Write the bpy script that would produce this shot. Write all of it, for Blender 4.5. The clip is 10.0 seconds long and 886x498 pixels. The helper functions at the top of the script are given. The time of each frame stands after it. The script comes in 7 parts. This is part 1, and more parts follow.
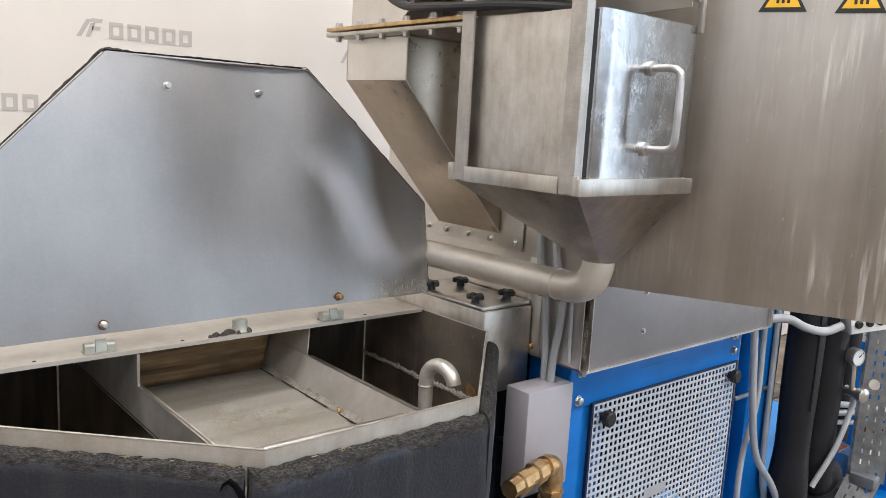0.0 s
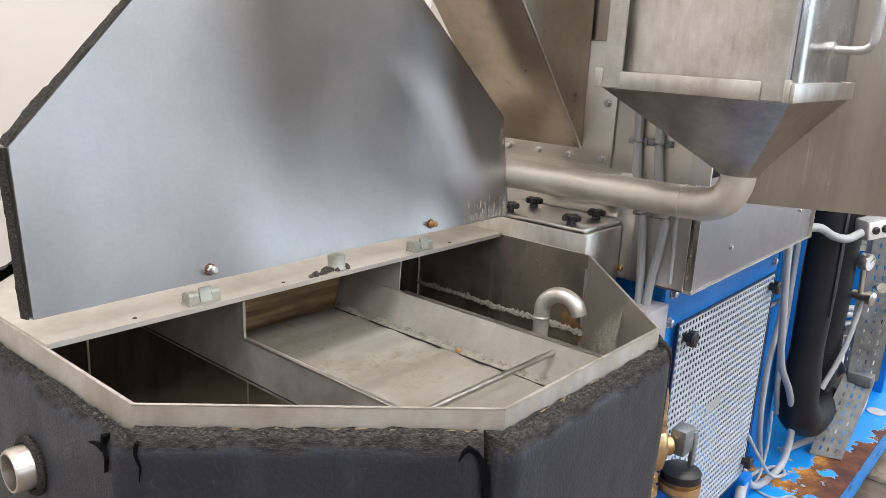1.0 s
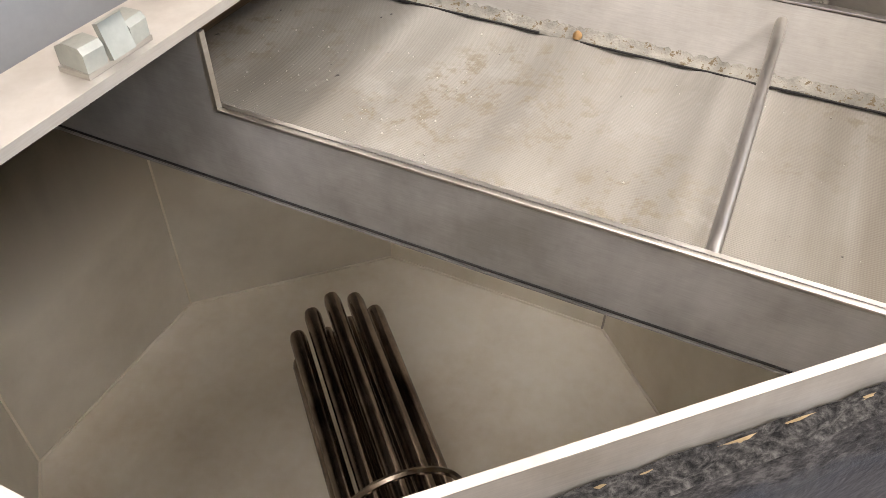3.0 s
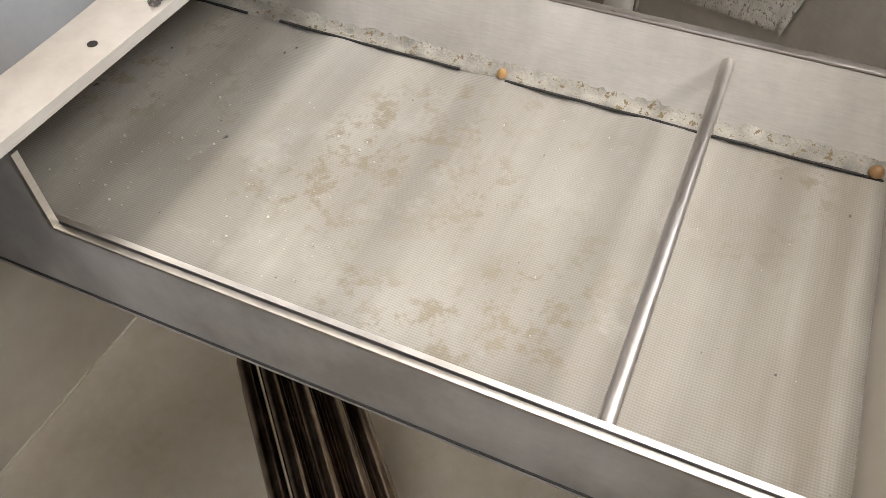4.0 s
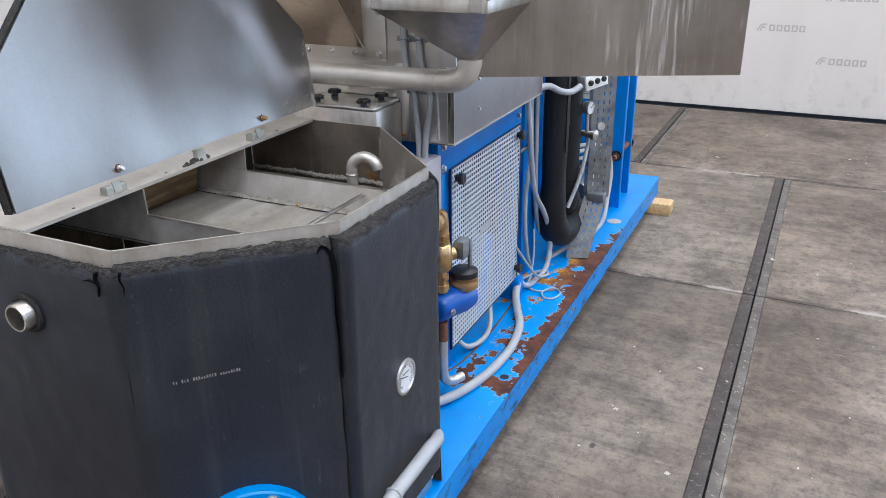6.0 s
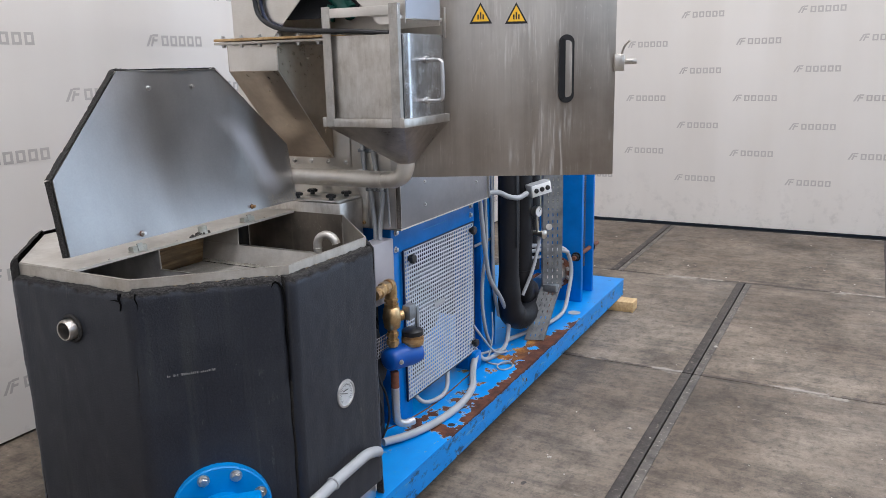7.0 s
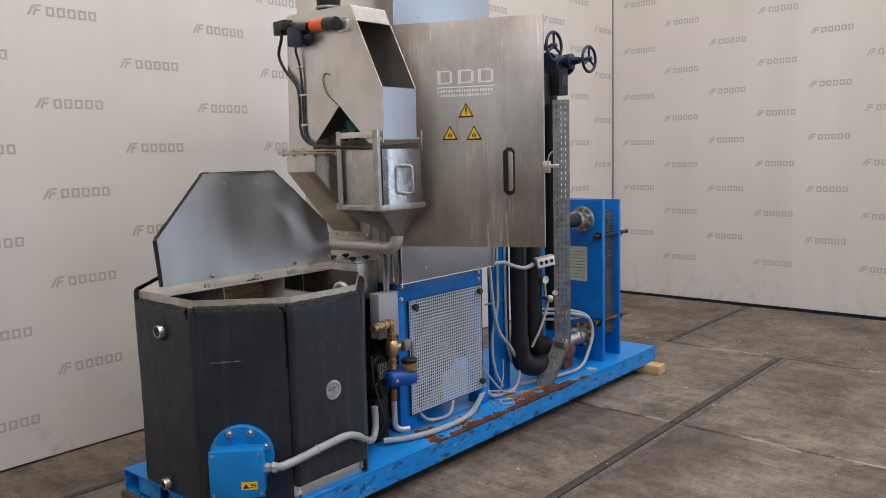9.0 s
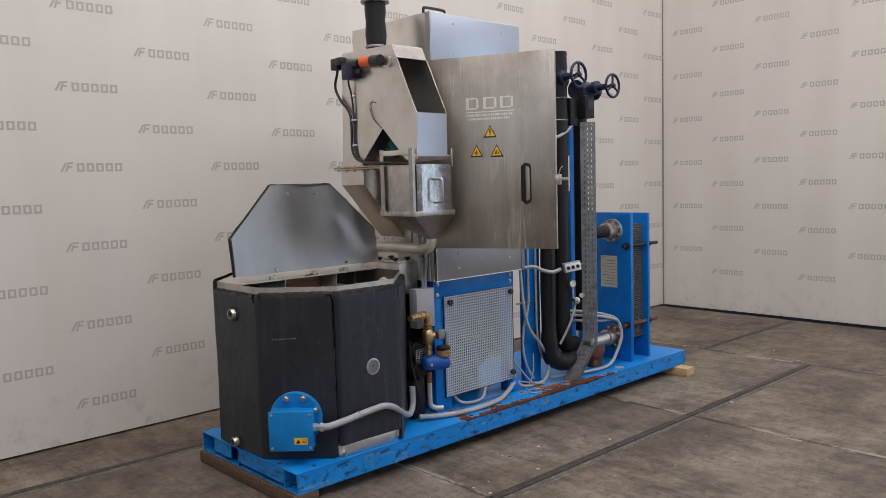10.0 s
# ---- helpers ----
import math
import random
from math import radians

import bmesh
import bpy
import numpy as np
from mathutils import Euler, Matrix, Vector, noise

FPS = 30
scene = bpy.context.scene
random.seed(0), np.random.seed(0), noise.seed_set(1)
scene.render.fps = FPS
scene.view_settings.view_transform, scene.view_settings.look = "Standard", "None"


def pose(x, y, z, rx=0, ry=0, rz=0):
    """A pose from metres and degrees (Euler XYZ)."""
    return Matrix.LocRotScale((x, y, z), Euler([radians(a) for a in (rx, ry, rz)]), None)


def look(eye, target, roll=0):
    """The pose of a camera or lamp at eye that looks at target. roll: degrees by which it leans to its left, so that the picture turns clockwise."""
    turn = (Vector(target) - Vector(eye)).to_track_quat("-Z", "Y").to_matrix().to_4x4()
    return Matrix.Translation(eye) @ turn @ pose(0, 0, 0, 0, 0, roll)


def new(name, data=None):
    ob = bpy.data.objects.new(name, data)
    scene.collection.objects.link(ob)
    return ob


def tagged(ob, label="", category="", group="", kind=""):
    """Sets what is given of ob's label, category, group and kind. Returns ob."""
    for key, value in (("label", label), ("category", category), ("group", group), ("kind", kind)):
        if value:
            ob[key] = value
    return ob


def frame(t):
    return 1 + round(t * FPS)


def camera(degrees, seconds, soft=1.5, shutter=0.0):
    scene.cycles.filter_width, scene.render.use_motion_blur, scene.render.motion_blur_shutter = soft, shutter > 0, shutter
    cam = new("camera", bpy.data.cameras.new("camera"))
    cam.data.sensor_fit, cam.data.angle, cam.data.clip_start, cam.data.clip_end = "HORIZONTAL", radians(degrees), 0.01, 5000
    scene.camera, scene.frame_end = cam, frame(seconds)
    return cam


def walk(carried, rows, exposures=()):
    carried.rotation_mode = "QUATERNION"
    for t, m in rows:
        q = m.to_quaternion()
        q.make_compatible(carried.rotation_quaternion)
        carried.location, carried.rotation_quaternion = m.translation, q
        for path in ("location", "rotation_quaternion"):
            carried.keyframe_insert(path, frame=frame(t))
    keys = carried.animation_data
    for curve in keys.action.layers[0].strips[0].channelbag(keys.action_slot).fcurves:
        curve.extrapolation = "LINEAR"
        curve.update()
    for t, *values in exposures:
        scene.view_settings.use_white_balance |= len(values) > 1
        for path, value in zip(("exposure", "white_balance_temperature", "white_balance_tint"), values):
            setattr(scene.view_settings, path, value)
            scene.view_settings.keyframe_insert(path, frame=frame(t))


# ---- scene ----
cam = camera(58.8, 10.0, soft=0.4)
PATH = [
    (0, (0.292, 0.27, 1.61), (1.575, 1.769, 1.286), 3.1),
    (0.5, (0.108, 0.451, 1.58), (1.493, 1.835, 1.172), 3.1),
    (1, (0.081, 0.72, 1.561), (1.562, 1.964, 1.05), 3.0),
    (1.5, (0.188, 0.951, 1.508), (1.733, 2.015, 0.817), 2.6),
    (2, (0.347, 1.126, 1.469), (1.885, 1.983, 0.52), 2.3),
    (2.5, (0.387, 1.265, 1.418), (1.838, 1.958, 0.228), 1.6),
    (2.7, (0.388, 1.331, 1.402), (1.789, 1.976, 0.13), 1.5),
    (3.8, (0.58, 1.413, 1.416), (1.767, 1.952, -0.101), 0.1),
    (4, (0.59, 1.366, 1.444), (1.777, 1.914, -0.07), -0.7),
    (4.5, (0.443, 1.169, 1.552), (1.736, 1.784, 0.156), -2.1),
    (5, (0.208, 0.918, 1.615), (1.669, 1.569, 0.414), -0.6),
    (5.5, (-0.125, 0.675, 1.645), (1.458, 1.394, 0.657), -0.5),
    (6, (-0.457, 0.386, 1.703), (1.209, 1.174, 0.926), -0.6),
    (6.2, (-0.585, 0.251, 1.675), (1.111, 1.068, 0.998), -1.2),
    (7.3, (-1.015, -0.415, 1.722), (0.691, 0.541, 1.304), -0.9),
    (7.5, (-1.045, -0.553, 1.734), (0.644, 0.44, 1.336), -0.8),
    (8, (-1.11, -0.908, 1.736), (0.529, 0.187, 1.397), -1.0),
    (8.5, (-1.249, -1.262, 1.755), (0.326, -0.064, 1.468), -1.2),
    (9, (-1.393, -1.61, 1.765), (0.107, -0.308, 1.526), -1.5),
    (9.5, (-1.502, -1.963, 1.728), (-0.075, -0.576, 1.536), -1.6),
    (10, (-1.689, -2.292, 1.696), (-0.326, -0.838, 1.525), -1.6),
]
walk(cam, [(t, look(eye, target, roll)) for t, eye, target, roll in PATH], exposures=[(0, 0.36, 6430, 12), (0.5, 0.48, 6430, 12), (1.0, 0.58, 6430, 12), (2.0, 0.86, 6500, 15), (2.5, 1.0, 6600, 16), (4.0, 0.92, 6400, 12), (4.5, 0.92, 6000, 12), (5.0, 0.68, 5800, 12), (5.5, 0.52, 5750, 11), (6.0, 0.30, 5700, 12), (7.5, -0.12, 6100, 13), (8.5, -0.38, 6350, 14), (10, -0.62, 6380, 14)])

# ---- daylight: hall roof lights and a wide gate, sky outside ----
world = bpy.data.worlds.new("hall_sky")
scene.world = world
world.use_nodes = True
wn, wl = world.node_tree.nodes, world.node_tree.links
sky = wn.new("ShaderNodeTexSky")
sky.sky_type = "NISHITA"
sky.sun_disc = False
sky.sun_elevation, sky.sun_rotation = radians(40), radians(200)
wn["Background"].inputs["Strength"].default_value = 0.12
wl.new(sky.outputs["Color"], wn["Background"].inputs["Color"])


def area_light(name, eye, target, sx, sy, watts, colour):
    data = bpy.data.lights.new(name, "AREA")
    data.shape, data.size, data.size_y, data.energy, data.color = "RECTANGLE", sx, sy, watts, colour
    ob = new(name, data)
    ob.matrix_world = look(eye, target)
    return ob


DAY = (0.70, 0.85, 1.0)
WARM = (1.0, 0.95, 0.88)
area_light("rooflight", (1.6, 1.0, 6.42), (1.6, 1.0, 0), 13.0, 2.4, 520, WARM)
area_light("rooflight", (1.6, -3.6, 6.42), (1.6, -3.6, 0), 13.0, 2.4, 680, (1.0, 0.965, 0.92))
area_light("gate_light", (7.40, -4.7, 2.35), (0, -4.7, 2.35), 4.8, 4.4, 205, DAY)
# left window lamp is unseen, added to brighten faces turned to -x
area_light("unseen_window_light", (-8.98, -1.9, 4.5), (0, -1.9, 4.5), 8.0, 1.4, 55, (0.95, 0.97, 1.0))
area_light("unseen_window_light", (0.3, -8.95, 3.9), (0.3, 0, 3.9), 13.4, 2.4, 105, DAY)

# ---- materials ----


def nodes_of(name):
    m = bpy.data.materials.new(name)
    m.use_nodes = True
    nt = m.node_tree
    return m, nt, nt.nodes, nt.links, nt.nodes["Principled BSDF"]


def coords(nt, scale=(1, 1, 1), use="Object"):
    tc = nt.nodes.new("ShaderNodeTexCoord")
    mp = nt.nodes.new("ShaderNodeMapping")
    mp.inputs["Scale"].default_value = scale
    nt.links.new(tc.outputs[use], mp.inputs["Vector"])
    return mp.outputs["Vector"]


def noise_node(nt, vec, scale, detail=4.0, rough=0.55):
    n = nt.nodes.new("ShaderNodeTexNoise")
    n.inputs["Scale"].default_value, n.inputs["Detail"].default_value, n.inputs["Roughness"].default_value = scale, detail, rough
    nt.links.new(vec, n.inputs["Vector"])
    return n.outputs["Fac"]


def ramp(nt, fac, stops):
    r = nt.nodes.new("ShaderNodeValToRGB")
    els = r.color_ramp.elements
    for k, (pos, col) in enumerate(stops):
        e = els[k] if k < 2 else els.new(pos)
        e.position = pos
        e.color = (*col, 1) if len(col) == 3 else col
    nt.links.new(fac, r.inputs["Fac"])
    return r.outputs["Color"]


def g(v):
    return (v, v, v)


def mix(nt, fac, a, b, mode="MIX"):
    m = nt.nodes.new("ShaderNodeMix")
    m.data_type, m.blend_type = "RGBA", mode
    for sock, val in ((m.inputs[0], fac), (m.inputs[6], a), (m.inputs[7], b)):
        if hasattr(val, "is_linked"):
            nt.links.new(val, sock)
        elif isinstance(val, (int, float)):
            sock.default_value = val
        else:
            sock.default_value = (*val, 1)
    return m.outputs[2]


def math_node(nt, op, a, b=0.0, clamp=False):
    m = nt.nodes.new("ShaderNodeMath")
    m.operation, m.use_clamp = op, clamp
    for sock, val in ((m.inputs[0], a), (m.inputs[1], b)):
        if hasattr(val, "is_linked"):
            nt.links.new(val, sock)
        else:
            sock.default_value = val
    return m.outputs[0]


def bump(nt, height, strength, dist):
    b = nt.nodes.new("ShaderNodeBump")
    b.inputs["Strength"].default_value, b.inputs["Distance"].default_value = strength, dist
    nt.links.new(height, b.inputs["Height"])
    return b.outputs["Normal"]


def put(nt, bsdf, sock, val):
    if hasattr(val, "is_linked"):
        nt.links.new(val, bsdf.inputs[sock])
    elif isinstance(val, (int, float)):
        bsdf.inputs[sock].default_value = val
    else:
        bsdf.inputs[sock].default_value = (*val, 1)


def steel(name, light, dark, r0, r1, grain=(3, 3, 60), stain=3.0, metallic=1.0, streak=None, bump_strength=0.06, smears=0.14):
    """Sheet steel: fine brushed grain, blotchy stains, optional run marks down the sheet."""
    m, nt, _, _, b = nodes_of(name)
    v = coords(nt)
    blot = noise_node(nt, v, stain, 5, 0.6)
    fine = noise_node(nt, coords(nt, grain), 18, 3, 0.6)
    col = ramp(nt, blot, [(0.32, dark), (0.62, light)])
    col = mix(nt, 0.13, col, ramp(nt, fine, [(0.3, g(0.25)), (0.7, g(0.85))]), "OVERLAY")
    smear = noise_node(nt, coords(nt, (9, 9, 2.0)), stain * 0.5, 7, 0.7)
    col = mix(nt, smears, col, ramp(nt, smear, [(0.35, g(0.28)), (0.65, g(0.70))]), "OVERLAY")
    rgh = ramp(nt, math_node(nt, "MULTIPLY", math_node(nt, "ADD", blot, fine), 0.5), [(0.35, g(r0)), (0.65, g(r1))])
    if streak:
        s1 = noise_node(nt, coords(nt, (26, 26, 0.9)), 1.0, 6, 0.65)
        s2 = noise_node(nt, coords(nt, (75, 75, 3.0)), 1.0, 4, 0.6)
        mask = math_node(nt, "MAXIMUM", ramp(nt, s1, [(0.54, g(0)), (0.74, g(0.8))]), ramp(nt, s2, [(0.64, g(0)), (0.72, g(0.9))]))
        col = mix(nt, mask, col, streak)
        rgh = mix(nt, mask, rgh, g(0.62))
    put(nt, b, "Base Color", col)
    put(nt, b, "Roughness", rgh)
    put(nt, b, "Metallic", metallic)
    put(nt, b, "Normal", bump(nt, fine, bump_strength, 0.002))
    return m


def painted(name, col, rough, var=0.15, scale=6.0, chips=None, chip_level=0.66, metallic=0.0, bump_strength=0.08, spec=0.5):
    """A painted or plastic surface with slight tone changes, dust, and chips to the metal where given."""
    m, nt, _, _, b = nodes_of(name)
    v = coords(nt)
    n1 = noise_node(nt, v, scale, 5, 0.6)
    n2 = noise_node(nt, v, scale * 9, 3, 0.6)
    lo, hi = tuple(c * (1 - var) for c in col), tuple(min(1, c * (1 + var)) for c in col)
    c = ramp(nt, n1, [(0.3, lo), (0.7, hi)])
    if chips:
        c = mix(nt, ramp(nt, noise_node(nt, v, scale * 4, 6, 0.7), [(chip_level, g(0)), (chip_level + 0.03, g(1))]), c, chips)
    put(nt, b, "Base Color", c)
    put(nt, b, "Roughness", ramp(nt, n2, [(0.3, g(rough * 0.85)), (0.7, g(min(1, rough * 1.15)))]))
    put(nt, b, "Metallic", metallic)
    put(nt, b, "Specular IOR Level", spec)
    put(nt, b, "Normal", bump(nt, n2, bump_strength, 0.002))
    return m


M_STEEL = steel("stainless_sheet", (0.77, 0.74, 0.70), (0.61, 0.58, 0.53), 0.28, 0.42)


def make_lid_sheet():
    """Smooth bluish lid sheet with one broad pale reflection painted slanting down beside its cut corner."""
    m, nt, _, _, b = nodes_of("lid_sheet")
    v = coords(nt)
    blot = noise_node(nt, v, 2.2, 5, 0.6)
    fine = noise_node(nt, v, 160, 3, 0.6)
    wear = noise_node(nt, coords(nt, (5, 5, 1.5)), 2.0, 6, 0.65)
    xyz = nt.nodes.new("ShaderNodeSeparateXYZ")
    nt.links.new(v, xyz.inputs[0])
    # slanting band that paints a bright reflection into colour and finish
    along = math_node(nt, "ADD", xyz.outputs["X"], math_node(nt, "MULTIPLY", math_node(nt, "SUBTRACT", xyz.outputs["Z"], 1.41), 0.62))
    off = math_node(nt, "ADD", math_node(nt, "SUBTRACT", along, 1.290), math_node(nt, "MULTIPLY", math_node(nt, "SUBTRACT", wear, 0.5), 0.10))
    scuff_gleam = ramp(nt, math_node(nt, "MULTIPLY", math_node(nt, "ABSOLUTE", off), 10.0), [(0.20, g(1)), (0.80, g(0))])
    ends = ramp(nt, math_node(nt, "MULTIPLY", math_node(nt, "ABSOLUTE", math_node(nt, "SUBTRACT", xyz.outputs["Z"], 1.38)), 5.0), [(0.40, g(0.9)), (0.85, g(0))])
    scuff_gleam = math_node(nt, "MULTIPLY", scuff_gleam, ends)
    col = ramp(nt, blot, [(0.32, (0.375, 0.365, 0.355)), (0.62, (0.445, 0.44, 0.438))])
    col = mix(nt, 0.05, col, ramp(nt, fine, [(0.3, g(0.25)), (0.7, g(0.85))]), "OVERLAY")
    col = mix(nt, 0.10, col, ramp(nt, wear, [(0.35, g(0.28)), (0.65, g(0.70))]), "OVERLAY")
    put(nt, b, "Base Color", mix(nt, scuff_gleam, col, (0.56, 0.585, 0.64)))
    put(nt, b, "Roughness", mix(nt, scuff_gleam, ramp(nt, blot, [(0.35, g(0.36)), (0.65, g(0.46))]), g(0.60)))
    put(nt, b, "Metallic", mix(nt, scuff_gleam, g(1.0), g(0.55)))
    put(nt, b, "Normal", bump(nt, fine, 0.015, 0.002))
    return m


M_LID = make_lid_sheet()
M_SATIN = steel("satin_sheet", (0.62, 0.60, 0.58), (0.55, 0.53, 0.51), 0.36, 0.46, stain=2.0)
M_POLISHED = steel("polished_sheet", (0.60, 0.605, 0.62), (0.40, 0.40, 0.41), 0.16, 0.32, grain=(40, 40, 12), stain=12, bump_strength=0.10, smears=0.4)
M_TANK = steel("tank_sheet", (0.86, 0.81, 0.70), (0.70, 0.63, 0.51), 0.45, 0.62, stain=4, metallic=0.0, bump_strength=0.04)
# next two sheets carry the right chamber's shade in their darker colours
M_TANKDARK = steel("shaded_chamber_sheet", (0.26, 0.22, 0.175), (0.12, 0.10, 0.085), 0.35, 0.55, stain=6, metallic=0.7, streak=(0.34, 0.30, 0.24), bump_strength=0.04)
M_CHAMFER = steel("part_shaded_sheet", (0.50, 0.465, 0.41), (0.34, 0.31, 0.265), 0.40, 0.55, stain=4, metallic=0.55, bump_strength=0.03, smears=0.12)
M_PANEL = steel("dark_panel_sheet", (0.52, 0.50, 0.48), (0.37, 0.345, 0.315), 0.26, 0.42, stain=5, bump_strength=0.03)
M_RIM = steel("rim_plate", (0.56, 0.54, 0.50), (0.40, 0.365, 0.31), 0.36, 0.5, stain=7)
M_PIPE = steel("pipe_steel", (0.70, 0.66, 0.60), (0.54, 0.49, 0.43), 0.25, 0.40, stain=9)
M_BOLT = steel("bolt_steel", (0.62, 0.61, 0.6), (0.45, 0.43, 0.4), 0.25, 0.4, stain=40)
M_GALV = steel("galvanised_sheet", (0.33, 0.345, 0.355), (0.20, 0.215, 0.225), 0.45, 0.6, stain=22, grain=(20, 20, 20))
M_TRAYFOOT = steel("weathered_tray", (0.20, 0.205, 0.205), (0.105, 0.108, 0.11), 0.5, 0.65, stain=26, metallic=0.7, grain=(20, 20, 20))
M_TUBE = steel("heater_tube", (0.40, 0.33, 0.27), (0.13, 0.10, 0.08), 0.14, 0.28, stain=14)
M_BRASS = steel("brass", (0.66, 0.47, 0.25), (0.40, 0.25, 0.115), 0.28, 0.5, stain=30)
M_GREY = painted("grey_enamel", (0.225, 0.218, 0.225), 0.5, 0.10, 4, metallic=0.25)
M_CHUTE = steel("tinted_chute_sheet", (0.50, 0.43, 0.35), (0.34, 0.285, 0.225), 0.24, 0.36, stain=1.3, grain=(2, 2, 2), bump_strength=0.02, smears=0.06)
M_FUNNEL = steel("dark_polished_sheet", (0.50, 0.47, 0.44), (0.30, 0.28, 0.255), 0.26, 0.40, stain=8, smears=0.25)
M_SATINPIPE = steel("satin_bar", (0.62, 0.61, 0.61), (0.47, 0.455, 0.44), 0.34, 0.46, stain=18, metallic=0.85)
M_BEND = steel("bright_bend", (0.70, 0.67, 0.62), (0.52, 0.48, 0.42), 0.30, 0.44, stain=16, smears=0.2, metallic=0.65)
M_SPOTTED = steel("spotted_sheet", (0.66, 0.63, 0.585), (0.50, 0.465, 0.415), 0.32, 0.48, grain=(20, 20, 20), stain=13, smears=0.32)
M_POST = steel("dull_angle_steel", (0.50, 0.48, 0.45), (0.36, 0.335, 0.30), 0.36, 0.5, stain=14, metallic=0.8, smears=0.25)
M_PALE = steel("matt_pale_pipe", (0.76, 0.72, 0.65), (0.62, 0.57, 0.50), 0.42, 0.58, stain=7, metallic=0.75)
M_GREYBOX = painted("grey_box_enamel", (0.34, 0.325, 0.345), 0.38, 0.08, 5)
M_BLUE = painted("blue_paint", (0.002, 0.150, 0.50), 0.40, 0.16, 7, spec=0.3, chips=(0.06, 0.03, 0.02), chip_level=0.74)
M_BLUE_LIGHT = painted("light_blue_paint", (0.004, 0.20, 0.54), 0.38, 0.14, 9, spec=0.35, chips=(0.30, 0.28, 0.25), chip_level=0.72)
M_BLUE_DARK = painted("dark_blue_casting", (0.004, 0.010, 0.040), 0.4, 0.25, 14)
M_METER = painted("meter_blue", (0.004, 0.075, 0.36), 0.35, 0.1, 9)
M_BLACK = painted("black_plastic", (0.011, 0.011, 0.012), 0.42, 0.3, 20)
M_DARK = painted("dark_machinery", (0.010, 0.010, 0.011), 0.5, 0.4, 14, spec=0.3)
M_WRAP = painted("black_pipe_wrap", (0.008, 0.008, 0.010), 0.5, 0.3, 6, bump_strength=0.25, spec=0.35)
M_PLATES = painted("dull_plate_edges", (0.13, 0.125, 0.12), 0.5, 0.35, 12, metallic=0.3)
M_HOSE = painted("grey_conduit", (0.35, 0.36, 0.37), 0.45, 0.1, 10)
M_WHITE = painted("white_enamel", (0.78, 0.78, 0.76), 0.4, 0.05, 8)
M_GUARD = painted("guard_zinc", (0.47, 0.515, 0.56), 0.42, 0.06, 8)
M_DIAL = painted("dial_face", (0.62, 0.63, 0.63), 0.55, 0.05, 30)
M_ORANGE = painted("orange_enamel", (0.75, 0.12, 0.02), 0.4, 0.1, 20)
M_GREEN = painted("green_casting", (0.0, 0.055, 0.04), 0.4, 0.2, 20)
M_YELLOW = painted("warning_yellow", (0.85, 0.48, 0.02), 0.5, 0.04, 20)
M_INK = painted("print_black", (0.015, 0.015, 0.015), 0.5, 0.1, 20)
M_RUSTY = painted("rusted_iron", (0.13, 0.045, 0.022), 0.75, 0.45, 25, bump_strength=0.4)
M_RUSTSTAIN = steel("rust_stained_sheet", (0.40, 0.24, 0.095), (0.13, 0.065, 0.028), 0.5, 0.7, stain=14, metallic=0.2)
M_BLOCK = painted("hinge_block", (0.42, 0.43, 0.38), 0.5, 0.2, 30, metallic=0.3)
M_COVER = steel("cover_sheet", (0.62, 0.59, 0.54), (0.49, 0.45, 0.395), 0.40, 0.55, stain=5, metallic=0.6)
M_BAND = steel("bent_rim_sheet", (0.57, 0.54, 0.49), (0.41, 0.37, 0.31), 0.42, 0.56, stain=12, metallic=0.7)
M_RIMEDGE = steel("worn_rim_edge", (0.53, 0.50, 0.45), (0.37, 0.34, 0.30), 0.42, 0.55, stain=30, metallic=0.7)
M_SLOPE = steel("dusty_tray_sheet", (0.45, 0.425, 0.385), (0.32, 0.295, 0.255), 0.42, 0.58, stain=6, metallic=0.5, bump_strength=0.03)
M_TRAYWALL = steel("tray_wall_sheet", (0.47, 0.46, 0.455), (0.25, 0.238, 0.225), 0.34, 0.52, stain=7, metallic=0.55, bump_strength=0.03)
# front sheets whose blue daylight reflection is put into the base colour
M_SKYTINT = painted("sky_tinted_sheet", (0.46, 0.51, 0.60), 0.40, 0.05, 3, metallic=0.45, bump_strength=0.03)
M_SEAL = painted("sealant_bead", (0.235, 0.220, 0.185), 0.8, 0.45, 38, chips=(0.13, 0.095, 0.05), chip_level=0.57, bump_strength=0.9)
M_GLUE = painted("dried_glue", (0.27, 0.195, 0.10), 0.6, 0.35, 40, bump_strength=0.4)
M_SCUM = painted("dried_scum", (0.46, 0.43, 0.37), 0.8, 0.25, 60, chips=(0.16, 0.14, 0.12), chip_level=0.55, bump_strength=0.5)
M_PRINTGREY = painted("grey_print", (0.43, 0.405, 0.375), 0.75, 0.05, 4)
M_SPLIT = painted("open_split", (0.004, 0.004, 0.0045), 0.95, 0.2, 40, spec=0.05)
M_CRUMB = painted("foam_crumb", (0.12, 0.112, 0.098), 0.85, 0.4, 60)
M_STAMP = painted("pale_print", (0.24, 0.235, 0.23), 0.7, 0.2, 30)
M_LABEL = painted("pale_label", (0.50, 0.50, 0.40), 0.5, 0.1, 12)
M_ENGRAVE = painted("white_print", (0.78, 0.755, 0.71), 0.5, 0.1, 12)


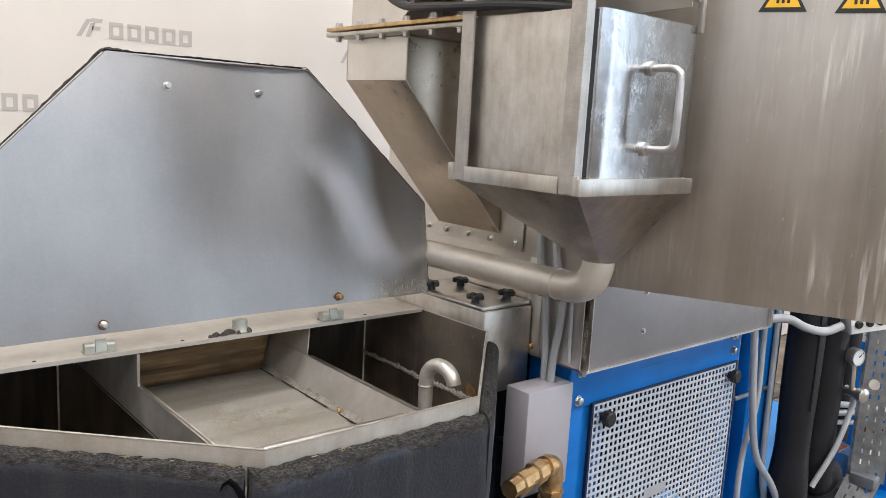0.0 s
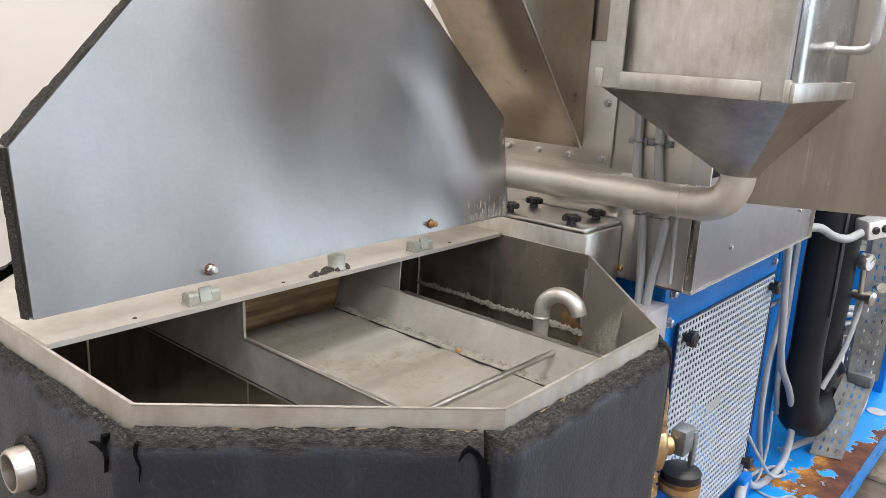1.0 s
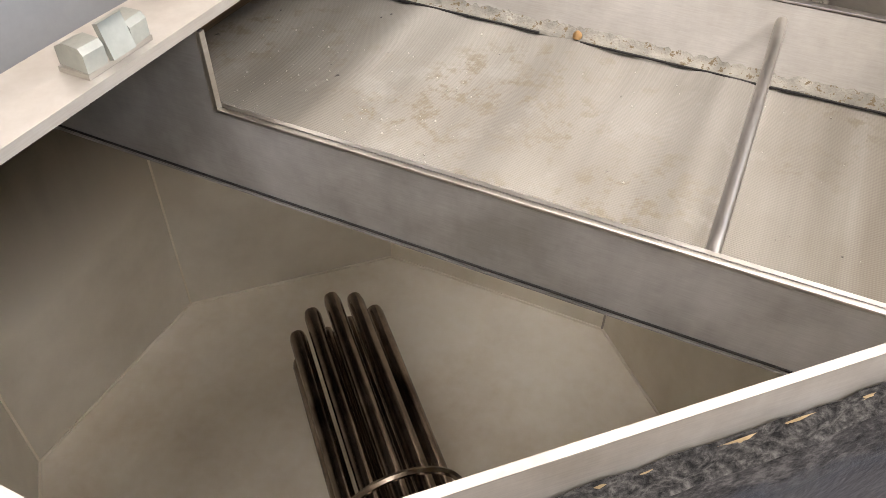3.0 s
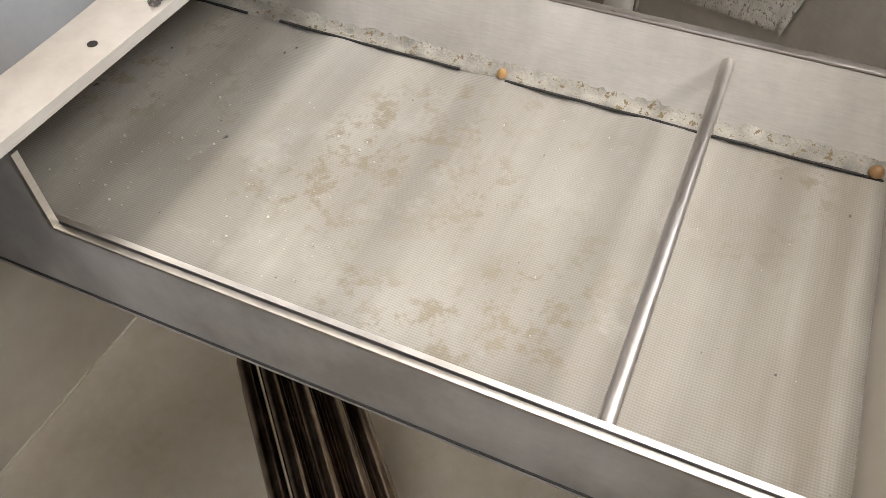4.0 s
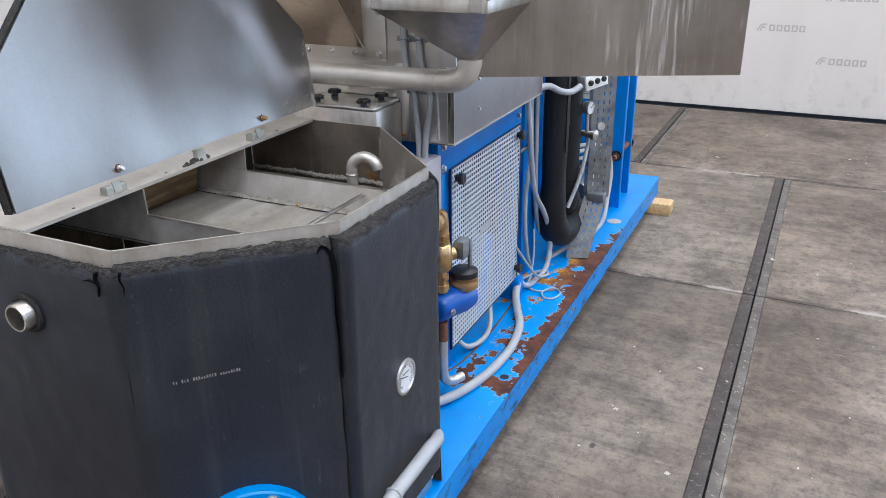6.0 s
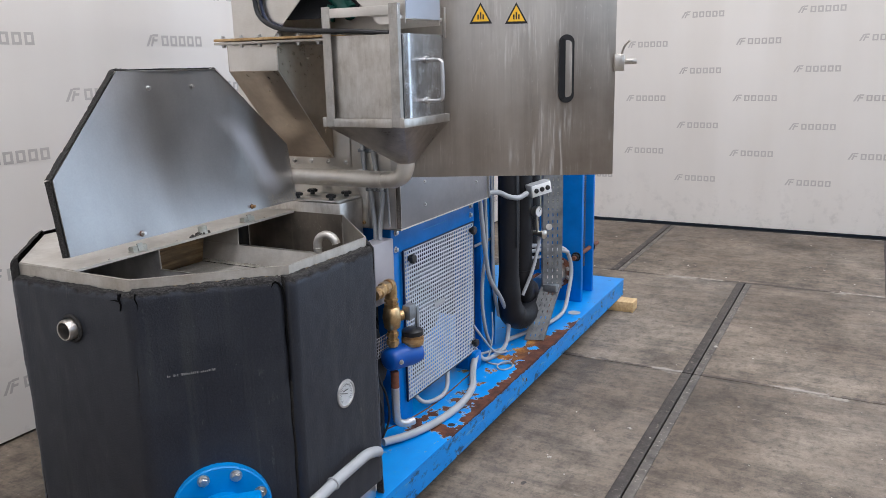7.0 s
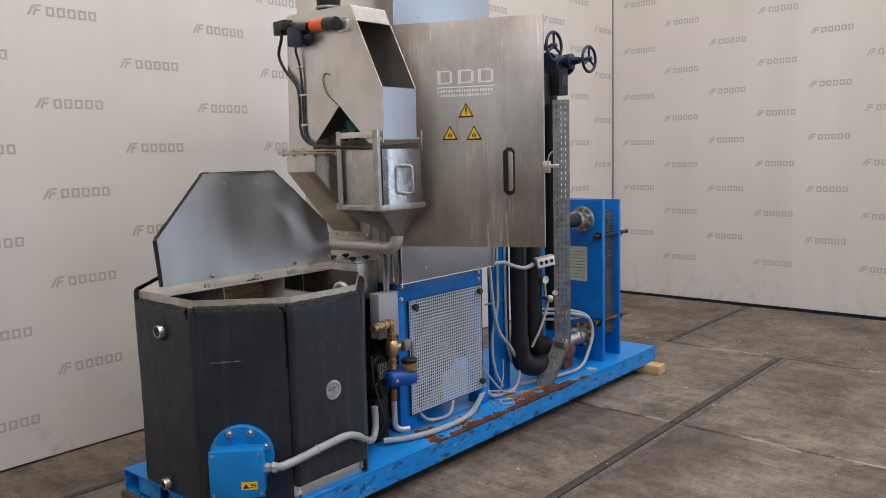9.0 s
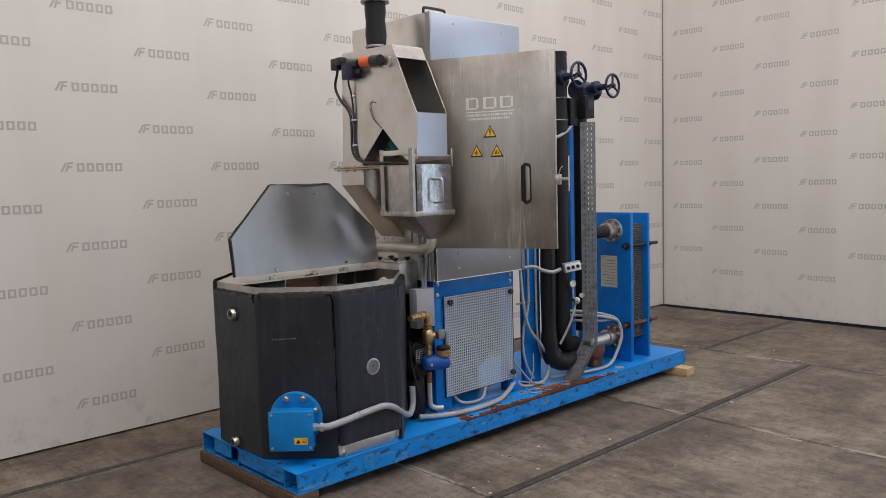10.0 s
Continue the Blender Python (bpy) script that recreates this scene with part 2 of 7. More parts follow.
def make_foam():
    """Smooth skin with runs, scuffs and thin splits; torn open to the fibres along the top."""
    m, nt, nd, lk, b = nodes_of("foam_rubber")
    v = coords(nt)
    sep = nd.new("ShaderNodeSeparateXYZ")
    lk.new(v, sep.inputs[0])
    fine = noise_node(nt, v, 160, 4, 0.65)
    big = noise_node(nt, v, 5, 6, 0.62)
    runs = noise_node(nt, coords(nt, (14, 14, 1.2)), 1.0, 5, 0.6)
    thin = noise_node(nt, coords(nt, (60, 60, 1.5)), 1.0, 3, 0.5)
    c = ramp(nt, fine, [(0.35, (0.0095, 0.0099, 0.0130)), (0.7, (0.0175, 0.0182, 0.0232))])
    c = mix(nt, ramp(nt, big, [(0.52, g(0)), (0.72, g(0.6))]), c, (0.026, 0.0275, 0.030))
    c = mix(nt, ramp(nt, runs, [(0.56, g(0)), (0.74, g(0.75))]), c, (0.036, 0.037, 0.034))
    c = mix(nt, ramp(nt, thin, [(0.62, g(0)), (0.74, g(0.6))]), c, (0.040, 0.039, 0.036))
    drip = noise_node(nt, coords(nt, (130, 130, 2.2)), 1.0, 3, 0.5)
    c = mix(nt, ramp(nt, drip, [(0.62, g(0)), (0.72, g(0.55))]), c, (0.006, 0.007, 0.008))
    c = mix(nt, ramp(nt, noise_node(nt, v, 210, 2, 0.5), [(0.74, g(0)), (0.78, g(0.7))]), c, (0.16, 0.155, 0.14))
    c = mix(nt, ramp(nt, noise_node(nt, v, 42, 5, 0.8), [(0.69, g(0)), (0.73, g(0.5))]), c, (0.075, 0.071, 0.066))
    crk = noise_node(nt, coords(nt, (5, 5, 1.6)), 1.0, 3, 0.5)
    crack = math_node(nt, "MULTIPLY", ramp(nt, crk, [(0.488, g(0)), (0.498, g(0.8)), (0.502, g(0.8)), (0.512, g(0))]), ramp(nt, noise_node(nt, v, 6.0, 2, 0.5), [(0.66, g(0)), (0.69, g(1))]))
    c = mix(nt, crack, c, (0.001, 0.001, 0.001))
    scuff_gleam = noise_node(nt, coords(nt, (30, 30, 9)), 1.0, 6, 0.75)
    c = mix(nt, ramp(nt, scuff_gleam, [(0.63, g(0)), (0.70, g(0.6))]), c, (0.085, 0.082, 0.075))
    fib = noise_node(nt, coords(nt, (1, 1, 4)), 230, 5, 0.7)
    fib2 = noise_node(nt, coords(nt, (1, 1, 3)), 70, 4, 0.65)
    wool = math_node(nt, "MULTIPLY", math_node(nt, "ADD", fib, fib2), 0.5)
    cw = ramp(nt, wool, [(0.36, (0.009, 0.0085, 0.0085)), (0.5, (0.032, 0.030, 0.029)), (0.66, (0.085, 0.080, 0.076))])
    cw = mix(nt, ramp(nt, noise_node(nt, v, 24, 5, 0.7), [(0.70, g(0)), (0.75, g(0.6))]), cw, (0.20, 0.15, 0.08))
    edge = math_node(nt, "ADD", sep.outputs[2], math_node(nt, "MULTIPLY", noise_node(nt, v, 16, 4, 0.6), 0.05))
    torn = ramp(nt, math_node(nt, "MULTIPLY", math_node(nt, "SUBTRACT", edge, 1.118), 50.0), [(0.0, g(0)), (0.5, g(1))])
    put(nt, b, "Base Color", mix(nt, torn, c, cw))
    put(nt, b, "Roughness", mix(nt, torn, ramp(nt, big, [(0.3, g(0.40)), (0.7, g(0.58))]), g(0.85)))
    put(nt, b, "Specular IOR Level", math_node(nt, "MULTIPLY", math_node(nt, "SUBTRACT", 1.0, math_node(nt, "MAXIMUM", crack, torn)), 0.55))
    put(nt, b, "Specular Tint", (0.78, 0.86, 1.0))
    put(nt, b, "Sheen Weight", 0.05)
    put(nt, b, "Sheen Roughness", 0.45)
    put(nt, b, "Sheen Tint", (0.86, 0.90, 1.0))
    smooth_h = mix(nt, 0.62, fine, mix(nt, crack, big, g(0)))
    put(nt, b, "Normal", bump(nt, mix(nt, torn, smooth_h, wool), 0.55, 0.006))
    return m


def make_foam_edge():
    m, nt, _, _, b = nodes_of("torn_foam_edge")
    fib = noise_node(nt, coords(nt, (1, 1, 4)), 200, 5, 0.7)
    c = ramp(nt, fib, [(0.36, (0.008, 0.0075, 0.0075)), (0.5, (0.036, 0.034, 0.032)), (0.66, (0.10, 0.095, 0.088))])
    put(nt, b, "Base Color", c)
    put(nt, b, "Roughness", 0.85)
    put(nt, b, "Specular IOR Level", 0.15)
    put(nt, b, "Normal", bump(nt, fib, 0.8, 0.006))
    return m


def make_deck():
    """Blue paint flaked off to rust along the walked edge of the deck."""
    m, nt, nd, lk, b = nodes_of("deck_paint")
    v = coords(nt)
    sep = nd.new("ShaderNodeSeparateXYZ")
    lk.new(v, sep.inputs[0])
    x, y, z = sep.outputs[0], sep.outputs[1], sep.outputs[2]
    x5 = math_node(nt, "MULTIPLY", x, 0.2)
    gx = ramp(nt, x5, [(0.28, g(0)), (0.335, g(0.2)), (0.352, g(0.85)), (0.385, g(0.7)), (0.44, g(0.50)), (0.50, g(0.62)), (0.535, g(1.0)), (0.60, g(0.85)), (0.68, g(0.1)), (0.9, g(0.0))])
    strip = ramp(nt, x5, [(0.335, g(0)), (0.36, g(1)), (0.64, g(1)), (0.70, g(0))])
    n = noise_node(nt, v, 9.0, 8, 0.62)
    far = math_node(nt, "MULTIPLY", math_node(nt, "SUBTRACT", 1.60, y), 3.0, True)
    near = math_node(nt, "MULTIPLY", math_node(nt, "SUBTRACT", 1.235, y), 14.0, True)
    top = math_node(nt, "MULTIPLY", math_node(nt, "SUBTRACT", z, 0.168), 60.0, True)
    lvl = math_node(nt, "ADD", math_node(nt, "MULTIPLY", math_node(nt, "MULTIPLY", gx, far), 0.240), math_node(nt, "MULTIPLY", math_node(nt, "MULTIPLY", strip, near), 0.28))
    lvl = math_node(nt, "SUBTRACT", math_node(nt, "MULTIPLY", lvl, top), 0.02)
    f = math_node(nt, "ADD", n, lvl)
    rust = ramp(nt, f, [(0.655, g(0)), (0.665, g(1))])
    rim = ramp(nt, f, [(0.640, g(0)), (0.655, g(1))])
    paint = ramp(nt, noise_node(nt, v, 5, 5, 0.6), [(0.3, (0.003, 0.190, 0.57)), (0.7, (0.005, 0.250, 0.68))])
    paint = mix(nt, ramp(nt, noise_node(nt, v, 16, 6, 0.7), [(0.58, g(0)), (0.8, g(0.55))]), paint, (0.12, 0.25, 0.36))
    scr = noise_node(nt, coords(nt, (3, 30, 30)), 2.0, 6, 0.7)
    side = math_node(nt, "MULTIPLY", ramp(nt, scr, [(0.56, g(0)), (0.66, g(0.7))]), math_node(nt, "SUBTRACT", 1.0, top))
    paint = mix(nt, side, paint, (0.22, 0.36, 0.46))
    grime = noise_node(nt, coords(nt, (4, 4, 7)), 3.0, 7, 0.72)
    paint = mix(nt, math_node(nt, "MULTIPLY", ramp(nt, grime, [(0.53, g(0)), (0.62, g(0.85))]), math_node(nt, "SUBTRACT", 1.0, top)), paint, (0.018, 0.022, 0.030))
    dirt = noise_node(nt, v, 26, 6, 0.75)
    paint = mix(nt, ramp(nt, dirt, [(0.66, g(0)), (0.72, g(0.7))]), paint, (0.03, 0.06, 0.12))
    rn = noise_node(nt, v, 14, 6, 0.7)
    brown = ramp(nt, rn, [(0.3, (0.028, 0.012, 0.009)), (0.5, (0.085, 0.030, 0.018)), (0.70, (0.15, 0.055, 0.025))])
    ochre = ramp(nt, rn, [(0.35, (0.12, 0.045, 0.018)), (0.5, (0.30, 0.12, 0.02)), (0.65, (0.55, 0.30, 0.05))])
    oz = math_node(nt, "MULTIPLY", ramp(nt, x5, [(0.44, g(0)), (0.49, g(1)), (0.62, g(1)), (0.66, g(0))]), math_node(nt, "MULTIPLY", math_node(nt, "SUBTRACT", y, 1.23), 12.0, True))
    oz = math_node(nt, "MULTIPLY", oz, ramp(nt, noise_node(nt, v, 6, 4, 0.6), [(0.32, g(0.2)), (0.42, g(1))]))
    c = mix(nt, rim, paint, (0.25, 0.33, 0.38))
    c = mix(nt, rust, c, mix(nt, oz, brown, ochre))
    put(nt, b, "Base Color", c)
    put(nt, b, "Roughness", mix(nt, rust, g(0.40), g(0.8)))
    put(nt, b, "Specular IOR Level", 0.3)
    hgt = mix(nt, rust, g(0.6), math_node(nt, "MULTIPLY", rn, 0.5))
    put(nt, b, "Normal", bump(nt, hgt, 0.5, 0.003))
    return m


def make_concrete():
    """Old, oil-stained slabs: cloudy tone, dark blots, pale scrapes, fine grit."""
    m, nt, nd, lk, b = nodes_of("worn_concrete")
    v0 = coords(nt, use="Object")
    v = v0
    info = nd.new("ShaderNodeObjectInfo")
    sh = nd.new("ShaderNodeVectorMath")
    sh.operation = "ADD"
    cmb = nd.new("ShaderNodeCombineXYZ")
    lk.new(math_node(nt, "MULTIPLY", info.outputs["Random"], 50.0), cmb.inputs[0])
    lk.new(v, sh.inputs[0])
    lk.new(cmb.outputs[0], sh.inputs[1])
    v = sh.outputs[0]

    def stretched(sc):
        mp = nd.new("ShaderNodeMapping")
        mp.inputs["Scale"].default_value = sc
        lk.new(v, mp.inputs["Vector"])
        return mp.outputs["Vector"]

    def blots(sc, detail, rough, lo, hi, depth):
        """A dirt layer: one where clean, down to 1 - depth in its blots."""
        return ramp(nt, noise_node(nt, sc[0], sc[1], detail, rough), [(lo, g(1.0)), (hi, g(1.0 - depth))])

    n2 = noise_node(nt, v, 5.5, 9, 0.72)
    n3 = noise_node(nt, v, 70, 5, 0.7)
    c = ramp(nt, noise_node(nt, v, 0.9, 8, 0.7), [(0.36, (0.122, 0.091, 0.064)), (0.5, (0.186, 0.147, 0.109)), (0.64, (0.262, 0.217, 0.167))])
    for layer in (blots((v, 1.5), 10, 0.74, 0.45, 0.64, 0.40), blots((v, 6.0), 9, 0.75, 0.42, 0.68, 0.34), blots((stretched((7, 1.3, 1)), 1.3), 9, 0.74, 0.47, 0.66, 0.42), blots((stretched((22, 3, 1)), 1.2), 7, 0.74, 0.52, 0.70, 0.34), blots((v, 24), 6, 0.75, 0.50, 0.70, 0.36), blots((v, 70), 5, 0.7, 0.4, 0.7, 0.24)):
        c = mix(nt, 1.0, c, layer, "MULTIPLY")
    c = mix(nt, ramp(nt, noise_node(nt, v, 3.3, 9, 0.8), [(0.64, g(0)), (0.68, g(0.75))]), c, (0.040, 0.034, 0.030))
    c = mix(nt, ramp(nt, noise_node(nt, stretched((26, 2.4, 1)), 2.2, 6, 0.7), [(0.63, g(0)), (0.70, g(0.5))]), c, (0.30, 0.28, 0.25))
    c = mix(nt, ramp(nt, noise_node(nt, v, 38, 3, 0.6), [(0.72, g(0)), (0.75, g(0.6))]), c, (0.34, 0.32, 0.29))
    # chipped borders: pale bruises and black grime along the slab's four sides
    sep = nd.new("ShaderNodeSeparateXYZ")
    lk.new(v0, sep.inputs[0])
    ex = math_node(nt, "ABSOLUTE", sep.outputs[0])
    ey = math_node(nt, "ABSOLUTE", sep.outputs[1])
    wob = math_node(nt, "MULTIPLY", math_node(nt, "SUBTRACT", noise_node(nt, v, 9, 7, 0.7), 0.5), 0.10)
    nearx = math_node(nt, "MULTIPLY", math_node(nt, "SUBTRACT", math_node(nt, "ADD", ex, wob), 0.968), 60.0, True)
    neary = math_node(nt, "MULTIPLY", math_node(nt, "SUBTRACT", math_node(nt, "ADD", ey, wob), 0.950), 60.0, True)
    rim = math_node(nt, "MAXIMUM", nearx, neary)
    kind = noise_node(nt, v, 1.6, 5, 0.7)
    pale = math_node(nt, "MULTIPLY", rim, ramp(nt, kind, [(0.50, g(0)), (0.54, g(0.6))]))
    grimy = math_node(nt, "MULTIPLY", rim, ramp(nt, kind, [(0.44, g(0.75)), (0.49, g(0))]))
    c = mix(nt, pale, c, (0.34, 0.315, 0.275))
    c = mix(nt, grimy, c, (0.040, 0.032, 0.026))
    # dark dropped spots
    c = mix(nt, ramp(nt, noise_node(nt, v, 7.5, 2, 0.5), [(0.745, g(0)), (0.76, g(0.85))]), c, (0.025, 0.022, 0.022))
    tone = math_node(nt, "ADD", math_node(nt, "MULTIPLY", info.outputs["Random"], 0.22), 0.90)
    c = mix(nt, 1.0, c, tone, "MULTIPLY")
    put(nt, b, "Base Color", c)
    put(nt, b, "Roughness", ramp(nt, n2, [(0.3, g(0.5)), (0.7, g(0.78))]))
    put(nt, b, "Normal", bump(nt, mix(nt, 0.5, n2, n3), 0.4, 0.005))
    return m


def make_cover_shade():
    """Tank sheet, bare below, with the cover's shade put in brown-black above a ragged line."""
    m, nt, nd, lk, b = nodes_of("cover_shaded_sheet")
    v = coords(nt)
    sep = nd.new("ShaderNodeSeparateXYZ")
    lk.new(v, sep.inputs[0])
    n = noise_node(nt, v, 3.0, 6, 0.6)
    fine = noise_node(nt, coords(nt, (12, 12, 2)), 2.0, 5, 0.6)
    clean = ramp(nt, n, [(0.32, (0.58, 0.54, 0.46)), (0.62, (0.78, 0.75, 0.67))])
    shaded = ramp(nt, fine, [(0.35, (0.028, 0.024, 0.020)), (0.65, (0.080, 0.067, 0.053))])
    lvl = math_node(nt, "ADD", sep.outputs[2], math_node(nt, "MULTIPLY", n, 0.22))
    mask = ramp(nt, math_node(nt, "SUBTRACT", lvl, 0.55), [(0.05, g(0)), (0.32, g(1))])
    put(nt, b, "Base Color", mix(nt, mask, clean, shaded))
    put(nt, b, "Metallic", 0.3)
    put(nt, b, "Roughness", 0.55)
    return m


def make_wall(name, col):
    m, nt, _, _, b = nodes_of(name)
    v = coords(nt)
    n1 = noise_node(nt, v, 0.7, 4, 0.5)
    n2 = noise_node(nt, coords(nt, (1, 1, 0.12)), 2.2, 4, 0.5)
    lo, hi = tuple(c * 0.93 for c in col), col
    c = mix(nt, 0.12, ramp(nt, n1, [(0.3, lo), (0.7, hi)]), ramp(nt, n2, [(0.35, g(0.3)), (0.65, g(0.7))]), "OVERLAY")
    sep = nt.nodes.new("ShaderNodeSeparateXYZ")
    nt.links.new(v, sep.inputs[0])
    low = ramp(nt, math_node(nt, "ADD", sep.outputs[2], math_node(nt, "MULTIPLY", n1, 0.4)), [(0.2, g(1)), (0.75, g(0))])
    rub = ramp(nt, noise_node(nt, v, 7, 8, 0.75), [(0.52, g(0)), (0.66, g(0.5))])
    c = mix(nt, math_node(nt, "MULTIPLY", low, rub), c, tuple(q * 0.55 for q in col))
    put(nt, b, "Base Color", c)
    put(nt, b, "Roughness", 0.62)
    put(nt, b, "Normal", bump(nt, n2, 0.2, 0.02))
    return m


def make_screen():
    """Fine slotted sieve sheet, dulled by dried dust, with brown crumbs and pale cloudy residue."""
    m, nt, nd, lk, b = nodes_of("sieve_sheet")
    v = coords(nt)

    def bands(way, scale, bend):
        wv = nd.new("ShaderNodeTexWave")
        wv.wave_type, wv.bands_direction = "BANDS", way
        wv.inputs["Scale"].default_value, wv.inputs["Distortion"].default_value = scale, bend
        lk.new(v, wv.inputs["Vector"])
        return wv.outputs["Fac"]

    pat = math_node(nt, "ADD", math_node(nt, "MULTIPLY", bands("X", 150, 0.3), 0.65), math_node(nt, "MULTIPLY", bands("Y", 150, 0.2), 0.35))
    big = noise_node(nt, v, 6, 6, 0.65)
    band = noise_node(nt, coords(nt, (0.5, 16, 1)), 1.5, 4, 0.55)
    c = ramp(nt, big, [(0.3, (0.236, 0.214, 0.180)), (0.7, (0.325, 0.306, 0.270))])
    c = mix(nt, 0.38, c, ramp(nt, band, [(0.36, g(0.36)), (0.64, g(0.64))]), "OVERLAY")
    dust = math_node(nt, "MULTIPLY", ramp(nt, noise_node(nt, v, 48, 6, 0.75), [(0.50, g(0)), (0.60, g(0.75))]), ramp(nt, noise_node(nt, v, 7.5, 4, 0.6), [(0.46, g(0)), (0.62, g(1))]))
    c = mix(nt, dust, c, (0.205, 0.170, 0.115))
    c = mix(nt, ramp(nt, noise_node(nt, v, 14, 6, 0.7), [(0.56, g(0)), (0.72, g(0.55))]), c, (0.36, 0.345, 0.31))
    # rusty dust and the rim's shade painted in broad uneven bars towards the tray's front end
    sep = nd.new("ShaderNodeSeparateXYZ")
    lk.new(v, sep.inputs[0])
    front = math_node(nt, "MULTIPLY", math_node(nt, "SUBTRACT", 1.40, sep.outputs[1]), 7.0, True)
    bars = ramp(nt, noise_node(nt, coords(nt, (1.2, 11, 1)), 2.0, 4, 0.55), [(0.40, g(0.12)), (0.60, g(0.75))])
    c = mix(nt, math_node(nt, "MULTIPLY", front, bars), c, (0.185, 0.160, 0.122))
    c = mix(nt, 0.28, c, ramp(nt, pat, [(0.25, g(0.30)), (0.75, g(0.66))]), "OVERLAY")
    c = mix(nt, ramp(nt, noise_node(nt, v, 85, 2, 0.5), [(0.76, g(0)), (0.78, g(0.9))]), c, (0.05, 0.045, 0.04))
    put(nt, b, "Base Color", c)
    put(nt, b, "Metallic", 0.25)
    put(nt, b, "Roughness", ramp(nt, big, [(0.3, g(0.62)), (0.7, g(0.82))]))
    put(nt, b, "Normal", bump(nt, pat, 0.28, 0.0009))
    return m


def make_door_sheet():
    """Dull brown-grey stainless with soft vertical smears and clusters of short white lime runs."""
    m, nt, _, _, b = nodes_of("door_sheet")
    v = coords(nt)
    cloud = noise_node(nt, v, 2.0, 6, 0.62)
    smear = noise_node(nt, coords(nt, (9, 9, 0.8)), 1.0, 6, 0.65)
    grain = noise_node(nt, coords(nt, (160, 160, 3)), 1.0, 3, 0.5)
    c = ramp(nt, cloud, [(0.34, (0.35, 0.312, 0.274)), (0.52, (0.455, 0.418, 0.373)), (0.66, (0.525, 0.49, 0.445))])
    c = mix(nt, 0.24, c, ramp(nt, smear, [(0.34, g(0.30)), (0.66, g(0.70))]), "OVERLAY")
    c = mix(nt, 0.06, c, ramp(nt, grain, [(0.3, g(0.3)), (0.7, g(0.7))]), "OVERLAY")
    gate = ramp(nt, noise_node(nt, coords(nt, (3.2, 3.2, 2.4)), 1.0, 4, 0.6), [(0.48, g(0)), (0.60, g(1))])
    thin = ramp(nt, noise_node(nt, coords(nt, (95, 95, 5.0)), 1.0, 4, 0.6), [(0.55, g(0)), (0.67, g(0.55))])
    wide = ramp(nt, noise_node(nt, coords(nt, (38, 38, 4.2)), 1.0, 6, 0.7), [(0.56, g(0)), (0.70, g(0.6))])
    lime = math_node(nt, "MULTIPLY", gate, math_node(nt, "MAXIMUM", thin, wide))
    fleck = ramp(nt, noise_node(nt, coords(nt, (120, 120, 40)), 1.0, 3, 0.6), [(0.70, g(0)), (0.74, g(0.5))])
    lime = math_node(nt, "MAXIMUM", lime, fleck)
    dark = ramp(nt, noise_node(nt, coords(nt, (14, 14, 1.6)), 1.0, 5, 0.65), [(0.58, g(0)), (0.74, g(0.30))])
    c = mix(nt, dark, c, (0.26, 0.225, 0.19))
    put(nt, b, "Base Color", mix(nt, lime, c, (0.76, 0.735, 0.69)))
    put(nt, b, "Metallic", math_node(nt, "SUBTRACT", 0.95, math_node(nt, "MULTIPLY", lime, 0.7)))
    put(nt, b, "Roughness", mix(nt, lime, ramp(nt, smear, [(0.3, g(0.34)), (0.7, g(0.47))]), g(0.7)))
    put(nt, b, "Normal", bump(nt, grain, 0.05, 0.002))
    return m


def make_tray_end_sheet():
    """Rust-brown sheet; its thin dark lines are a painted reflection of what lies below."""
    m, nt, _, _, b = nodes_of("rust_and_reflection")
    v = coords(nt)
    lines = noise_node(nt, coords(nt, (2.5, 2.5, 60)), 1.0, 5, 0.6)
    cloud = noise_node(nt, coords(nt, (1, 1, 3)), 9, 5, 0.6)
    c = ramp(nt, lines, [(0.36, (0.030, 0.018, 0.010)), (0.47, (0.16, 0.090, 0.036)), (0.58, (0.27, 0.170, 0.075)), (0.70, (0.36, 0.26, 0.14))])
    c = mix(nt, ramp(nt, cloud, [(0.40, g(0)), (0.62, g(0.6))]), c, (0.085, 0.055, 0.032))
    put(nt, b, "Base Color", c)
    put(nt, b, "Metallic", 0.3)
    put(nt, b, "Roughness", 0.5)
    return m


def make_wood(name, a, c2):
    m, nt, _, _, b = nodes_of(name)
    n = noise_node(nt, coords(nt, (3, 30, 30)), 2.0, 6, 0.65)
    put(nt, b, "Base Color", ramp(nt, n, [(0.3, a), (0.7, c2)]))
    put(nt, b, "Roughness", 0.75)
    put(nt, b, "Normal", bump(nt, n, 0.3, 0.003))
    return m


M_FOAM, M_FOAMEDGE, M_DECK, M_CONCRETE = make_foam(), make_foam_edge(), make_deck(), make_concrete()
M_TRAYEND = make_tray_end_sheet()
M_DOOR = make_door_sheet()
M_WALL = make_wall("banner_cloth", (0.665, 0.627, 0.578))
M_HALL = make_wall("hall_cladding", (0.24, 0.21, 0.18))
M_CEIL = make_wall("roof_sheet", (0.42, 0.39, 0.35))
M_SCREEN = make_screen()
M_COVERSHADE = make_cover_shade()
M_WOOD = make_wood("pale_timber", (0.42, 0.27, 0.12), (0.62, 0.44, 0.22))
M_WOODDARK = make_wood("dirty_timber", (0.05, 0.03, 0.018), (0.14, 0.085, 0.05))
M_JOINT = painted("joint_grime", (0.014, 0.012, 0.011), 0.85, 0.3, 20)
M_EDGE = painted("slab_edge_iron", (0.050, 0.042, 0.036), 0.6, 0.5, 11, metallic=0.2, chips=(0.17, 0.145, 0.12), chip_level=0.60, bump_strength=0.4)
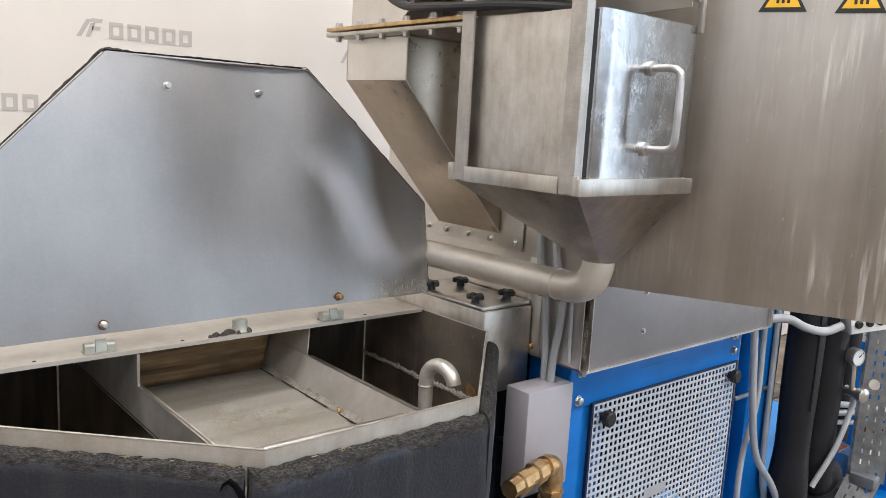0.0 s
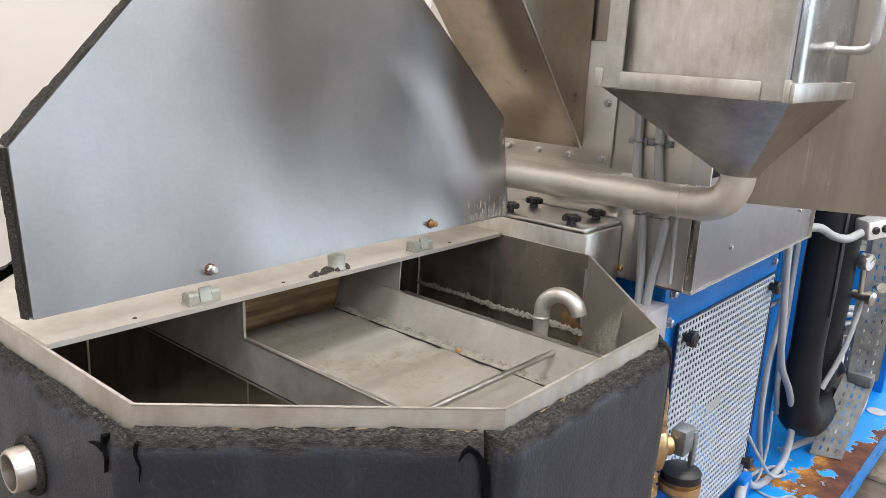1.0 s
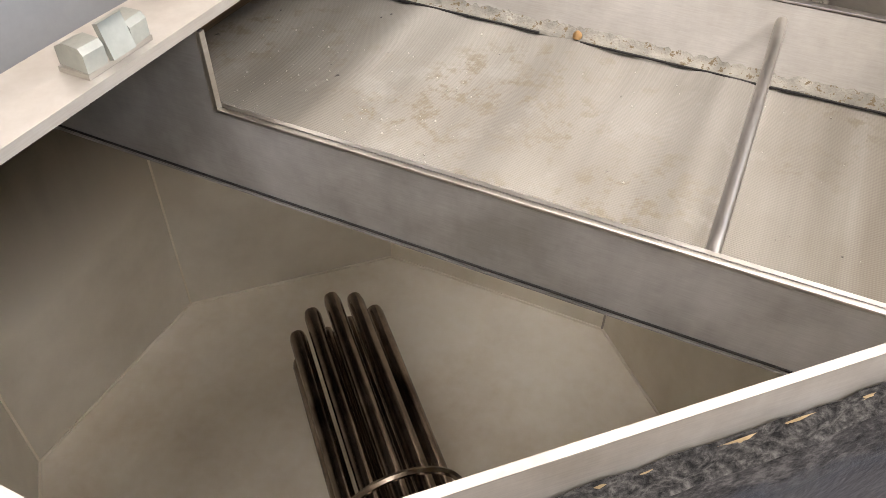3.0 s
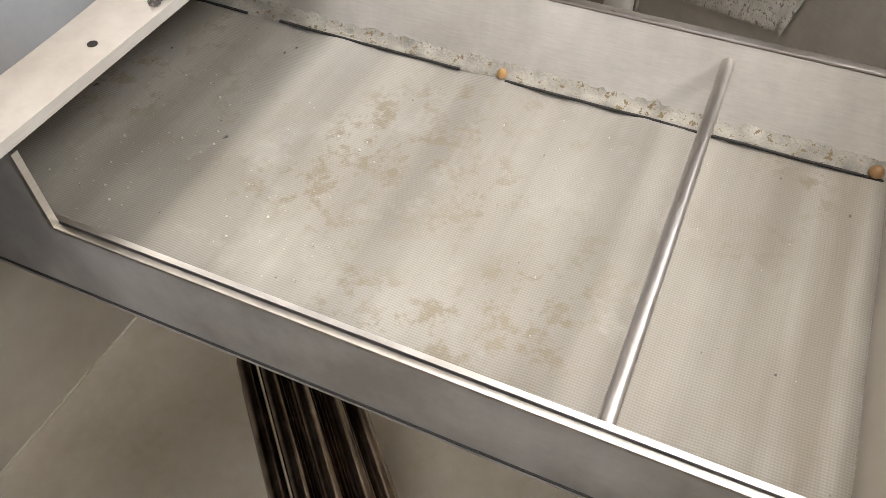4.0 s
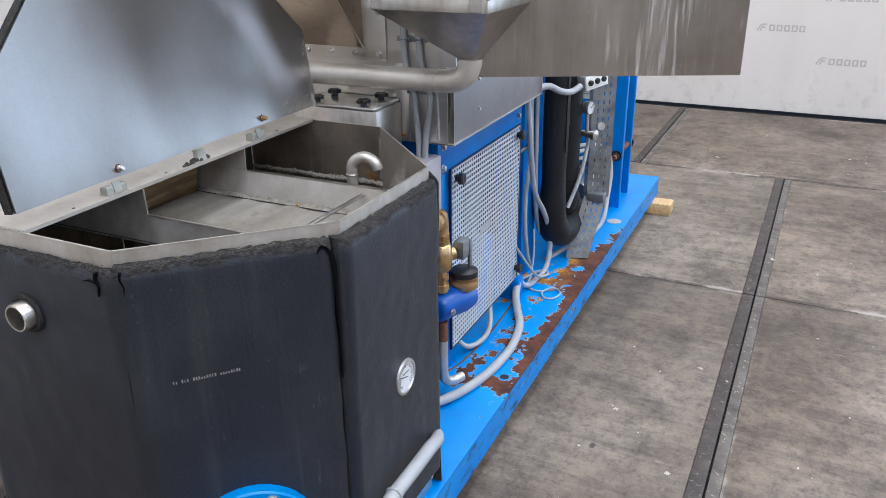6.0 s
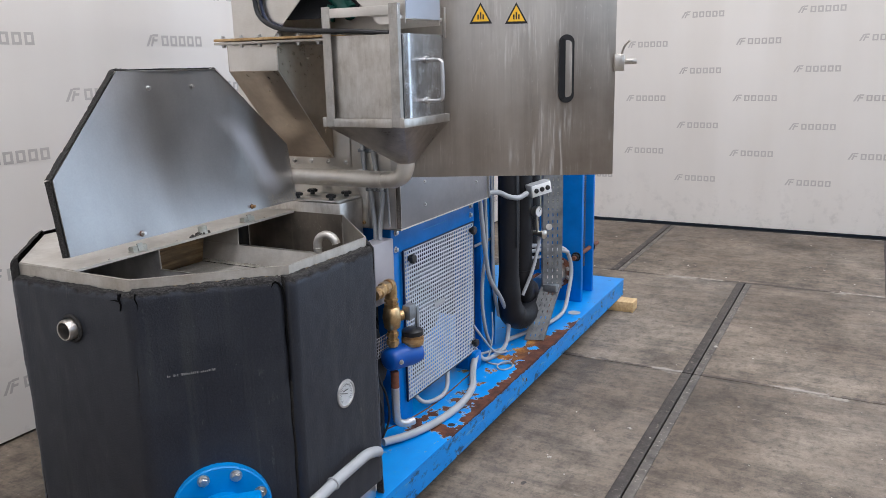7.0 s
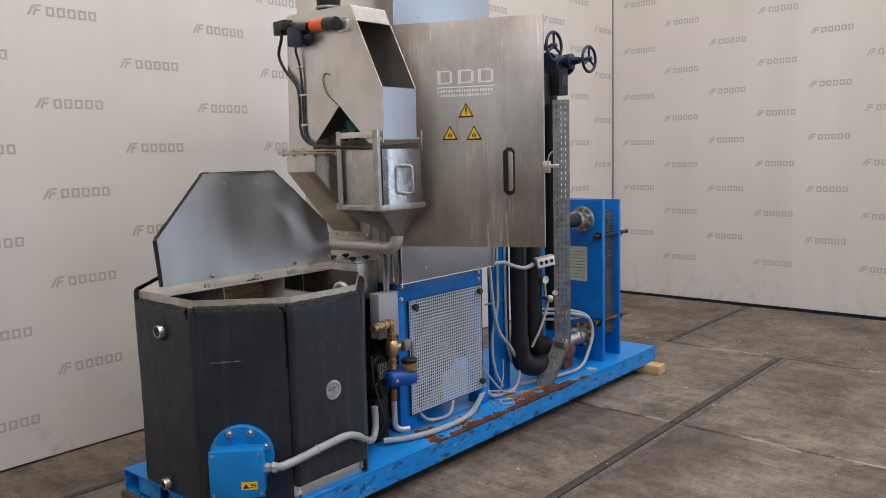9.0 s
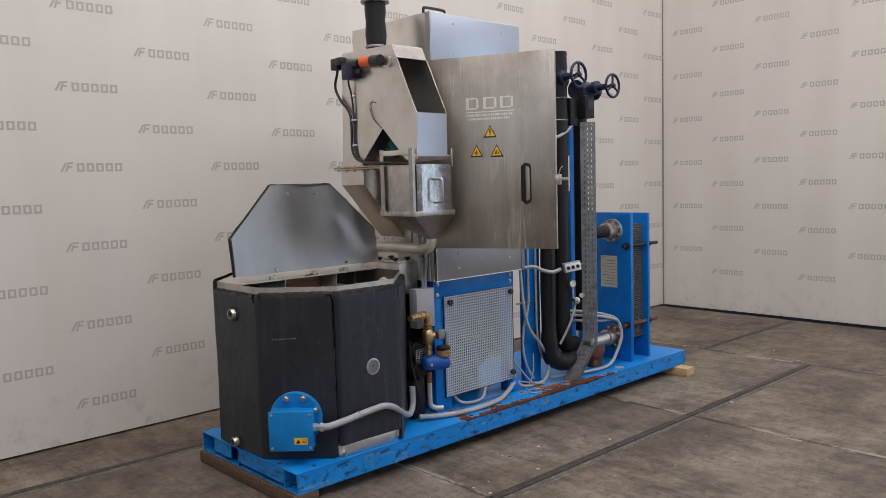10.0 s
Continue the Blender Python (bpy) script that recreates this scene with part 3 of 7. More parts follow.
M_LIP = painted("slab_lip_mortar", (0.105, 0.092, 0.078), 0.8, 0.45, 9, chips=(0.30, 0.275, 0.235), chip_level=0.60, bump_strength=0.6)

# ---- mesh tools ----


def bm_new():
    return bmesh.new()


def add_box(bm, x0, x1, y0, y1, z0, z1, bevel=0.0, m=None):
    """An upright box, with its edges rounded by bevel; m turns and places it."""
    pts = [Vector((x, y, z)) for z in (z0, z1) for y in (y0, y1) for x in (x0, x1)]
    vs = [bm.verts.new(m @ p if m else p) for p in pts]
    fs = [bm.faces.new([vs[i] for i in f]) for f in ((0, 2, 3, 1), (4, 5, 7, 6), (0, 1, 5, 4), (2, 6, 7, 3), (0, 4, 6, 2), (1, 3, 7, 5))]
    if bevel:
        es = list({e for f in fs for e in f.edges})
        bmesh.ops.bevel(bm, geom=es, offset=bevel, segments=2, affect="EDGES", profile=0.5)
    return bm


def add_prism(bm, pts, off, holes=False):
    """A plate: the outline pts (3D, in one plane) pushed along off."""
    off = Vector(off)
    a = [bm.verts.new(Vector(p)) for p in pts]
    c = [bm.verts.new(Vector(p) + off) for p in pts]
    bm.faces.new(a)
    bm.faces.new(list(reversed(c)))
    n = len(pts)
    for i in range(n):
        bm.faces.new([a[i], a[(i + 1) % n], c[(i + 1) % n], c[i]])
    return bm


def basis(axis):
    w = Vector(axis).normalized()
    u = w.orthogonal().normalized()
    return u, w.cross(u), w


def add_lathe(bm, p, axis, profile, n=20, closed=True):
    """A turned body: profile rows of (distance along axis, radius)."""
    u, v, w = basis(axis)
    p = Vector(p)
    rings = []
    for d, r in profile:
        rings.append([bm.verts.new(p + w * d + (u * math.cos(a) + v * math.sin(a)) * max(r, 1e-4)) for a in (2 * math.pi * k / n for k in range(n))])
    for r0, r1 in zip(rings, rings[1:]):
        for k in range(n):
            bm.faces.new([r0[k], r0[(k + 1) % n], r1[(k + 1) % n], r1[k]])
    if closed:
        bm.faces.new(list(reversed(rings[0])))
        bm.faces.new(rings[-1])
    return bm


def add_cyl(bm, p0, p1, r, n=20):
    p0, p1 = Vector(p0), Vector(p1)
    L = (p1 - p0).length
    e = min(r * 0.12, L * 0.2)
    return add_lathe(bm, p0, p1 - p0, [(0, r - e), (e, r), (L - e, r), (L, r - e)], n)


def smooth_line(pts, steps=8):
    pts = [Vector(p) for p in pts]
    if len(pts) < 3:
        return pts
    ext = [pts[0] * 2 - pts[1]] + pts + [pts[-1] * 2 - pts[-2]]
    out = []
    for i in range(1, len(ext) - 2):
        a, b, c, d = ext[i - 1 : i + 3]
        for s in range(steps):
            t = s / steps
            out.append(0.5 * ((2 * b) + (c - a) * t + (2 * a - 5 * b + 4 * c - d) * t * t + (3 * b - a - 3 * c + d) * t ** 3))
    out.append(pts[-1])
    return out


def add_tube(bm, pts, r, n=10, steps=8, smooth=True, ends=True):
    """A hose, pipe or bar along pts."""
    line = smooth_line(pts, steps) if smooth else [Vector(p) for p in pts]
    t0 = (line[1] - line[0]).normalized()
    u = t0.orthogonal().normalized()
    rings = []
    for i, p in enumerate(line):
        t = ((line[min(i + 1, len(line) - 1)] - line[max(i - 1, 0)])).normalized()
        u = (u - t * u.dot(t)).normalized()
        v = t.cross(u)
        rad = r(i / (len(line) - 1)) if callable(r) else r
        rings.append([bm.verts.new(p + (u * math.cos(a) + v * math.sin(a)) * rad) for a in (2 * math.pi * k / n for k in range(n))])
    for r0, r1 in zip(rings, rings[1:]):
        for k in range(n):
            bm.faces.new([r0[k], r0[(k + 1) % n], r1[(k + 1) % n], r1[k]])
    if ends:
        bm.faces.new(list(reversed(rings[0])))
        bm.faces.new(rings[-1])
    return bm


def add_ring(bm, p, axis, R, r, n=32, k=8):
    u, v, w = basis(axis)
    p = Vector(p)
    rings = []
    for i in range(n):
        a = 2 * math.pi * i / n
        d = u * math.cos(a) + v * math.sin(a)
        rings.append([bm.verts.new(p + d * (R + r * math.cos(q)) + w * r * math.sin(q)) for q in (2 * math.pi * j / k for j in range(k))])
    for i in range(n):
        r0, r1 = rings[i], rings[(i + 1) % n]
        for j in range(k):
            bm.faces.new([r0[j], r0[(j + 1) % k], r1[(j + 1) % k], r1[j]])
    return bm


def add_hex(bm, p, axis, r, h):
    """A hexagon bolt head with its washer and a domed top."""
    add_lathe(bm, p, axis, [(0, r * 1.35), (h * 0.2, r * 1.35)], 14)
    u, v, w = basis(axis)
    return add_lathe(bm, Vector(p) + w * h * 0.2, axis, [(0, r), (h * 0.7, r), (h * 0.8, r * 0.8)], 6)


def finish(name, bm, mat, angle=35):
    bmesh.ops.recalc_face_normals(bm, faces=bm.faces[:])
    me = bpy.data.meshes.new(name)
    bm.to_mesh(me)
    bm.free()
    me.materials.append(mat)
    me.shade_smooth()
    me.set_sharp_from_angle(angle=radians(angle))
    return me


def thing(name, base, label, category, group="", kind=""):
    ob = new(name)
    ob.empty_display_size = 0.1
    ob.location = base
    return tagged(ob, label, category, group, kind)


def part(name, bm, mat, parent, label="", angle=35):
    ob = new(name, finish(name, bm, mat, angle))
    ob.parent = parent
    if parent.type == "EMPTY":
        ob.matrix_parent_inverse = Matrix.Translation(-parent.location)
    if label:
        tagged(ob, label)
    return ob


def solo(name, bm, mat, label, category, group="", kind="", angle=35):
    return tagged(new(name, finish(name, bm, mat, angle)), label, category, group, kind)


def bx(*a, **k):
    return add_box(bm_new(), *a, **k)

# ---- the hall ----
WALL_Y, WALL_X = 3.215, 7.42
wall_back = solo("wall_back", bx(-9.0, WALL_X, WALL_Y, WALL_Y + 0.12, 0.013, 4.6), M_WALL, "tall off-white printed backdrop wall behind the machine", "wall", kind="structure")
wall_side = solo("wall_side", bx(WALL_X, WALL_X + 0.12, -2.2, WALL_Y + 0.12, 0.013, 4.6), M_WALL, "off-white printed backdrop wall across the hall's end", "wall", kind="structure")
# dark strips stand in for the shadow line at the walls' feet
solo("baseboard", bx(-9.0, WALL_X - 0.02, WALL_Y + 0.03, WALL_Y + 0.10, 0.0, 0.013), M_DARK, "dark strip painting in the shadow gap under the backdrop wall", "baseboard", kind="structure")
solo("baseboard", bx(WALL_X + 0.03, WALL_X + 0.10, -2.2, WALL_Y, 0.0, 0.013), M_DARK, "dark strip painting in the shadow gap under the end wall", "baseboard", kind="structure")
solo("trim", bx(WALL_X - 0.014, WALL_X - 0.004, WALL_Y - 0.018, WALL_Y - 0.004, 0.0, 4.6, bevel=0.002), M_STAMP, "thin metal corner post between the two backdrop walls", "trim", kind="structure")


def print_rows(bm, put_at, u0, u1, du, z0, dz, w, shift):
    """Rows of plain grey print marks: a slanted emblem and five open blocks, staggered column by column."""
    k = 0
    u = u0
    while u < u1:
        for j in range(-4, 8):
            z = z0 + (shift if k % 2 else 0) + j * dz
            if 0.25 < z < 4.4:
                s = w / 0.40
                def quad(a0, a1, h0, h1, lean=0.0):
                    cs = [(a0, h0), (a1, h0), (a1 + lean, h1), (a0 + lean, h1)]
                    bm.faces.new([bm.verts.new(put_at(u + a * s, z + h * s)) for a, h in cs])
                quad(0.000, 0.016, -0.030, 0.030, 0.034)
                quad(0.030, 0.044, -0.030, 0.018, 0.018)
                quad(0.046, 0.084, 0.022, 0.034, 0.004)
                quad(0.050, 0.078, -0.004, 0.008, 0.003)
                for q in range(5):
                    a = 0.108 + q * 0.062
                    quad(a, a + 0.014, -0.028, 0.028)
                    quad(a + 0.034, a + 0.048, -0.028, 0.028)
                    quad(a + 0.014, a + 0.034, 0.016, 0.028)
                    quad(a + 0.014, a + 0.034, -0.028, -0.016)
        u += du
        k += 1


pb = bm_new()
print_rows(pb, lambda u, z: (u, WALL_Y - 0.0015, z), 0.040 - 0.5335 * 10, 7.2, 0.5335, 1.857, 0.5315, 0.405, 0.266)
part("printed_pattern", pb, M_PRINTGREY, wall_back, "rows of plain grey printed marks")
pb = bm_new()
print_rows(pb, lambda u, z: (WALL_X - 0.0015, WALL_Y - u, z), 0.143, 5.0, 0.5335, 1.844, 0.5430, 0.405, 0.272)
part("printed_pattern", pb, M_PRINTGREY, wall_side, "rows of plain grey printed marks")

# hall shell round the camera, out of view: roof with two rooflights, a gate in the end wall and high window bands, the
# left one added for fill
HALL = "plain brown-grey hall wall"
solo("wall_front", bx(-9.0, 7.5, -9.2, -9.0, 0, 2.7), M_HALL, HALL, "wall", kind="structure")
solo("wall_front_upper", bx(-9.0, 7.5, -9.2, -9.0, 5.1, 6.6), M_HALL, HALL, "wall", kind="structure")
solo("wall_front_pier", bx(-9.0, -6.4, -9.2, -9.0, 2.7, 5.1), M_HALL, HALL, "wall", kind="structure")
solo("wall_front_end", bx(7.0, 7.5, -9.2, -9.0, 2.7, 5.1), M_HALL, HALL, "wall", kind="structure")
# pale left wall and its opening are added to send fill light across
SIDE_WALL = "unseen off-white hall wall with an added window band for fill"
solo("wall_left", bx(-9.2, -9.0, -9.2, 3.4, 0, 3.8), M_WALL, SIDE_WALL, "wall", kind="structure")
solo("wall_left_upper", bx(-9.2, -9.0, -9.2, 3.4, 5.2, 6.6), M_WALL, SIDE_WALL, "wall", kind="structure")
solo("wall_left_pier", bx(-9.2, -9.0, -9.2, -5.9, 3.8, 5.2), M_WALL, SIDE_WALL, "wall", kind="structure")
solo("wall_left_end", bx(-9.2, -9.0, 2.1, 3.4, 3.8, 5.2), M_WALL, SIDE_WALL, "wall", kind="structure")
solo("wall_right_upper", bx(7.45, 7.57, -9.2, 3.4, 4.6, 6.6), M_HALL, "plain hall wall above the backdrop", "wall", kind="structure")
solo("wall_right_pier", bx(7.45, 7.57, -9.2, -7.1, 0, 4.6), M_HALL, HALL, "wall", kind="structure")
solo("wall_back_upper", bx(-9.0, 7.44, 3.235, 3.335, 4.6, 6.6), M_HALL, "plain hall wall above the backdrop", "wall", kind="structure")
cb = bm_new()
for y0, y1 in ((-9.2, -4.8), (-2.4, -0.2), (2.2, 3.4)):
    add_box(cb, -9.2, 7.6, y0, y1, 6.5, 6.6)
for y0, y1 in ((-4.8, -2.4), (-0.2, 2.2)):
    add_box(cb, -9.2, -4.9, y0, y1, 6.5, 6.6)
solo("ceiling", cb, M_CEIL, "grey sheet hall roof with two long rooflights", "ceiling", kind="structure")

# ---- floor of 2 m concrete slabs with iron edges ----
floor = solo("floor", bx(-9.2, 7.6, -9.2, 3.4, -0.2, -0.022), M_JOINT, "grimy bed under the concrete slabs", "floor", kind="structure")
SL = 2.01
sb = add_box(bm_new(), -SL / 2 + 0.004, SL / 2 - 0.004, -SL / 2 + 0.058, SL / 2 - 0.046, -0.02, 0.0, bevel=0.002)
slab_mesh = finish("slab", sb, M_CONCRETE)
h = SL / 2 - 0.004
edge_mesh = finish("edging", add_box(bm_new(), -h, h, -h, -h + 0.053, -0.02, 0.0015, bevel=0.0015), M_EDGE)
lip_mesh = finish("edging", add_box(bm_new(), -h, h, h - 0.041, h, -0.02, 0.001, bevel=0.0015), M_LIP)
COLS = {-5: 0.46, -4: 1.46, -3: 0.46, -2: 1.46, -1: 0.46, 0: 0.46, 1: 0.465, 2: 0.465, 3: 1.47}
for i in range(-5, 4):
    xc = 1.245 + SL * (i - 1) + SL / 2
    for j in range(-5, 3):
        yc = COLS[i] + SL * j + SL / 2
        if i == 0:
            yc += 0.02
        if yc - SL / 2 < 3.15 and yc > -9.0 and xc < 7.5:
            ob = new("slab", slab_mesh)
            ob.parent = floor
            ob.matrix_basis = pose(xc, yc, 0)
            for strip in (edge_mesh, lip_mesh):
                new("edging", strip).parent = ob
floor.matrix_basis = pose(0.018, 0.047, 0, 0, 0, -0.5)  # the slabs lie slightly askew to the machine
rng = random.Random(5)
sp = bm_new()
for _ in range(420):
    x, y = rng.uniform(-1.0, 7.0), rng.uniform(-3.0, 3.1)
    if x < 4.6 and y > 0.95:
        continue
    r = 0.003 + 0.011 * rng.random() ** 4
    k0 = rng.random() * 6
    pts = [(x + r * (0.5 + 0.8 * rng.random()) * math.cos(k0 + k), y + r * (0.5 + 0.8 * rng.random()) * math.sin(k0 + k), 0.0004) for k in (0, 1.2, 2.4, 3.6, 5.0)]
    add_prism(sp, pts, (0, 0, 0.001 + 0.25 * r))
solo("litter", sp, M_SCUM, "pale paint flecks and crumbs scattered on the concrete", "debris", kind="stuff")

# ---- the skid ----
DECK = 0.190
Y0, Y1, X0, X1 = 1.172, 2.24, 0.465, 4.39
skid = thing("machine_skid", (2.4, 1.7, 0.08), "long blue-painted steel base frame, flaked to brown rust along its edge", "base frame")
db = add_box(bm_new(), X0, X1, Y0, Y1, DECK - 0.008, DECK, bevel=0.002)
part("deck_plate", db, M_DECK, skid, "blue deck plate with brown and orange rust patches")
for ya, yb, nm in ((Y0 + 0.003, Y0 + 0.009, "side"), (Y1 - 0.009, Y1 - 0.003, "side")):
    sb = add_box(bm_new(), X0 + 0.002, X1 - 0.002, ya, yb, 0.078, DECK - 0.008)
    d = 1 if ya < 1.5 else -1
    add_box(sb, X0 + 0.002, X1 - 0.002, min(ya, ya + d * 0.06), max(ya, ya + d * 0.06), 0.072, 0.080)
    part("side_channel", sb, M_DECK, skid)
eb = bm_new()
for ya, yb in ((Y0 + 0.14, Y0 + 0.62), (Y0 + 0.72, Y1 - 0.14)):
    add_box(eb, X0 + 0.004, X0 + 0.012, ya, yb, 0.10, DECK - 0.008)
for yy in (Y0 + 0.13, Y0 + 0.63, Y1 - 0.15):
    add_box(eb, X0 + 0.004, X0 + 0.30, yy, yy + 0.006, 0.078, DECK - 0.008)
add_box(eb, X0 + 0.004, X0 + 0.30, Y0 + 0.012, Y1 - 0.012, 0.072, 0.078)
part("end_channel", eb, M_DECK, skid, "blue end channel with open fork pockets")
part("end_channel", bx(X1 - 0.012, X1 - 0.004, Y0 + 0.01, Y1 - 0.01, 0.078, DECK - 0.008), M_DECK, skid)
for hx, hy, r in ((1.811, 1.222, 0.016), (2.111, 1.222, 0.009), (0.60, 1.215, 0.010), (0.76, 1.235, 0.007), (3.5, 1.24, 0.012)):
    part("bolt_hole", add_lathe(bm_new(), (hx, hy, DECK), (0, 0, 1), [(0, r), (0.0006, r)], 16), M_JOINT, skid)
part("weld_seam", add_tube(bm_new(), [(1.50, 1.50, DECK), (1.9, 1.395, DECK), (2.45, 1.40, DECK)], 0.004, 6), M_RUSTY, skid)
tb = add_box(bm_new(), 0.445, 0.60, 1.175, 2.25, 0.0, 0.071, bevel=0.006)
solo("timber_beam", tb, M_WOODDARK, "dark dirty timber beam under the skid's end", "timber", group="timbers under the skid")
tb = add_box(bm_new(), 4.22, 4.34, 1.06, 1.9, 0.0, 0.071, bevel=0.004)
solo("timber_block", tb, M_WOOD, "pale sawn timber block sticking out under the skid", "timber", group="timbers under the skid")

# ---- the water tank ----
CX, CY, H8, G8, C8 = 0.989, 1.744, 0.505, 0.540, 0.303
RIM, TB = 1.144, 0.215


def octagon(d=0.0):
    """Corners of the tank's plan, widened by d, from the front chamfer round."""
    hx, hy, c = H8 + d, G8 + d, C8 + d * (2 - math.sqrt(2))
    px, py = hx - c, hy - c
    return [(CX - hx, CY - py), (CX - px, CY - hy), (CX + px, CY - hy), (CX + hx, CY - py), (CX + hx, CY + py), (CX + px, CY + hy), (CX - px, CY + hy), (CX - hx, CY + py)]


tank = thing("water_tank", (CX, CY, DECK), "eight-sided steel water tank wrapped in black foam, its front half open", "tank")
inner, outer = octagon(-0.002), octagon(0.0)
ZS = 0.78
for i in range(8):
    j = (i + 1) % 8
    # sides 2 and 3 split at ZS, painted chamber shade above
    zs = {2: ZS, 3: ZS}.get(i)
    low = M_COVERSHADE if i in (4, 5, 6) else M_TANK
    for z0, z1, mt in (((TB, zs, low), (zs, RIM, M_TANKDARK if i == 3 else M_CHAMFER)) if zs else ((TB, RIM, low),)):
        wb = bm_new()
        a0, a1, b0, b1 = inner[i], inner[j], outer[i], outer[j]
        v = [wb.verts.new((p[0], p[1], z)) for p, z in ((a0, z0), (a1, z0), (b1, z0), (b0, z0), (a0, z1), (a1, z1), (b1, z1), (b0, z1))]
        for f in ((0, 1, 5, 4), (2, 3, 7, 6), (4, 5, 6, 7), (1, 0, 3, 2)):
            wb.faces.new([v[k] for k in f])
        part("tank_wall", wb, mt, tank, "upper tank wall with the chamber's shade in its colour" if mt in (M_TANKDARK, M_CHAMFER) else "dull stained steel tank wall, rear ones with painted cover shade", angle=20)
part("tank_bottom", add_prism(bm_new(), [(x, y, TB - 0.006) for x, y in inner], (0, 0, 0.006)), M_TANK, tank)
# rim band standing proud of the foam
for i in range(8):
    j = (i + 1) % 8
    o2 = octagon(0.0015)
    a, b = Vector((*outer[i], 0)), Vector((*outer[j], 0))
    c, d = Vector((*o2[i], 0)), Vector((*o2[j], 0))
    rb = bm_new()
    add_prism(rb, [(a.x, a.y, RIM - 0.055), (b.x, b.y, RIM - 0.055), (d.x, d.y, RIM - 0.055), (c.x, c.y, RIM - 0.055)], (0, 0, 0.0542))
    part("rim_band", rb, M_BAND, tank, "bright bent steel rim")
    e2 = octagon(-0.0025)
    part("rim_edge", add_prism(bm_new(), [(*e2[i], RIM), (*e2[j], RIM), (*octagon(0.002)[j], RIM), (*octagon(0.002)[i], RIM)], (0, 0, 0.001)), M_RIMEDGE, tank)
# weld beads down the inside corners and round the bottom
for i in range(8):
    x, y = inner[i]
    k = 0.996
    part("weld_bead", add_tube(bm_new(), [(CX + (x - CX) * k, CY + (y - CY) * k, TB), (CX + (x - CX) * k, CY + (y - CY) * k, RIM - 0.03)], 0.0022, 6, smooth=False), M_SLOPE if i in (2, 3) else M_TANK, tank)
    x2, y2 = inner[(i + 1) % 8]
    part("weld_bead", add_tube(bm_new(), [(CX + (x - CX) * k, CY + (y - CY) * k, TB + 0.002), (CX + (x2 - CX) * k, CY + (y2 - CY) * k, TB + 0.002)], 0.0025, 6, smooth=False), M_TANK, tank)

FT = 0.027


def walk_line(pts, d):
    """The point d along a line of corners, and the way on from it."""
    for a, b in zip(pts, pts[1:]):
        L = (b - a).length
        if d <= L or b is pts[-1]:
            return a + (b - a) * (d / L)
        d -= L


def line_length(pts):
    return sum((b - a).length for a, b in zip(pts, pts[1:]))


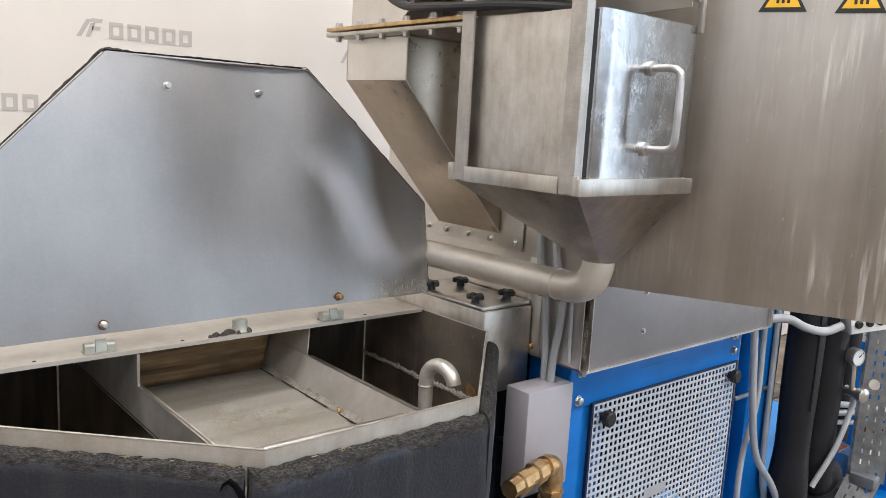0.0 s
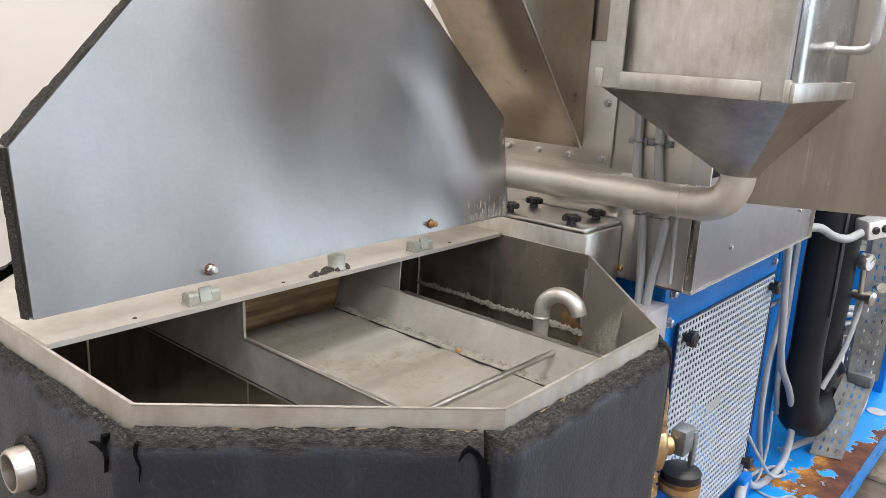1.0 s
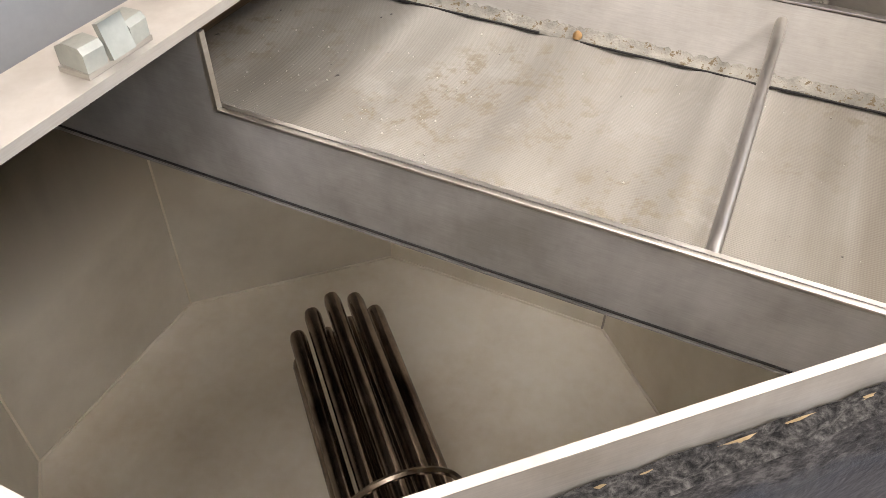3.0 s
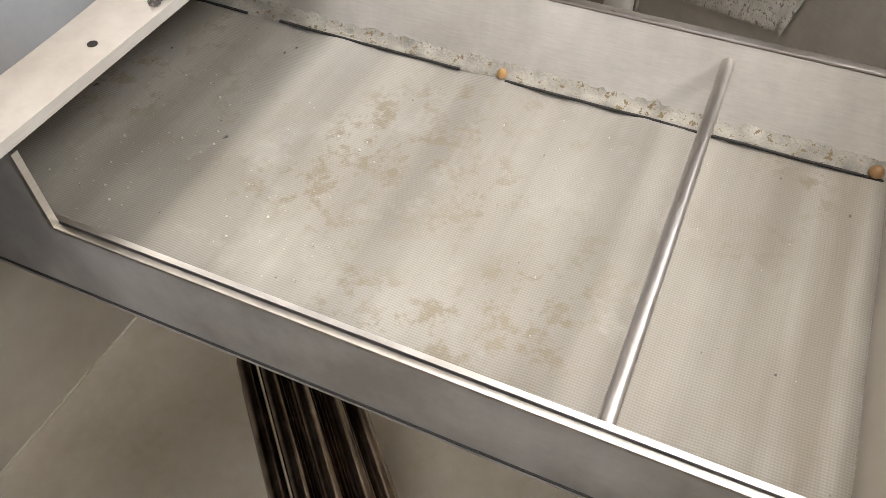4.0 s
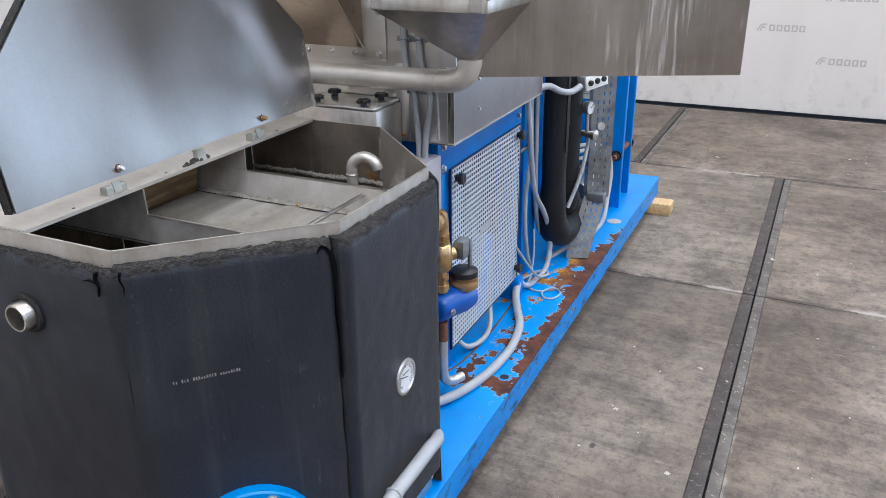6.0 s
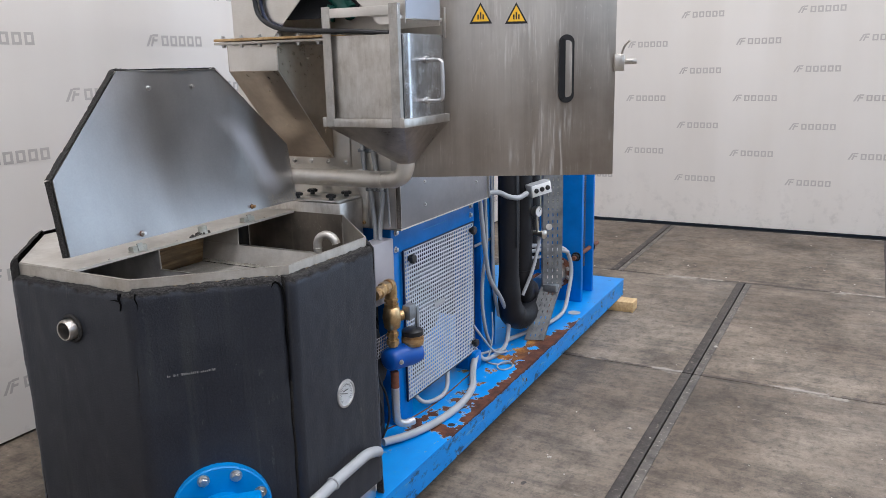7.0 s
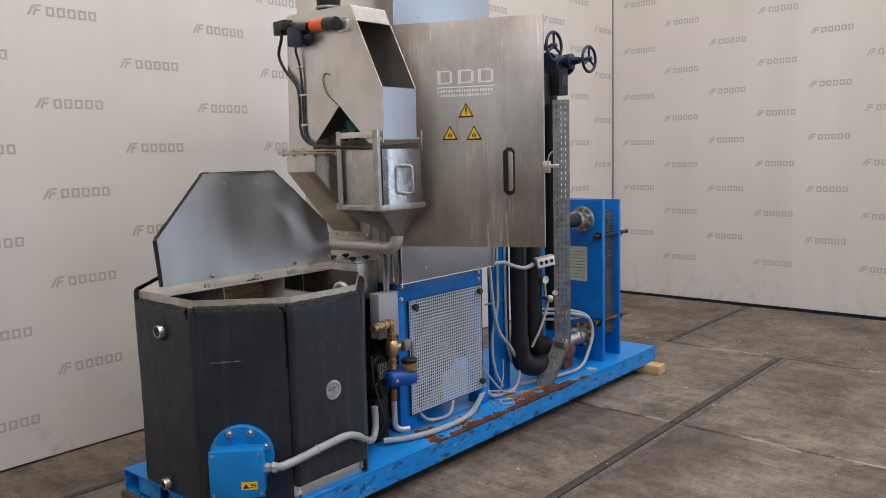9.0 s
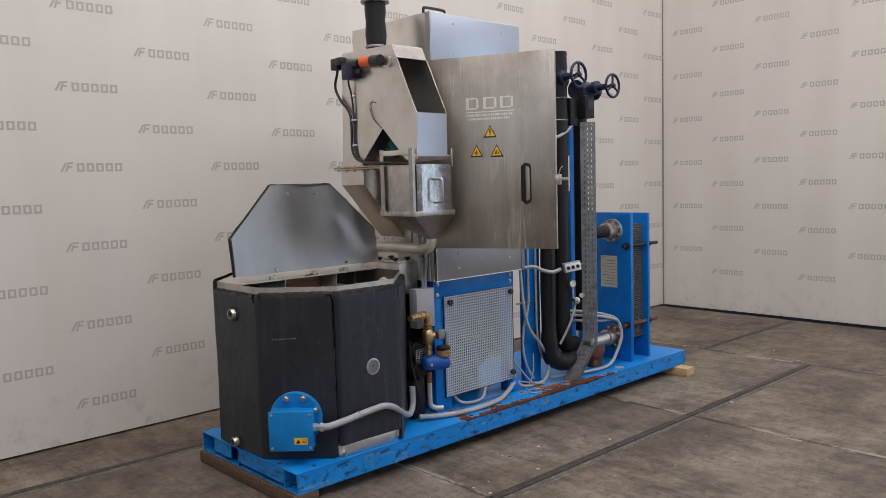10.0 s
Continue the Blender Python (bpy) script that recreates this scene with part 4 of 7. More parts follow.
def foam_panel(out, back, z0, z1, seed):
    """One foam slab of the wrap along the corners out, glued to back: an uneven face, a torn top, ragged cut ends."""
    out, back = [Vector((*p, 0)) for p in out], [Vector((*p, 0)) for p in back]
    L, LB_ = line_length(out), line_length(back)
    gap = 0.007 if seed < 8 else 0.0035
    nu, nz, nt = max(6, int(L / 0.012)), 56, 4
    bm = bm_new()
    grid = []
    for iz in range(nz + 1):
        row = []
        for iu in range(nu + 1):
            u = iu / nu
            gz = gap + (0.002 * max(0, iz / nz - 0.85) / 0.15 if seed < 8 else 0)
            s = gz + u * (L - 2 * gz)
            p, r = walk_line(out, s), walk_line(back, u * LB_)
            nrm = (walk_line(out, min(L, s + 0.012)) - walk_line(out, max(0, s - 0.012))).cross(Vector((0, 0, 1))).normalized()
            tear = max(0, noise.noise(Vector((s * 9, seed, 3.3))) - 0.35) * 0.018
            top = z1 - tear + 0.0025 * noise.noise(Vector((p.x * 14, p.y * 14, seed))) + 0.0015 * noise.noise(Vector((p.x * 60, p.y * 60, seed)))
            z = z0 + (top - z0) * (1 - (1 - iz / nz) ** 1.25)
            w = 0.005 * noise.noise(Vector((p.x * 3, p.y * 3, z * 3 + seed))) + 0.0016 * noise.noise(Vector((p.x * 22, p.y * 22, z * 22)))
            w += (0.006 if 7 < seed < 15 else 0.003) * max(0, min(1, (z - 0.72) / 0.33))
            e = min(u, 1 - u) * L
            w -= 0.006 * max(0, 1 - e / (0.010 + 0.008 * noise.noise(Vector((z * 9, seed, 1))))) ** 2
            k = max(0, 1 - (top - z) / 0.022)
            w += k * (0.0025 * noise.noise(Vector((p.x * 45, p.y * 45, z * 45))) - 0.010 * k)
            along = Vector((0, 0, 1)).cross(nrm)
            rag = (1 if u > 0.5 else -1) * -0.5 * max(0, 1 - e / 0.03) * (0.006 + 0.008 * noise.noise(Vector((z * 11, seed * 2, 7 if u > 0.5 else 2))))
            row.append(bm.verts.new(p + nrm * (w - 0.003) - along * rag + Vector((0, 0, z))))
        grid.append(row)
    for iz in range(nz):
        for iu in range(nu):
            bm.faces.new([grid[iz][iu], grid[iz][iu + 1], grid[iz + 1][iu + 1], grid[iz + 1][iu]])
    tops = [grid[nz]]
    for q in range(1, nt + 1):
        row = []
        for iu in range(nu + 1):
            r = walk_line(back, (0.01 + 0.98 * iu / nu) * LB_)
            a = grid[nz][iu].co
            p = a.lerp(Vector((r.x, r.y, a.z + 0.004)), q / nt)
            p.z += 0.004 * noise.noise(Vector((p.x * 70, p.y * 70, q + seed)))
            row.append(bm.verts.new(p))
        tops.append(row)
    for r0, r1 in zip(tops, tops[1:]):
        for iu in range(nu):
            bm.faces.new([r0[iu], r0[iu + 1], r1[iu + 1], r1[iu]]).material_index = 1
    back0 = [bm.verts.new(walk_line(back, (0.01 + 0.98 * iu / nu) * LB_) + Vector((0, 0, z0))) for iu in range(nu + 1)]
    for iu in range(nu):
        bm.faces.new([grid[0][iu + 1], grid[0][iu], back0[iu], back0[iu + 1]])
    bm.faces.new([grid[k][0] for k in range(nz, -1, -1)] + [back0[0]] + [tops[q][0] for q in range(nt, 0, -1)]).material_index = 1
    bm.faces.new([grid[k][nu] for k in range(nz + 1)] + [tops[q][nu] for q in range(1, nt + 1)] + [back0[nu]]).material_index = 1
    ob = part("foam_panel", bm, M_FOAM, tank, "black foam insulation panel with a torn top edge", angle=60)
    ob.data.materials.append(M_FOAMEDGE)
    return ob


TOPS = [1.115, 1.114, 1.118, 1.10, 1.10, 1.155, 1.16, 1.106]
F_IN, F_OUT = octagon(0.003), octagon(FT)
LAP = 0.030


def short_of(p, q, d):
    """The place d before q on the way from p."""
    a, b = Vector(p), Vector(q)
    return tuple(b + (a - b).normalized() * d)


for i in range(8):
    o2, i2 = [F_OUT[i], F_OUT[(i + 1) % 8]], [F_IN[i], F_IN[(i + 1) % 8]]
    if i == 0:
        o2[1], i2[1] = short_of(F_OUT[0], F_OUT[1], LAP), short_of(F_IN[0], F_IN[1], LAP)
    if i == 1:
        o2.insert(0, short_of(F_OUT[0], F_OUT[1], LAP))
        i2.insert(0, short_of(F_IN[0], F_IN[1], LAP))
    foam_panel(o2, i2, 0.262 if i == 1 else 0.20, TOPS[i], i * 7.3)
# splits and a lifted lip where two foam slabs meet at the corner
F0, F1 = Vector((*F_OUT[0], 0)), Vector((*F_OUT[1], 0))
cw = (F0 - F1).normalized()
cn = Vector((-1, -1, 0)).normalized()


def split(pts, deep, proud, base=F1, way=cw, out=cn):
    """A dark tear in the foam face: places (distance from the corner, height, half width) along the slab."""
    bm = bm_new()
    rows = []
    for k, (d, z, h) in enumerate(pts):
        a, b = pts[max(0, k - 1)], pts[min(len(pts) - 1, k + 1)]
        w = Vector((b[0] - a[0], b[1] - a[1])).normalized()
        c = base + way * d + Vector((0, 0, z))
        s2 = (way * -w.y + Vector((0, 0, w.x))) * h
        rows.append([bm.verts.new(c + s2 + out * proud), bm.verts.new(c - s2 + out * proud), bm.verts.new(c - s2 * 0.5 - out * deep), bm.verts.new(c + s2 * 0.5 - out * deep)])
    for r0, r1 in zip(rows, rows[1:]):
        for q in range(4):
            bm.faces.new([r0[q], r0[(q + 1) % 4], r1[(q + 1) % 4], r1[q]])
    bm.faces.new(rows[0])
    bm.faces.new(rows[-1][::-1])
    return bm


part("foam_split", split([(0.066, 1.090, 0.0005), (0.061, 1.101, 0.002), (0.054, 1.106, 0.003), (0.045, 1.100, 0.0032), (0.037, 1.088, 0.0036), (0.032, 1.066, 0.004), (0.031, 1.03, 0.0032), (0.0315, 0.98, 0.0024), (0.030, 0.90, 0.0016), (0.030, 0.80, 0.0010)], 0.010, 0.0012), M_SPLIT, tank, "dark split in the foam")
WX, WY = Vector((-1, 0, 0)), Vector((0, 1, 0))
for pts, way, out in (([(0.022, 1.110, 0.0028), (0.020, 1.096, 0.0022), (0.025, 1.080, 0.0015), (0.023, 1.062, 0.0005)], -cw, cn),
                      ([(0.030, 1.108, 0.003), (0.034, 1.095, 0.0024), (0.027, 1.080, 0.0016), (0.031, 1.060, 0.0005)], WY, WX),
                      ([(0.034, 1.086, 0.0005), (0.050, 1.090, 0.0014), (0.066, 1.086, 0.0005)], WY, WX)):
    part("foam_split", split(pts, 0.008, 0.0014, F0, way, out), M_SPLIT, tank, "dark split in the foam")
rg = random.Random(47)
ch = bm_new()
for _ in range(60):
    d = rg.random()
    c = F0 + (-cw * 0.10 * d if rg.random() < 0.6 else WY * 0.12 * d) + Vector((0.012, 0.006, 1.108 + 0.006 * rg.random())) + Vector((0.012 * rg.random(), 0.010 * rg.random(), 0))
    q = 0.0007 + 0.0019 * rg.random() ** 3
    add_lathe(ch, c, (rg.random() - 0.5, rg.random() - 0.5, 1), [(0, q), (q * 0.5, q * 0.8), (q * 0.7, 0.0003)], 6)
tagged(part("foam_chip", ch, M_CRUMB, tank, "pale crumbs of torn foam and glue"), kind="stuff")
# glue squeezed out between foam and rim
rg = random.Random(11)
gb = bm_new()
ca, cb2 = Vector((*octagon(0.004)[0], 0)), Vector((*octagon(0.004)[1], 0))
fa, fb2 = Vector((*octagon(0.004)[1], 0)), Vector((*octagon(0.004)[2], 0))
for a, b, lo, hi, n in ((ca, cb2, 0.42, 0.90, 90), (fa, fb2, 0.1, 0.7, 16), (ca, cb2, 0.05, 0.4, 8)):
    d = (b - a).normalized()
    nn = d.cross(Vector((0, 0, 1)))
    for _ in range(n):
        c = a.lerp(b, lo + (hi - lo) * rg.random()) + Vector((0, 0, 1.1145 + 0.004 * rg.random())) + nn * 0.001
        sx, sz, sn = 0.003 + 0.020 * rg.random() ** 2, 0.0007 + 0.0013 * rg.random(), 0.0006 + 0.0012 * rg.random() ** 2
        ring = [bmv for bmv in (gb.verts.new(c + d * sx * math.cos(k) * (0.7 + 0.5 * rg.random()) + Vector((0, 0, sz * math.sin(k)))) for k in (2 * math.pi * q / 8 for q in range(8)))]
        tip = gb.verts.new(c + nn * sn)
        for q in range(8):
            gb.faces.new([ring[q], ring[(q + 1) % 8], tip])
tagged(part("glue_residue", gb, M_GLUE, tank, "yellow-brown glue bits along the rim", angle=80), kind="stuff")
part("base_plinth", add_prism(bm_new(), [(x, y, DECK + 0.001) for x, y in octagon(-0.012)], (0, 0, TB - DECK - 0.008)), M_STEEL, tank, "bare steel plinth strip")
part("base_plinth", bx(0.80, 1.18, Y0 + 0.03, 1.21, DECK + 0.001, 0.262, bevel=0.002), M_STEEL, tank, "bare steel plinth strip")

# rear cover with its folded front edge
HY = 1.735
cov = [(CX - H8 + 0.002, HY), (CX + H8 - 0.002, HY)] + [octagon(-0.001)[k] for k in (4, 5, 6, 7)]
cb = add_prism(bm_new(), [(x, y, RIM) for x, y in cov], (0, 0, 0.004))
add_box(cb, CX - H8 + 0.006, CX + H8 - 0.006, HY, HY + 0.003, RIM - 0.004, RIM)
cover = part("rear_cover", cb, M_COVER, tank, "flat steel cover over the rear half", angle=20)
for hx in (0.89, 0.62, 1.33):
    part("bolt_hole", add_lathe(bm_new(), (hx, 1.752, RIM + 0.004), (0, 0, 1), [(0, 0.0035), (0.0004, 0.0035)], 12), M_JOINT, cover)

# sieve tray with its walls
TX0, TX1, TZ, TT = 0.795, 1.172, 1.006, 1.074
TF, TE = 1.145, 1.905
sv = bm_new()
rows_t = []
for k in range(121):
    y = 1.232 + (TE - 1.232) * k / 120
    # last term: a ridge shaped to stand in for the cross bar's shadow
    sag = 0.0015 * math.sin(y * 41 + 0.5) + 0.0012 * math.sin(y * 77 + 1.0) + 0.0028 * math.exp(-((y - 1.43) / 0.013) ** 2)
    rows_t.append([sv.verts.new((x, y, TZ + sag + 0.0015 * noise.noise(Vector((x * 7, y * 7, 2))))) for x in (TX0 + 0.011 + (TF + 0.004 - TX0 - 0.011) * q / 24 for q in range(25))])
for r0, r1 in zip(rows_t, rows_t[1:]):
    for q in range(24):
        sv.faces.new([r0[q], r0[q + 1], r1[q + 1], r1[q]])
add_box(sv, TX0 + 0.016, TF, 1.232, TE, TZ - 0.009, TZ - 0.005)
tray = part("sieve_tray", sv, M_SCREEN, tank, "fine slotted steel sieve tray, dusty and stained", angle=60)
lw = bm_new()
add_prism(lw, [(TX0, 1.222, TT - 0.070), (TX0, 2.20, TT - 0.070), (TX0, 2.20, RIM - 0.006), (TX0, HY + 0.001, RIM - 0.006), (TX0, HY - 0.001, TT), (TX0, 1.222, TT)], (0.004, 0, 0))
add_box(lw, TX0 - 0.0005, TX0 + 0.016, 1.222, 2.20, TT - 0.0725, TT - 0.0705)
part("tray_wall", lw, M_TRAYWALL, tray, "dark stained tray wall")
part("wall_edge", bx(TX0 - 0.0015, TX0 + 0.0035, 1.224, HY - 0.002, TT, TT + 0.003, bevel=0.001), M_RIM, tray, "bright thin edge")
part("wall_edge", add_prism(bm_new(), [(TX0 - 0.001, HY - 0.003, TT), (TX0 - 0.001, HY - 0.001, RIM - 0.006), (TX0 - 0.001, HY + 0.003, RIM - 0.006), (TX0 - 0.001, HY + 0.001, TT)], (0.005, 0, 0)), M_RIM, tray)
part("fold_line", bx(TX0 - 0.0012, TX0 + 0.0005, 1.224, 2.19, TT - 0.068, TT - 0.0665), M_JOINT, tray)
part("tray_wall", bx(TX0 + 0.0065, TX0 + 0.0105, 1.232, TE, TZ - 0.004, TT + 0.0005), M_STEEL, tray)
rw = bm_new()
add_prism(rw, [(TF, 1.224, TZ - 0.004), (TF, TE + 0.01, TZ - 0.004), (TX1, TE + 0.01, TT), (TX1, 1.224, TT)], (0.003, 0, 0))
add_prism(rw, [(TX1 + 0.0005, HY + 0.012, TT + 0.001), (TX1 + 0.0005, 2.20, TT + 0.001), (TX1 + 0.006, 2.20, RIM - 0.006), (TX1 + 0.006, HY + 0.014, RIM - 0.006)], (0.003, 0, 0))
part("tray_wall", rw, M_SLOPE, tray, "sloping stained tray wall")
part("tray_wall", bx(TX1 + 0.004, TX1 + 0.007, 1.224, 2.20, 0.94, TT + 0.0005), M_PANEL, tray)
part("wall_edge", bx(TX1 - 0.001, TX1 + 0.008, 1.224, HY, TT + 0.001, TT + 0.0035, bevel=0.001), M_PANEL, tray)
part("tray_wall", bx(TX0 + 0.014, TX1 - 0.002, 1.228, 1.232, TZ - 0.02, TT - 0.012), M_STEEL, tray)
part("tray_end", add_prism(bm_new(), [(TX0 + 0.014, TE, TZ - 0.002), (TF, TE, TZ - 0.002), (TX1, TE, RIM - 0.008), (TX0 + 0.014, TE, RIM - 0.008)], (0, 0.004, 0)), M_TRAYEND, tray, "brown rust-stained tray end")
sl = bm_new()
SR = []
for k in range(150):
    y = 1.234 + k * (TE - 0.004 - 1.234) / 149
    n1, n2, n3 = (noise.noise(Vector((y * f, q, 2))) for f, q in ((30, 1), (60, 5), (12, 9)))
    w0 = 0.0105 + 0.0022 * n1 + 0.003 * n3
    h0 = 0.0036 + 0.0016 * n2 + 0.0012 * n3
    c0 = TF + 0.004
    prof = [(c0 + 0.0045, 0.012 + 0.4 * h0), (c0 - 0.001, 0.004 + h0), (c0 - w0 * 0.35, 0.001 + h0), (c0 - w0 * 0.7, h0 * 0.9), (c0 - w0, h0 * 0.55 + 0.001), (c0 - w0 - 0.0015 + 0.001 * n2, 0.0002)]
    SR.append([sl.verts.new((x, y, TZ + z + 0.0022 * noise.noise(Vector((x * 210, y * 210, z * 90))))) for x, z in prof])
for r0, r1 in zip(SR, SR[1:]):
    for q in range(5):
        sl.faces.new([r0[q], r0[q + 1], r1[q + 1], r1[q]])
bead = part("sealant_bead", sl, M_SEAL, tray, "crusty pale sealant bead", angle=60)
gl_ = bm_new()
for k in range(90):
    y = 1.236 + k * 0.0074
    if noise.noise(Vector((y * 13, 3, 8))) > -0.25:
        x = TF - 0.0095 + 0.0012 * noise.noise(Vector((y * 25, 1, 1)))
        add_box(gl_, x - 0.0011, x + 0.0011, y, y + 0.0078, TZ + 0.0016, TZ + 0.0032)
tagged(part("bead_gap", gl_, M_JOINT, bead, "dark gap along the sealant"), kind="stuff")
for y, r in ((1.559, 0.005), (1.243, 0.006)):
    part("rust_spot", add_lathe(bm_new(), (TF - 0.006, y, TZ + 0.006), (-0.3, 0, 1), [(0, r), (0.003, r * 0.9), (0.006, r * 0.5), (0.007, 0.001)], 10), M_RUSTSTAIN, bead, "rusty spot")
part("cross_bar", add_cyl(bm_new(), (TX0 + 0.004, 1.373, 1.062), (TX1 - 0.003, 1.376, 1.058), 0.0052, 16), M_PANEL, tray, "round steel cross bar")
rg = random.Random(21)
sp = bm_new()
for _ in range(260):
    y = min(TE - 0.01, 1.25 + 0.64 * rg.random() ** 0.75)
    x = 0.82 + 0.29 * rg.random()
    if rg.random() < 0.6:
        x, y = 0.93 + rg.gauss(0, 0.06), 1.74 + rg.gauss(0, 0.07)
    if not (0.82 < x < 1.11 and 1.25 < y < 1.89):
        continue
    r = 0.0004 + 0.0010 * rg.random() ** 3
    add_lathe(sp, (x, y, TZ + 0.0005), (0.1 * rg.random(), 0.1, 1), [(0, r), (r * 0.9, r * 0.6), (r * 1.2, 0.0001)], 5)
tagged(part("speck", sp, M_SCUM, tray, "scattered pale specks and crumbs"), kind="stuff")
# overflow bend and the scum line in the right-hand chamber
up = bm_new()
arc = [(1.318 + 0.006 * (1 - math.cos(a)), 1.500 - 0.038 * (1 - math.cos(a)), 1.066 + 0.038 * math.sin(a)) for a in (math.radians(17 * k) for k in range(11))]
add_tube(up, [(1.318, 1.500, 0.70), (1.318, 1.500, 0.95), (1.318, 1.500, 1.06)] + arc[1:], 0.0155, 16, 3)
bend = part("overflow_bend", up, M_BEND, tank, "swan-neck steel pipe bend", angle=60)
part("pipe_collar", add_lathe(bm_new(), (1.318, 1.500, 1.050), (0, 0, 1), [(0, 0.0160), (0.003, 0.0172), (0.006, 0.0160)], 16), M_BEND, bend)
sc = bm_new()
rg = random.Random(8)
prev = None
for k in range(120):
    y = 1.975 - k * 0.0042
    up_, dn = 0.004 + 0.007 * rg.random() ** 2, 0.003 + 0.006 * rg.random()
    zc = 0.976 + 0.004 * noise.noise(Vector((y * 9, 4, 4)))
    q = [sc.verts.new((1.4845 - 0.0012 * (rg.random() + 0.3), y, zc + up_)), sc.verts.new((1.482, y, zc)), sc.verts.new((1.4845, y, zc - dn))]
    if prev:
        for m in range(2):
            sc.faces.new([prev[m], prev[m + 1], q[m + 1], q[m]])
    prev = q
part("scum_line", sc, M_SCUM, tank, "pale dried scum line", angle=60)
# splash marks dried on the chamfer wall beside the bend
spl = bm_new()
wa, wd = Vector((*octagon(-0.0052)[3], 0)), Vector((-1, -1, 0)).normalized()
for k in range(420):
    t = rg.random()
    u0 = 0.075 + 0.165 * t
    zb = 0.945 + 0.055 * t + 0.02 * rg.random()
    Ls = (0.02 + 0.07 * rg.random()) * (0.5 + 0.9 * t)
    le, wv_ = 0.5 * (rg.random() - 0.15), 0.0006 + 0.0015 * rg.random()
    p0, p1 = wa + wd * u0 + Vector((0, 0, zb)), wa + wd * (u0 + le * Ls) + Vector((0, 0, zb + Ls))
    nn = Vector((-1, 1, 0)).normalized() * 0.0007
    v = [spl.verts.new(p) for p in (p0 - wd * wv_, p0 + wd * wv_, p1 + wd * wv_ * 0.3, p1 - wd * wv_ * 0.3, p0.lerp(p1, 0.3) + nn)]
    for a, b in ((0, 1), (1, 2), (2, 3), (3, 0)):
        spl.faces.new([v[a], v[b], v[4]])
tagged(part("splash_mark", spl, M_SCUM, tank, "pale dried splash streaks"), kind="stuff")

st = bm_new()
for y, z, w, h in ((1.535, 0.992, 0.020, 0.016), (1.515, 0.978, 0.016, 0.012), (1.500, 0.962, 0.012, 0.010), (1.548, 1.004, 0.010, 0.008)):
    ring = [(1.4866, y + w * (0.75 + 0.5 * rg.random()) * math.cos(a), z + h * (0.7 + 0.6 * rg.random()) * math.sin(a)) for a in (2 * math.pi * k / 18 for k in range(18))]
    add_prism(st, ring, (-0.0008 - 0.0004 * w / 0.02, 0, 0))
tagged(part("rust_stain", st, M_RUSTSTAIN, tank, "brown rust stain behind the pipe bend"), kind="stuff")

# limescale flecks under the rim of the right-hand chamber
fk = bm_new()
for _ in range(110):
    t = rg.random()
    if t < 0.55:
        y, z, r = 1.60 + rg.gauss(0, 0.035) + (0.12 if rg.random() < 0.4 else 0), 1.098 + rg.gauss(0, 0.012), 0.0003 + 0.0007 * rg.random() ** 3
        c, du = Vector((1.4872, y, min(z, 1.128))), Vector((0, 1, 0))
        nn = Vector((-0.0012, 0, 0))
    else:
        u0 = 0.004 + 0.05 * rg.random() ** 2
        c, du = wa + wd * u0 + Vector((0, 0, 1.02 + 0.10 * rg.random())), wd
        c += Vector((1, -1, 0)).normalized() * 0.0025
        nn, r = Vector((-1, 1, 0)).normalized() * 0.0012, 0.0006 + 0.0010 * rg.random() ** 2
    v = [fk.verts.new(c + du * r * math.cos(q) + Vector((0, 0, 1.5 * r * math.sin(q)))) for q in (2 * math.pi * k / 5 for k in range(5))]
    tip = fk.verts.new(c + nn)
    for k in range(5):
        fk.faces.new([v[k], v[(k + 1) % 5], tip])
tagged(part("scale_fleck", fk, M_SCUM, tank, "white limescale flecks"), kind="stuff")

# lid standing open on its hinges: a slightly bowed sheet with a folded edge
LB = Vector((0, 1.726, 1.190))
LN = Vector((0, -0.9887, 0.1500))
LU = Vector((0, 0.1500, 0.9887))
LIDH, LIDC = 0.517, 0.219


def lid_half(s):
    """Left and right edge of the lid at the height s up the sheet."""
    if s < LIDC:
        return 0.468, 1.496
    k = (s - LIDC) / (LIDH - LIDC)
    return 0.468 + (0.766 - 0.468) * k, 1.496 + (1.188 - 1.496) * k


def lid_bow(x, s):
    t = (x - 0.468) / 1.028
    return 0.010 * math.sin(2 * math.pi * (1.15 * t + 0.12)) * (0.45 + 0.55 * s / LIDH) + 0.004 * math.sin(2 * math.pi * (2.6 * t + 0.3)) + 0.002 * noise.noise(Vector((x * 4, s * 4, 1)))


lb = bm_new()
NS, NU = 40, 64
rows_f, rows_b = [], []
for i in range(NS + 1):
    s = LIDH * i / NS
    xl, xr = lid_half(s)
    rf, rb2 = [], []
    for k in range(NU + 1):
        x = xl + (xr - xl) * k / NU
        p = LB + LU * s + Vector((x, 0, 0)) + LN * lid_bow(x, s)
        rf.append(lb.verts.new(p))
        rb2.append(lb.verts.new(p - LN * 0.003))
    rows_f.append(rf)
    rows_b.append(rb2)
for i in range(NS):
    for k in range(NU):
        lb.faces.new([rows_f[i][k], rows_f[i][k + 1], rows_f[i + 1][k + 1], rows_f[i + 1][k]])
        lb.faces.new([rows_b[i][k + 1], rows_b[i][k], rows_b[i + 1][k], rows_b[i + 1][k + 1]])
for k in range(NU):
    lb.faces.new([rows_f[0][k + 1], rows_f[0][k], rows_b[0][k], rows_b[0][k + 1]])
    lb.faces.new([rows_f[NS][k], rows_f[NS][k + 1], rows_b[NS][k + 1], rows_b[NS][k]])
